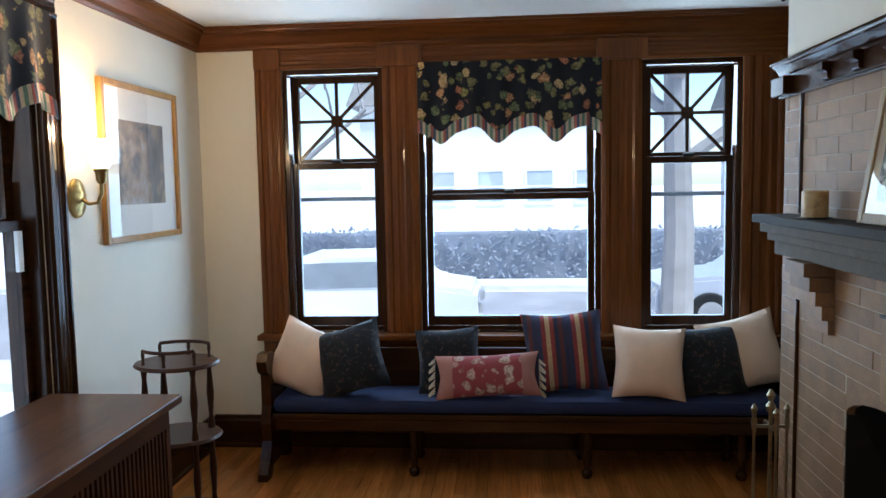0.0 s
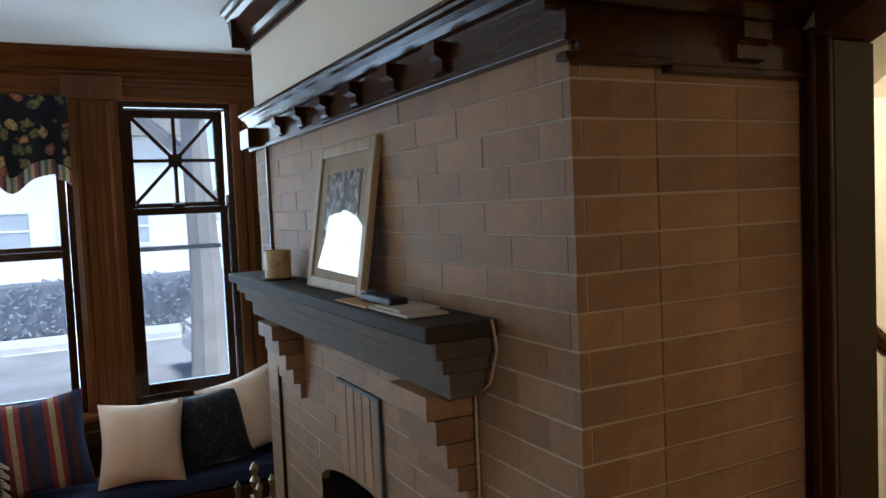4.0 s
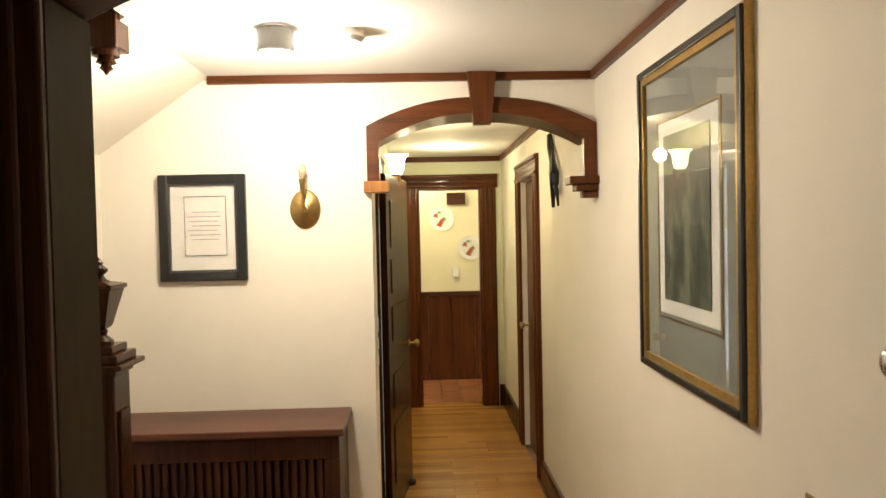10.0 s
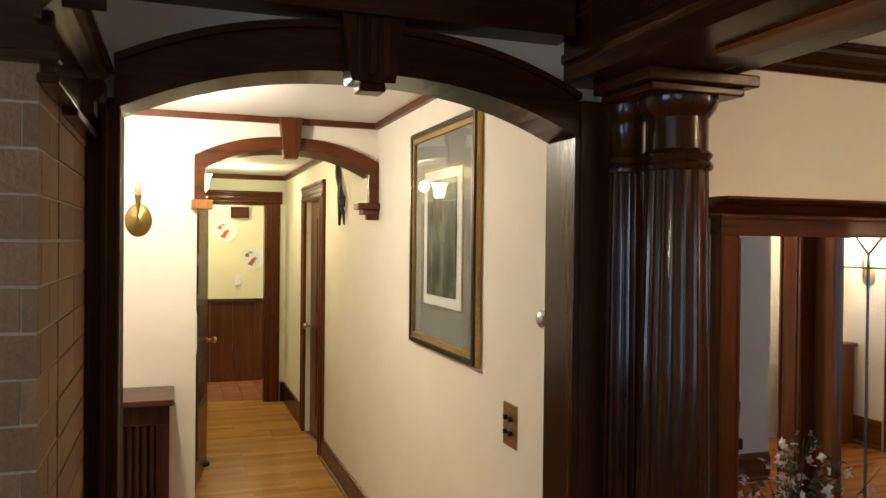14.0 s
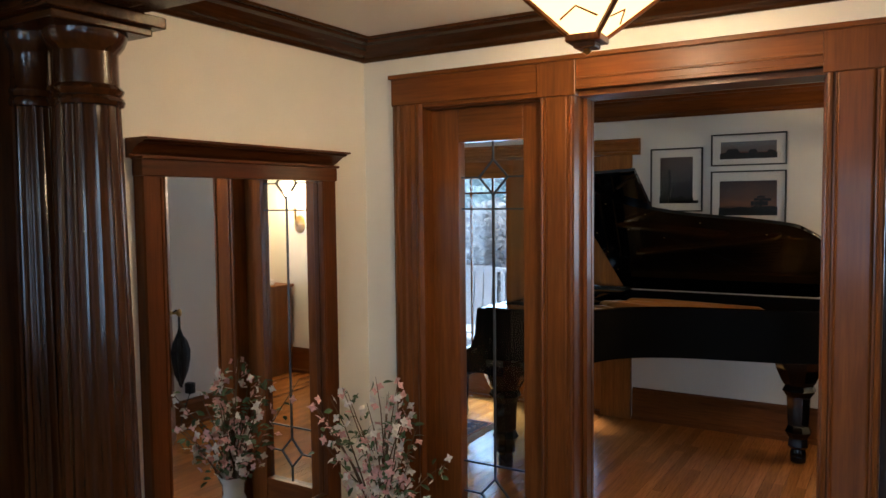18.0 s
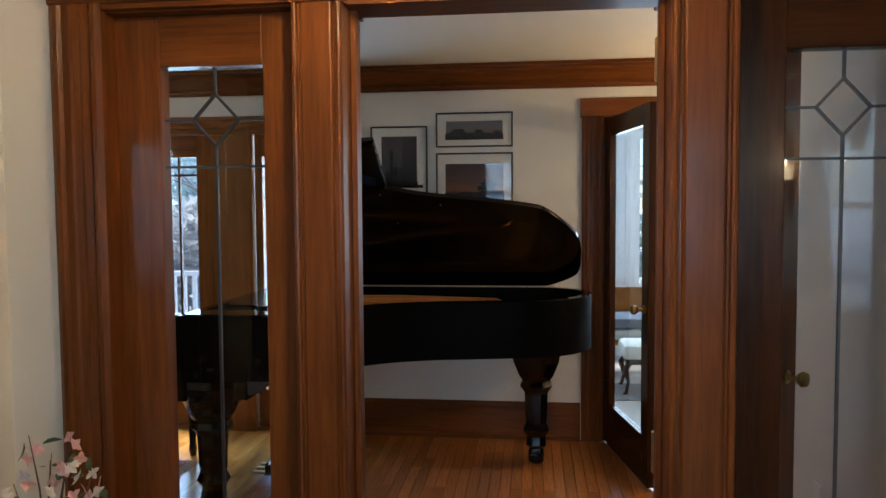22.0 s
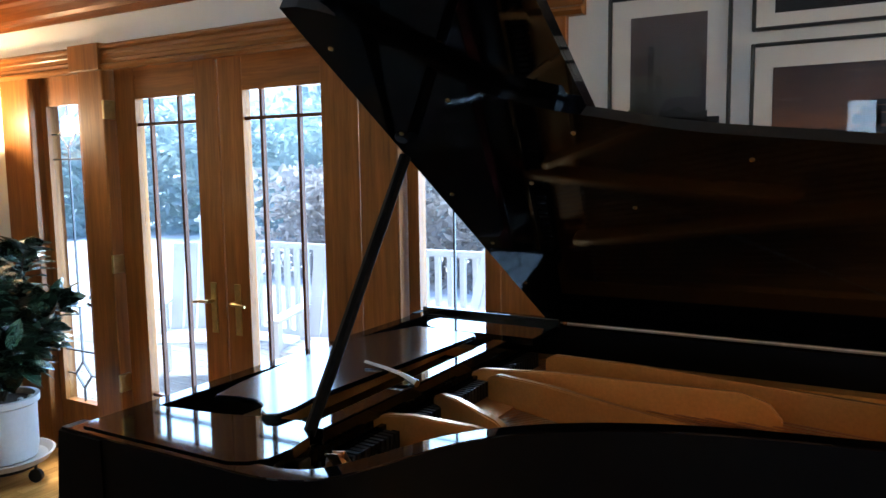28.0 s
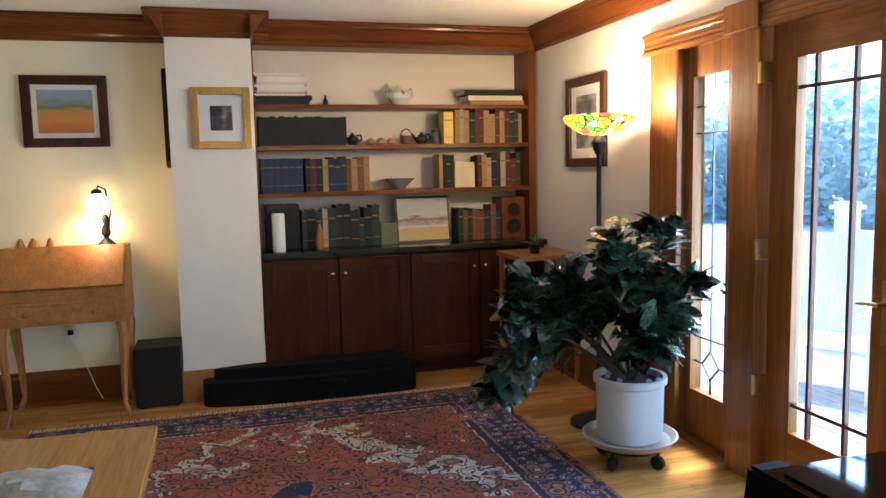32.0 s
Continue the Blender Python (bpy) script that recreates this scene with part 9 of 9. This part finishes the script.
def leafy(name, col, vary=0.25, scale=1.0):
    """Thin foliage: half of the light is scattered back, half passes through."""
    m, nt, p = tree(name)
    n = noise_node(nt, scale, 3)
    rp = ramp_node(nt, n.outputs[0], [(0.3, tint(col, 1 - vary)), (0.7, tint(col, 1 + vary))])
    tl, mx = nt.nodes.new("ShaderNodeBsdfTranslucent"), nt.nodes.new("ShaderNodeMixShader")
    nt.links.new(rp.outputs[0], p.inputs["Base Color"])
    nt.links.new(rp.outputs[0], tl.inputs[0])
    p.inputs["Roughness"].default_value = 0.8
    mx.inputs[0].default_value = 0.55
    nt.links.new(p.outputs[0], mx.inputs[1])
    nt.links.new(tl.outputs[0], mx.inputs[2])
    nt.links.new(mx.outputs[0], next(k for k in nt.nodes if k.type == "OUTPUT_MATERIAL").inputs[0])
    return m


far_leaf = leafy("winter_evergreen", (0.14, 0.24, 0.19), 0.35, 2)
# branch colour lightened to carry the haze outdoors
twig_m = mk("bare_branch", (0.36, 0.34, 0.33), 0.9, amp=0.2)


def hedge(name, label, x0, x1, y0, y1, z0, z1, n, seed, size=0.28, leaf=None, dense=False):
    r = random.Random(seed)
    bm = bmesh.new()
    for _ in range(n):
        u = r.random()
        x = x0 + (x1 - x0) * u
        top = z1 * (0.72 + 0.28 * noise.noise(Vector((x * 0.35, seed, 0.0))) + 0.1 * r.random())
        c = Vector((x, r.uniform(y0, y1), r.uniform(z0, max(top, z0 + 0.3))))
        d = Vector((r.gauss(0, 1), r.gauss(0, 1), r.gauss(0.3, 0.7)))
        leaf_quad(bm, c, d, Vector((r.gauss(0, 1), r.gauss(0, 1), 1)), r.uniform(0.6, 1.3) * size, size * 0.5, 0.2, 2)
    t = thing(name, label, "hedge", kind="stuff")
    part("foliage", bm, leaf or far_leaf, t)
    # solid block added in the leaf colour, keeps dark gaps out of the hedge
    if dense:
        part("inner_foliage", bx(x0, x1, y0 + 0.2, y1 - 0.2, z0, z1 * 0.75, bevel=0.05), leaf or far_leaf, t)
    part("stems", boxes(*[(x0 + (x1 - x0) * k / 12, x0 + (x1 - x0) * k / 12 + 0.08, (y0 + y1) / 2, (y0 + y1) / 2 + 0.08, -0.75, z1 * 0.5) for k in range(13)]), twig_m, t)


hedge("evergreen_shrubs", "dark evergreen shrubs beyond the sunroom", -6, 1.4, -12.5, -10.5, -0.75, 1.55, 9000, 4, 0.17)
# brush and conifers take pale leaf colours: bright outdoor haze painted in
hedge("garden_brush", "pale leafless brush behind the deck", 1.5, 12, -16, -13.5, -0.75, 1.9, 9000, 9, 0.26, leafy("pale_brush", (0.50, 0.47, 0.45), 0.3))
hedge("garden_trees", "tall conifers at the end of the garden, paled by painted haze", 0.5, 27, -25, -20, -0.75, 5.0, 13000, 31, 0.5, (hazy := leafy("hazy_conifer", (0.56, 0.66, 0.66), 0.25, 0.4)))
hedge("garden_trees", "tall conifers along the side of the garden, paled by painted haze", 24, 28, -21, -5, -0.75, 4.2, 7000, 37, 0.5, hazy)


def bare_tree(x, y, h, seed, r0=0.14):
    t = thing("bare_tree", "leafless winter tree with many thin branches", "tree", (x, y, -0.75), "bare trees")
    r = random.Random(seed)
    trunk, limbs = bmesh.new(), bmesh.new()
    tube(trunk, [(0, 0, 0), (0.05, 0.02, h * 0.2), (0.0, 0.1, h * 0.45), (0.1, 0.05, h * 0.75)], [r0, r0 * 0.8, r0 * 0.55, r0 * 0.2], 9)

    def grow(p, d, L, rad, n):
        q = p + d * L
        tube(limbs, [p, p.lerp(q, 0.5) + Vector((r.gauss(0, 0.05), r.gauss(0, 0.05), 0)) * L, q], [rad, rad * 0.75, rad * 0.5], 5)
        if n:
            for _ in range(3):
                grow(p.lerp(q, r.uniform(0.5, 1.0)), (d + Vector((r.gauss(0, 0.5), r.gauss(0, 0.5), r.gauss(0.15, 0.3)))).normalized(), L * r.uniform(0.5, 0.75), rad * 0.5, n - 1)
    for k in range(9):
        z = h * (0.28 + 0.05 * k)
        a = k * 2.4
        grow(Vector((0.03, 0.05, z)), Vector((math.cos(a), math.sin(a), 0.8)).normalized(), h * 0.24, r0 * 0.4, 3)
    part("trunk", trunk, twig_m, t, smooth=True)
    part("branches", limbs, twig_m, t)


bare_tree(3.4, -18, 8, 1)
bare_tree(6.5, -15, 7, 2)
bare_tree(-2.5, -16, 8, 3)
bare_tree(9.5, -20, 9, 4)
bare_tree(1.72, 8.2, 9, 6, 0.2)
bare_tree(-4.5, 15, 9, 7, 0.18)


def clap_house(name, x0, x1, y0, y1, zt, roof_h, colour, front, label):
    """A far clapboard house: walls, gabled roof, doors and windows on the side that faces here."""
    h = thing(name, label, "house")
    g = -0.75
    wm = mk(name + "_siding", colour, 0.7, amp=0.05, scale=1, fine=20)
    part("wall", bx(x0, x1, y0, y1, g, zt), wm, h)
    mx = (y0 + y1) / 2
    part("roof", pr([(y0 - 0.4, zt - 0.1), (mx, zt + roof_h), (y1 + 0.4, zt - 0.1)], "x", x0 - 0.4, x1 + 0.4), mk(name + "_shingles", (0.22, 0.21, 0.2), 0.85, amp=0.15, fine=12), h)
    part("chimney", bx((x0 + x1) / 2 + 1, (x0 + x1) / 2 + 1.6, mx - 0.3, mx + 0.3, zt, zt + roof_h + 0.8), brick_m, h)
    yf = y0 if front < 0 else y1
    n = int((x1 - x0) / 1.7)
    for zz in ((1.0, 2.3), (3.6, 4.8)) if zt > 4.5 else ((0.9, 2.1),):
        for k in range(n):
            xa = x0 + 0.7 + k * (x1 - x0 - 1.2) / n
            w = part("window", boxes((xa - 0.08, xa, yf - 0.06, yf + 0.06, zz[0], zz[1]), (xa + 0.85, xa + 0.93, yf - 0.06, yf + 0.06, zz[0], zz[1]), (xa, xa + 0.85, yf - 0.06, yf + 0.06, zz[1] - 0.08, zz[1]), (xa, xa + 0.85, yf - 0.06, yf + 0.06, zz[0], zz[0] + 0.08), (xa, xa + 0.85, yf - 0.05, yf + 0.05, (zz[0] + zz[1]) / 2 - 0.03, (zz[0] + zz[1]) / 2 + 0.03)), bright_white, h)
            part("pane", bx(xa, xa + 0.85, yf - 0.03, yf + 0.03, zz[0] + 0.08, zz[1] - 0.08), mk("far_pane", (0.45, 0.5, 0.56), 0.1), w)
    return h


clap_house("facing_house", -5.0, 4.5, 26, 34, 4.4, 2.6, (0.82, 0.82, 0.81), -1, "white clapboard house across the street")
clap_house("neighbour_house", 9.0, 17, 25, 33, 4.6, 2.8, (0.6, 0.62, 0.66), -1, "pale clapboard house further along the street")
clap_house("garden_house", 3.5, 11.0, -34, -27, 4.6, 3.0, (0.62, 0.62, 0.6), 1, "pale house beyond the garden")
clap_house("side_house", -16, -9, -2, 8, 4.6, 3.0, (0.6, 0.6, 0.58), -1, "pale clapboard house next door")
# asphalt colour paler than its own: the street's glare is painted in
tagged(part("road", bx(-80, 80, 9.8, 16.5, -0.78, -0.735), mk("hazed_asphalt", (0.32, 0.32, 0.34), 0.9, amp=0.2, scale=1, fine=30, bump=0.3)), kind="structure")
tagged(part("pavement", boxes((-80, 80, 8.4, 9.6, -0.76, -0.64), (-80, 80, 16.7, 18, -0.76, -0.64)), mk("pale_concrete", (0.6, 0.6, 0.6), 0.9, amp=0.1, fine=20)), kind="structure")
# grey-blue twig colour carries the street's haze, no frost on it
hedge("street_hedge", "low bare clipped hedge across the street", -12, 12, 18.6, 19.6, -0.75, 0.55, 16000, 15, 0.13, leafy("hazed_twigs", (0.42, 0.46, 0.52), 0.15), True)


def parked_car(m, colour, label):
    c = thing("parked_car", label, "car", group="cars in the street")
    c.matrix_world = m
    paint = mk("car_paint", colour, 0.25, amp=0.02, bump=0, coat=0.6)
    prof = [(-2.2, 0.3), (-2.2, 0.75), (-1.9, 0.85), (-1.0, 0.92), (-0.4, 1.36), (0.9, 1.38), (1.6, 0.98), (2.15, 0.9), (2.2, 0.3)]
    bm = pr(prof, "y", -0.82, 0.82)
    bmesh.ops.bevel(bm, geom=bm.edges[:], offset=0.06, segments=2, affect="EDGES")
    part("body", bm, paint, c, smooth=True)
    part("window", pr([(-0.92, 0.94), (-0.38, 1.3), (0.86, 1.32), (1.4, 0.98)], "y", -0.835, 0.835), mk("car_glass", (0.22, 0.25, 0.28), 0.08), c)
    for x in (-1.4, 1.35):
        for y in (-0.8, 0.8):
            w = part("tyre", moved(turned([(0.2, -0.1), (0.31, -0.1), (0.33, -0.06), (0.33, 0.06), (0.31, 0.1), (0.2, 0.1)], seg=20), Matrix.Translation((x, y, 0.33)) @ Matrix.Rotation(radians(90), 4, "X")), black_plastic, c, smooth=True)
            part("rim", moved(turned([(0.2, -0.105), (0.2, 0.105)], seg=14), Matrix.Translation((x, y, 0.33)) @ Matrix.Rotation(radians(90), 4, "X")), chrome, w)
    for x in (-2.2, 2.2):
        for y in (-0.6, 0.6):
            part("lamp", bx(x - 0.02, x + 0.02, y - 0.15, y + 0.15, 0.6, 0.74), chrome, c)


# car colours lifted too, street haze painted into them
parked_car(pose(-2.6, 11.0, -0.735), (0.75, 0.76, 0.78), "white parked car in the street")
parked_car(pose(4.4, 12.5, -0.735), (0.45, 0.47, 0.52), "grey parked car in the street")

# ---- small pieces: bricks, planks, tiles ----
BL, BH, JT = 0.205, 0.0636, 0.001
brick_mesh = {}


def brick_ob(axis, L, x, y, z, parent):
    key = (axis, round(L, 3))
    if key not in brick_mesh:
        bm = bx(0, L, 0, 0.022, 0, BH, bevel=0.0008) if axis == "x" else bx(0, 0.022, 0, L, 0, BH, bevel=0.0008)
        me = bpy.data.meshes.new("brick")
        bm.to_mesh(me)
        bm.free()
        me.materials.append(brick_m)
        brick_mesh[key] = me
    ob = new("brick", brick_mesh[key])
    ob.location, ob.parent = (x, y, z), parent
    return ob


low = []
rng = random.Random(2)
for c in range(29):
    z = 0.004 + c * 0.068
    odd = c % 2
    x, first = (CHX if odd else CHX + 0.024), True
    while x < 1.772:
        L = (0.098 if first and odd else BL) if not (first and not odd) else BL - 0.022
        L = min(L, 1.775 - x)
        if x < 1.36 < x + L - 0.02:
            L = 1.385 - x
        if L > 0.03:
            brick_ob("x", L, x, CHS - (0.002 if x > 1.38 else 0.0) + rng.uniform(-0.0012, 0.0003), z + rng.uniform(-0.0006, 0.0006), chim)
        x, first = x + L + JT, False
    y, first = (CHS + 0.024 if odd else CHS), True
    while y < CHN - 0.01:
        L = (BL - 0.024 if odd else 0.098) if first else BL
        L = min(L, CHN - y)
        spans = [(y, y + L)]
        if z < 0.88:
            spans = [(a, b) for a, b in ((y, min(y + L, FB0)), (max(y, FB1), y + L)) if b - a > 0.02]
        for a, b in spans:
            if z > 0.9 and b - a > 0.03:
                brick_ob("y", b - a, CHX + rng.uniform(-0.0012, 0.0003), a, z + rng.uniform(-0.0006, 0.0006), chim)
            else:
                low.append((a, b, z))
        y, first = y + L + JT, False
bm = bmesh.new()
for a, b, z in low:
    box(bm, CHX, CHX + 0.022, a, b, z, z + BH)
tagged(part("lower_bricks", bm, brick_m, chim), kind="stuff")

plank_mesh = {}


def plank(L, x, y, parent, m):
    key = (round(L, 3), m.name)
    if key not in plank_mesh:
        bm = bx(0.0006, 0.0574, 0.0006, L - 0.0006, -0.019, 0.0, bevel=0.0012)
        me = bpy.data.meshes.new("plank")
        bm.to_mesh(me)
        bm.free()
        me.materials.append(m)
        plank_mesh[key] = me
    ob = new("plank", plank_mesh[key])
    ob.location, ob.parent = (x, y, 0), parent


fb = thing("strip_floor", "golden oak strip flooring", "floor", kind="structure")
W = 0.058
gold_field, red_field = ([], []), ([], [])


def loose(x0, x1, y0, y1, verts, faces):
    n = len(verts)
    verts.extend([(x0, y0, -0.019), (x1, y0, -0.019), (x1, y1, -0.019), (x0, y1, -0.019), (x0, y0, 0), (x1, y0, 0), (x1, y1, 0), (x0, y1, 0)])
    faces.extend([(n + 4, n + 5, n + 6, n + 7), (n, n + 4, n + 7, n + 3), (n + 1, n + 2, n + 6, n + 5), (n, n + 1, n + 5, n + 4), (n + 3, n + 7, n + 6, n + 2)])


def lay(x0, x1, y0, y1, near=None, L0=0.9, field=None, m=None):
    verts, faces = field or gold_field
    i, x = 0, x0
    while x < x1 - 0.005:
        w = min(W, x1 - x)
        y = y0 - rng.choice((0.0, 0.3, 0.45, 0.6))
        while y < y1 - 0.01:
            a, b = max(y, y0), min(y + L0, y1)
            if near and near[0] < x < near[1] and near[2] < a and b < near[3] and w > 0.057 and b - a > 0.2:
                plank(b - a, x, a, fb, m or oak_y)
            elif b - a > 0.01:
                loose(x + 0.0006, x + w - 0.0006, a + 0.0006, b - 0.0006, verts, faces)
            y += L0
        x += W
        i += 1


lay(-1.9, 1.78, -1.5, 4.6, None, 0.9, red_field)
lay(1.78, 4.24, 0.1, 2.78)
lay(4.24, 8.26, 0.1, 1.15, (4.3, 8.0, 0.0, 1.3))
lay(-1.65, 1.88, MS, -1.5, (-0.1, 1.85, -4.4, -1.7), 0.9, red_field, red_oak)
lay(1.88, 6.55, MS, -0.2)
for (vs_, fs_), m in ((gold_field, oak_y), (red_field, red_oak)):
    me = bpy.data.meshes.new("strip_field")
    me.from_pydata(vs_, [], fs_)
    me.materials.append(m)
    ob = new("strip_field", me)
    ob.parent = fb
    tagged(ob, kind="stuff")
tile_m = mk("terracotta_tile", (0.34, 0.13, 0.055), 0.35, amp=0.25, scale=7, fine=60, bump=0.2, rnd=0.25)
tf = thing("tile_floor", "brown terracotta kitchen floor tiles", "floor", kind="structure")
me = None
for i in range(6):
    for j in range(11):
        if me is None:
            bm = bx(0, 0.19, 0, 0.19, -0.019, 0.002, bevel=0.004)
            me = bpy.data.meshes.new("tile")
            bm.to_mesh(me)
            bm.free()
            me.materials.append(tile_m)
        o = new("tile", me)
        o.location, o.parent = (8.27 + i * 0.197, -0.48 + j * 0.197, 0), tf
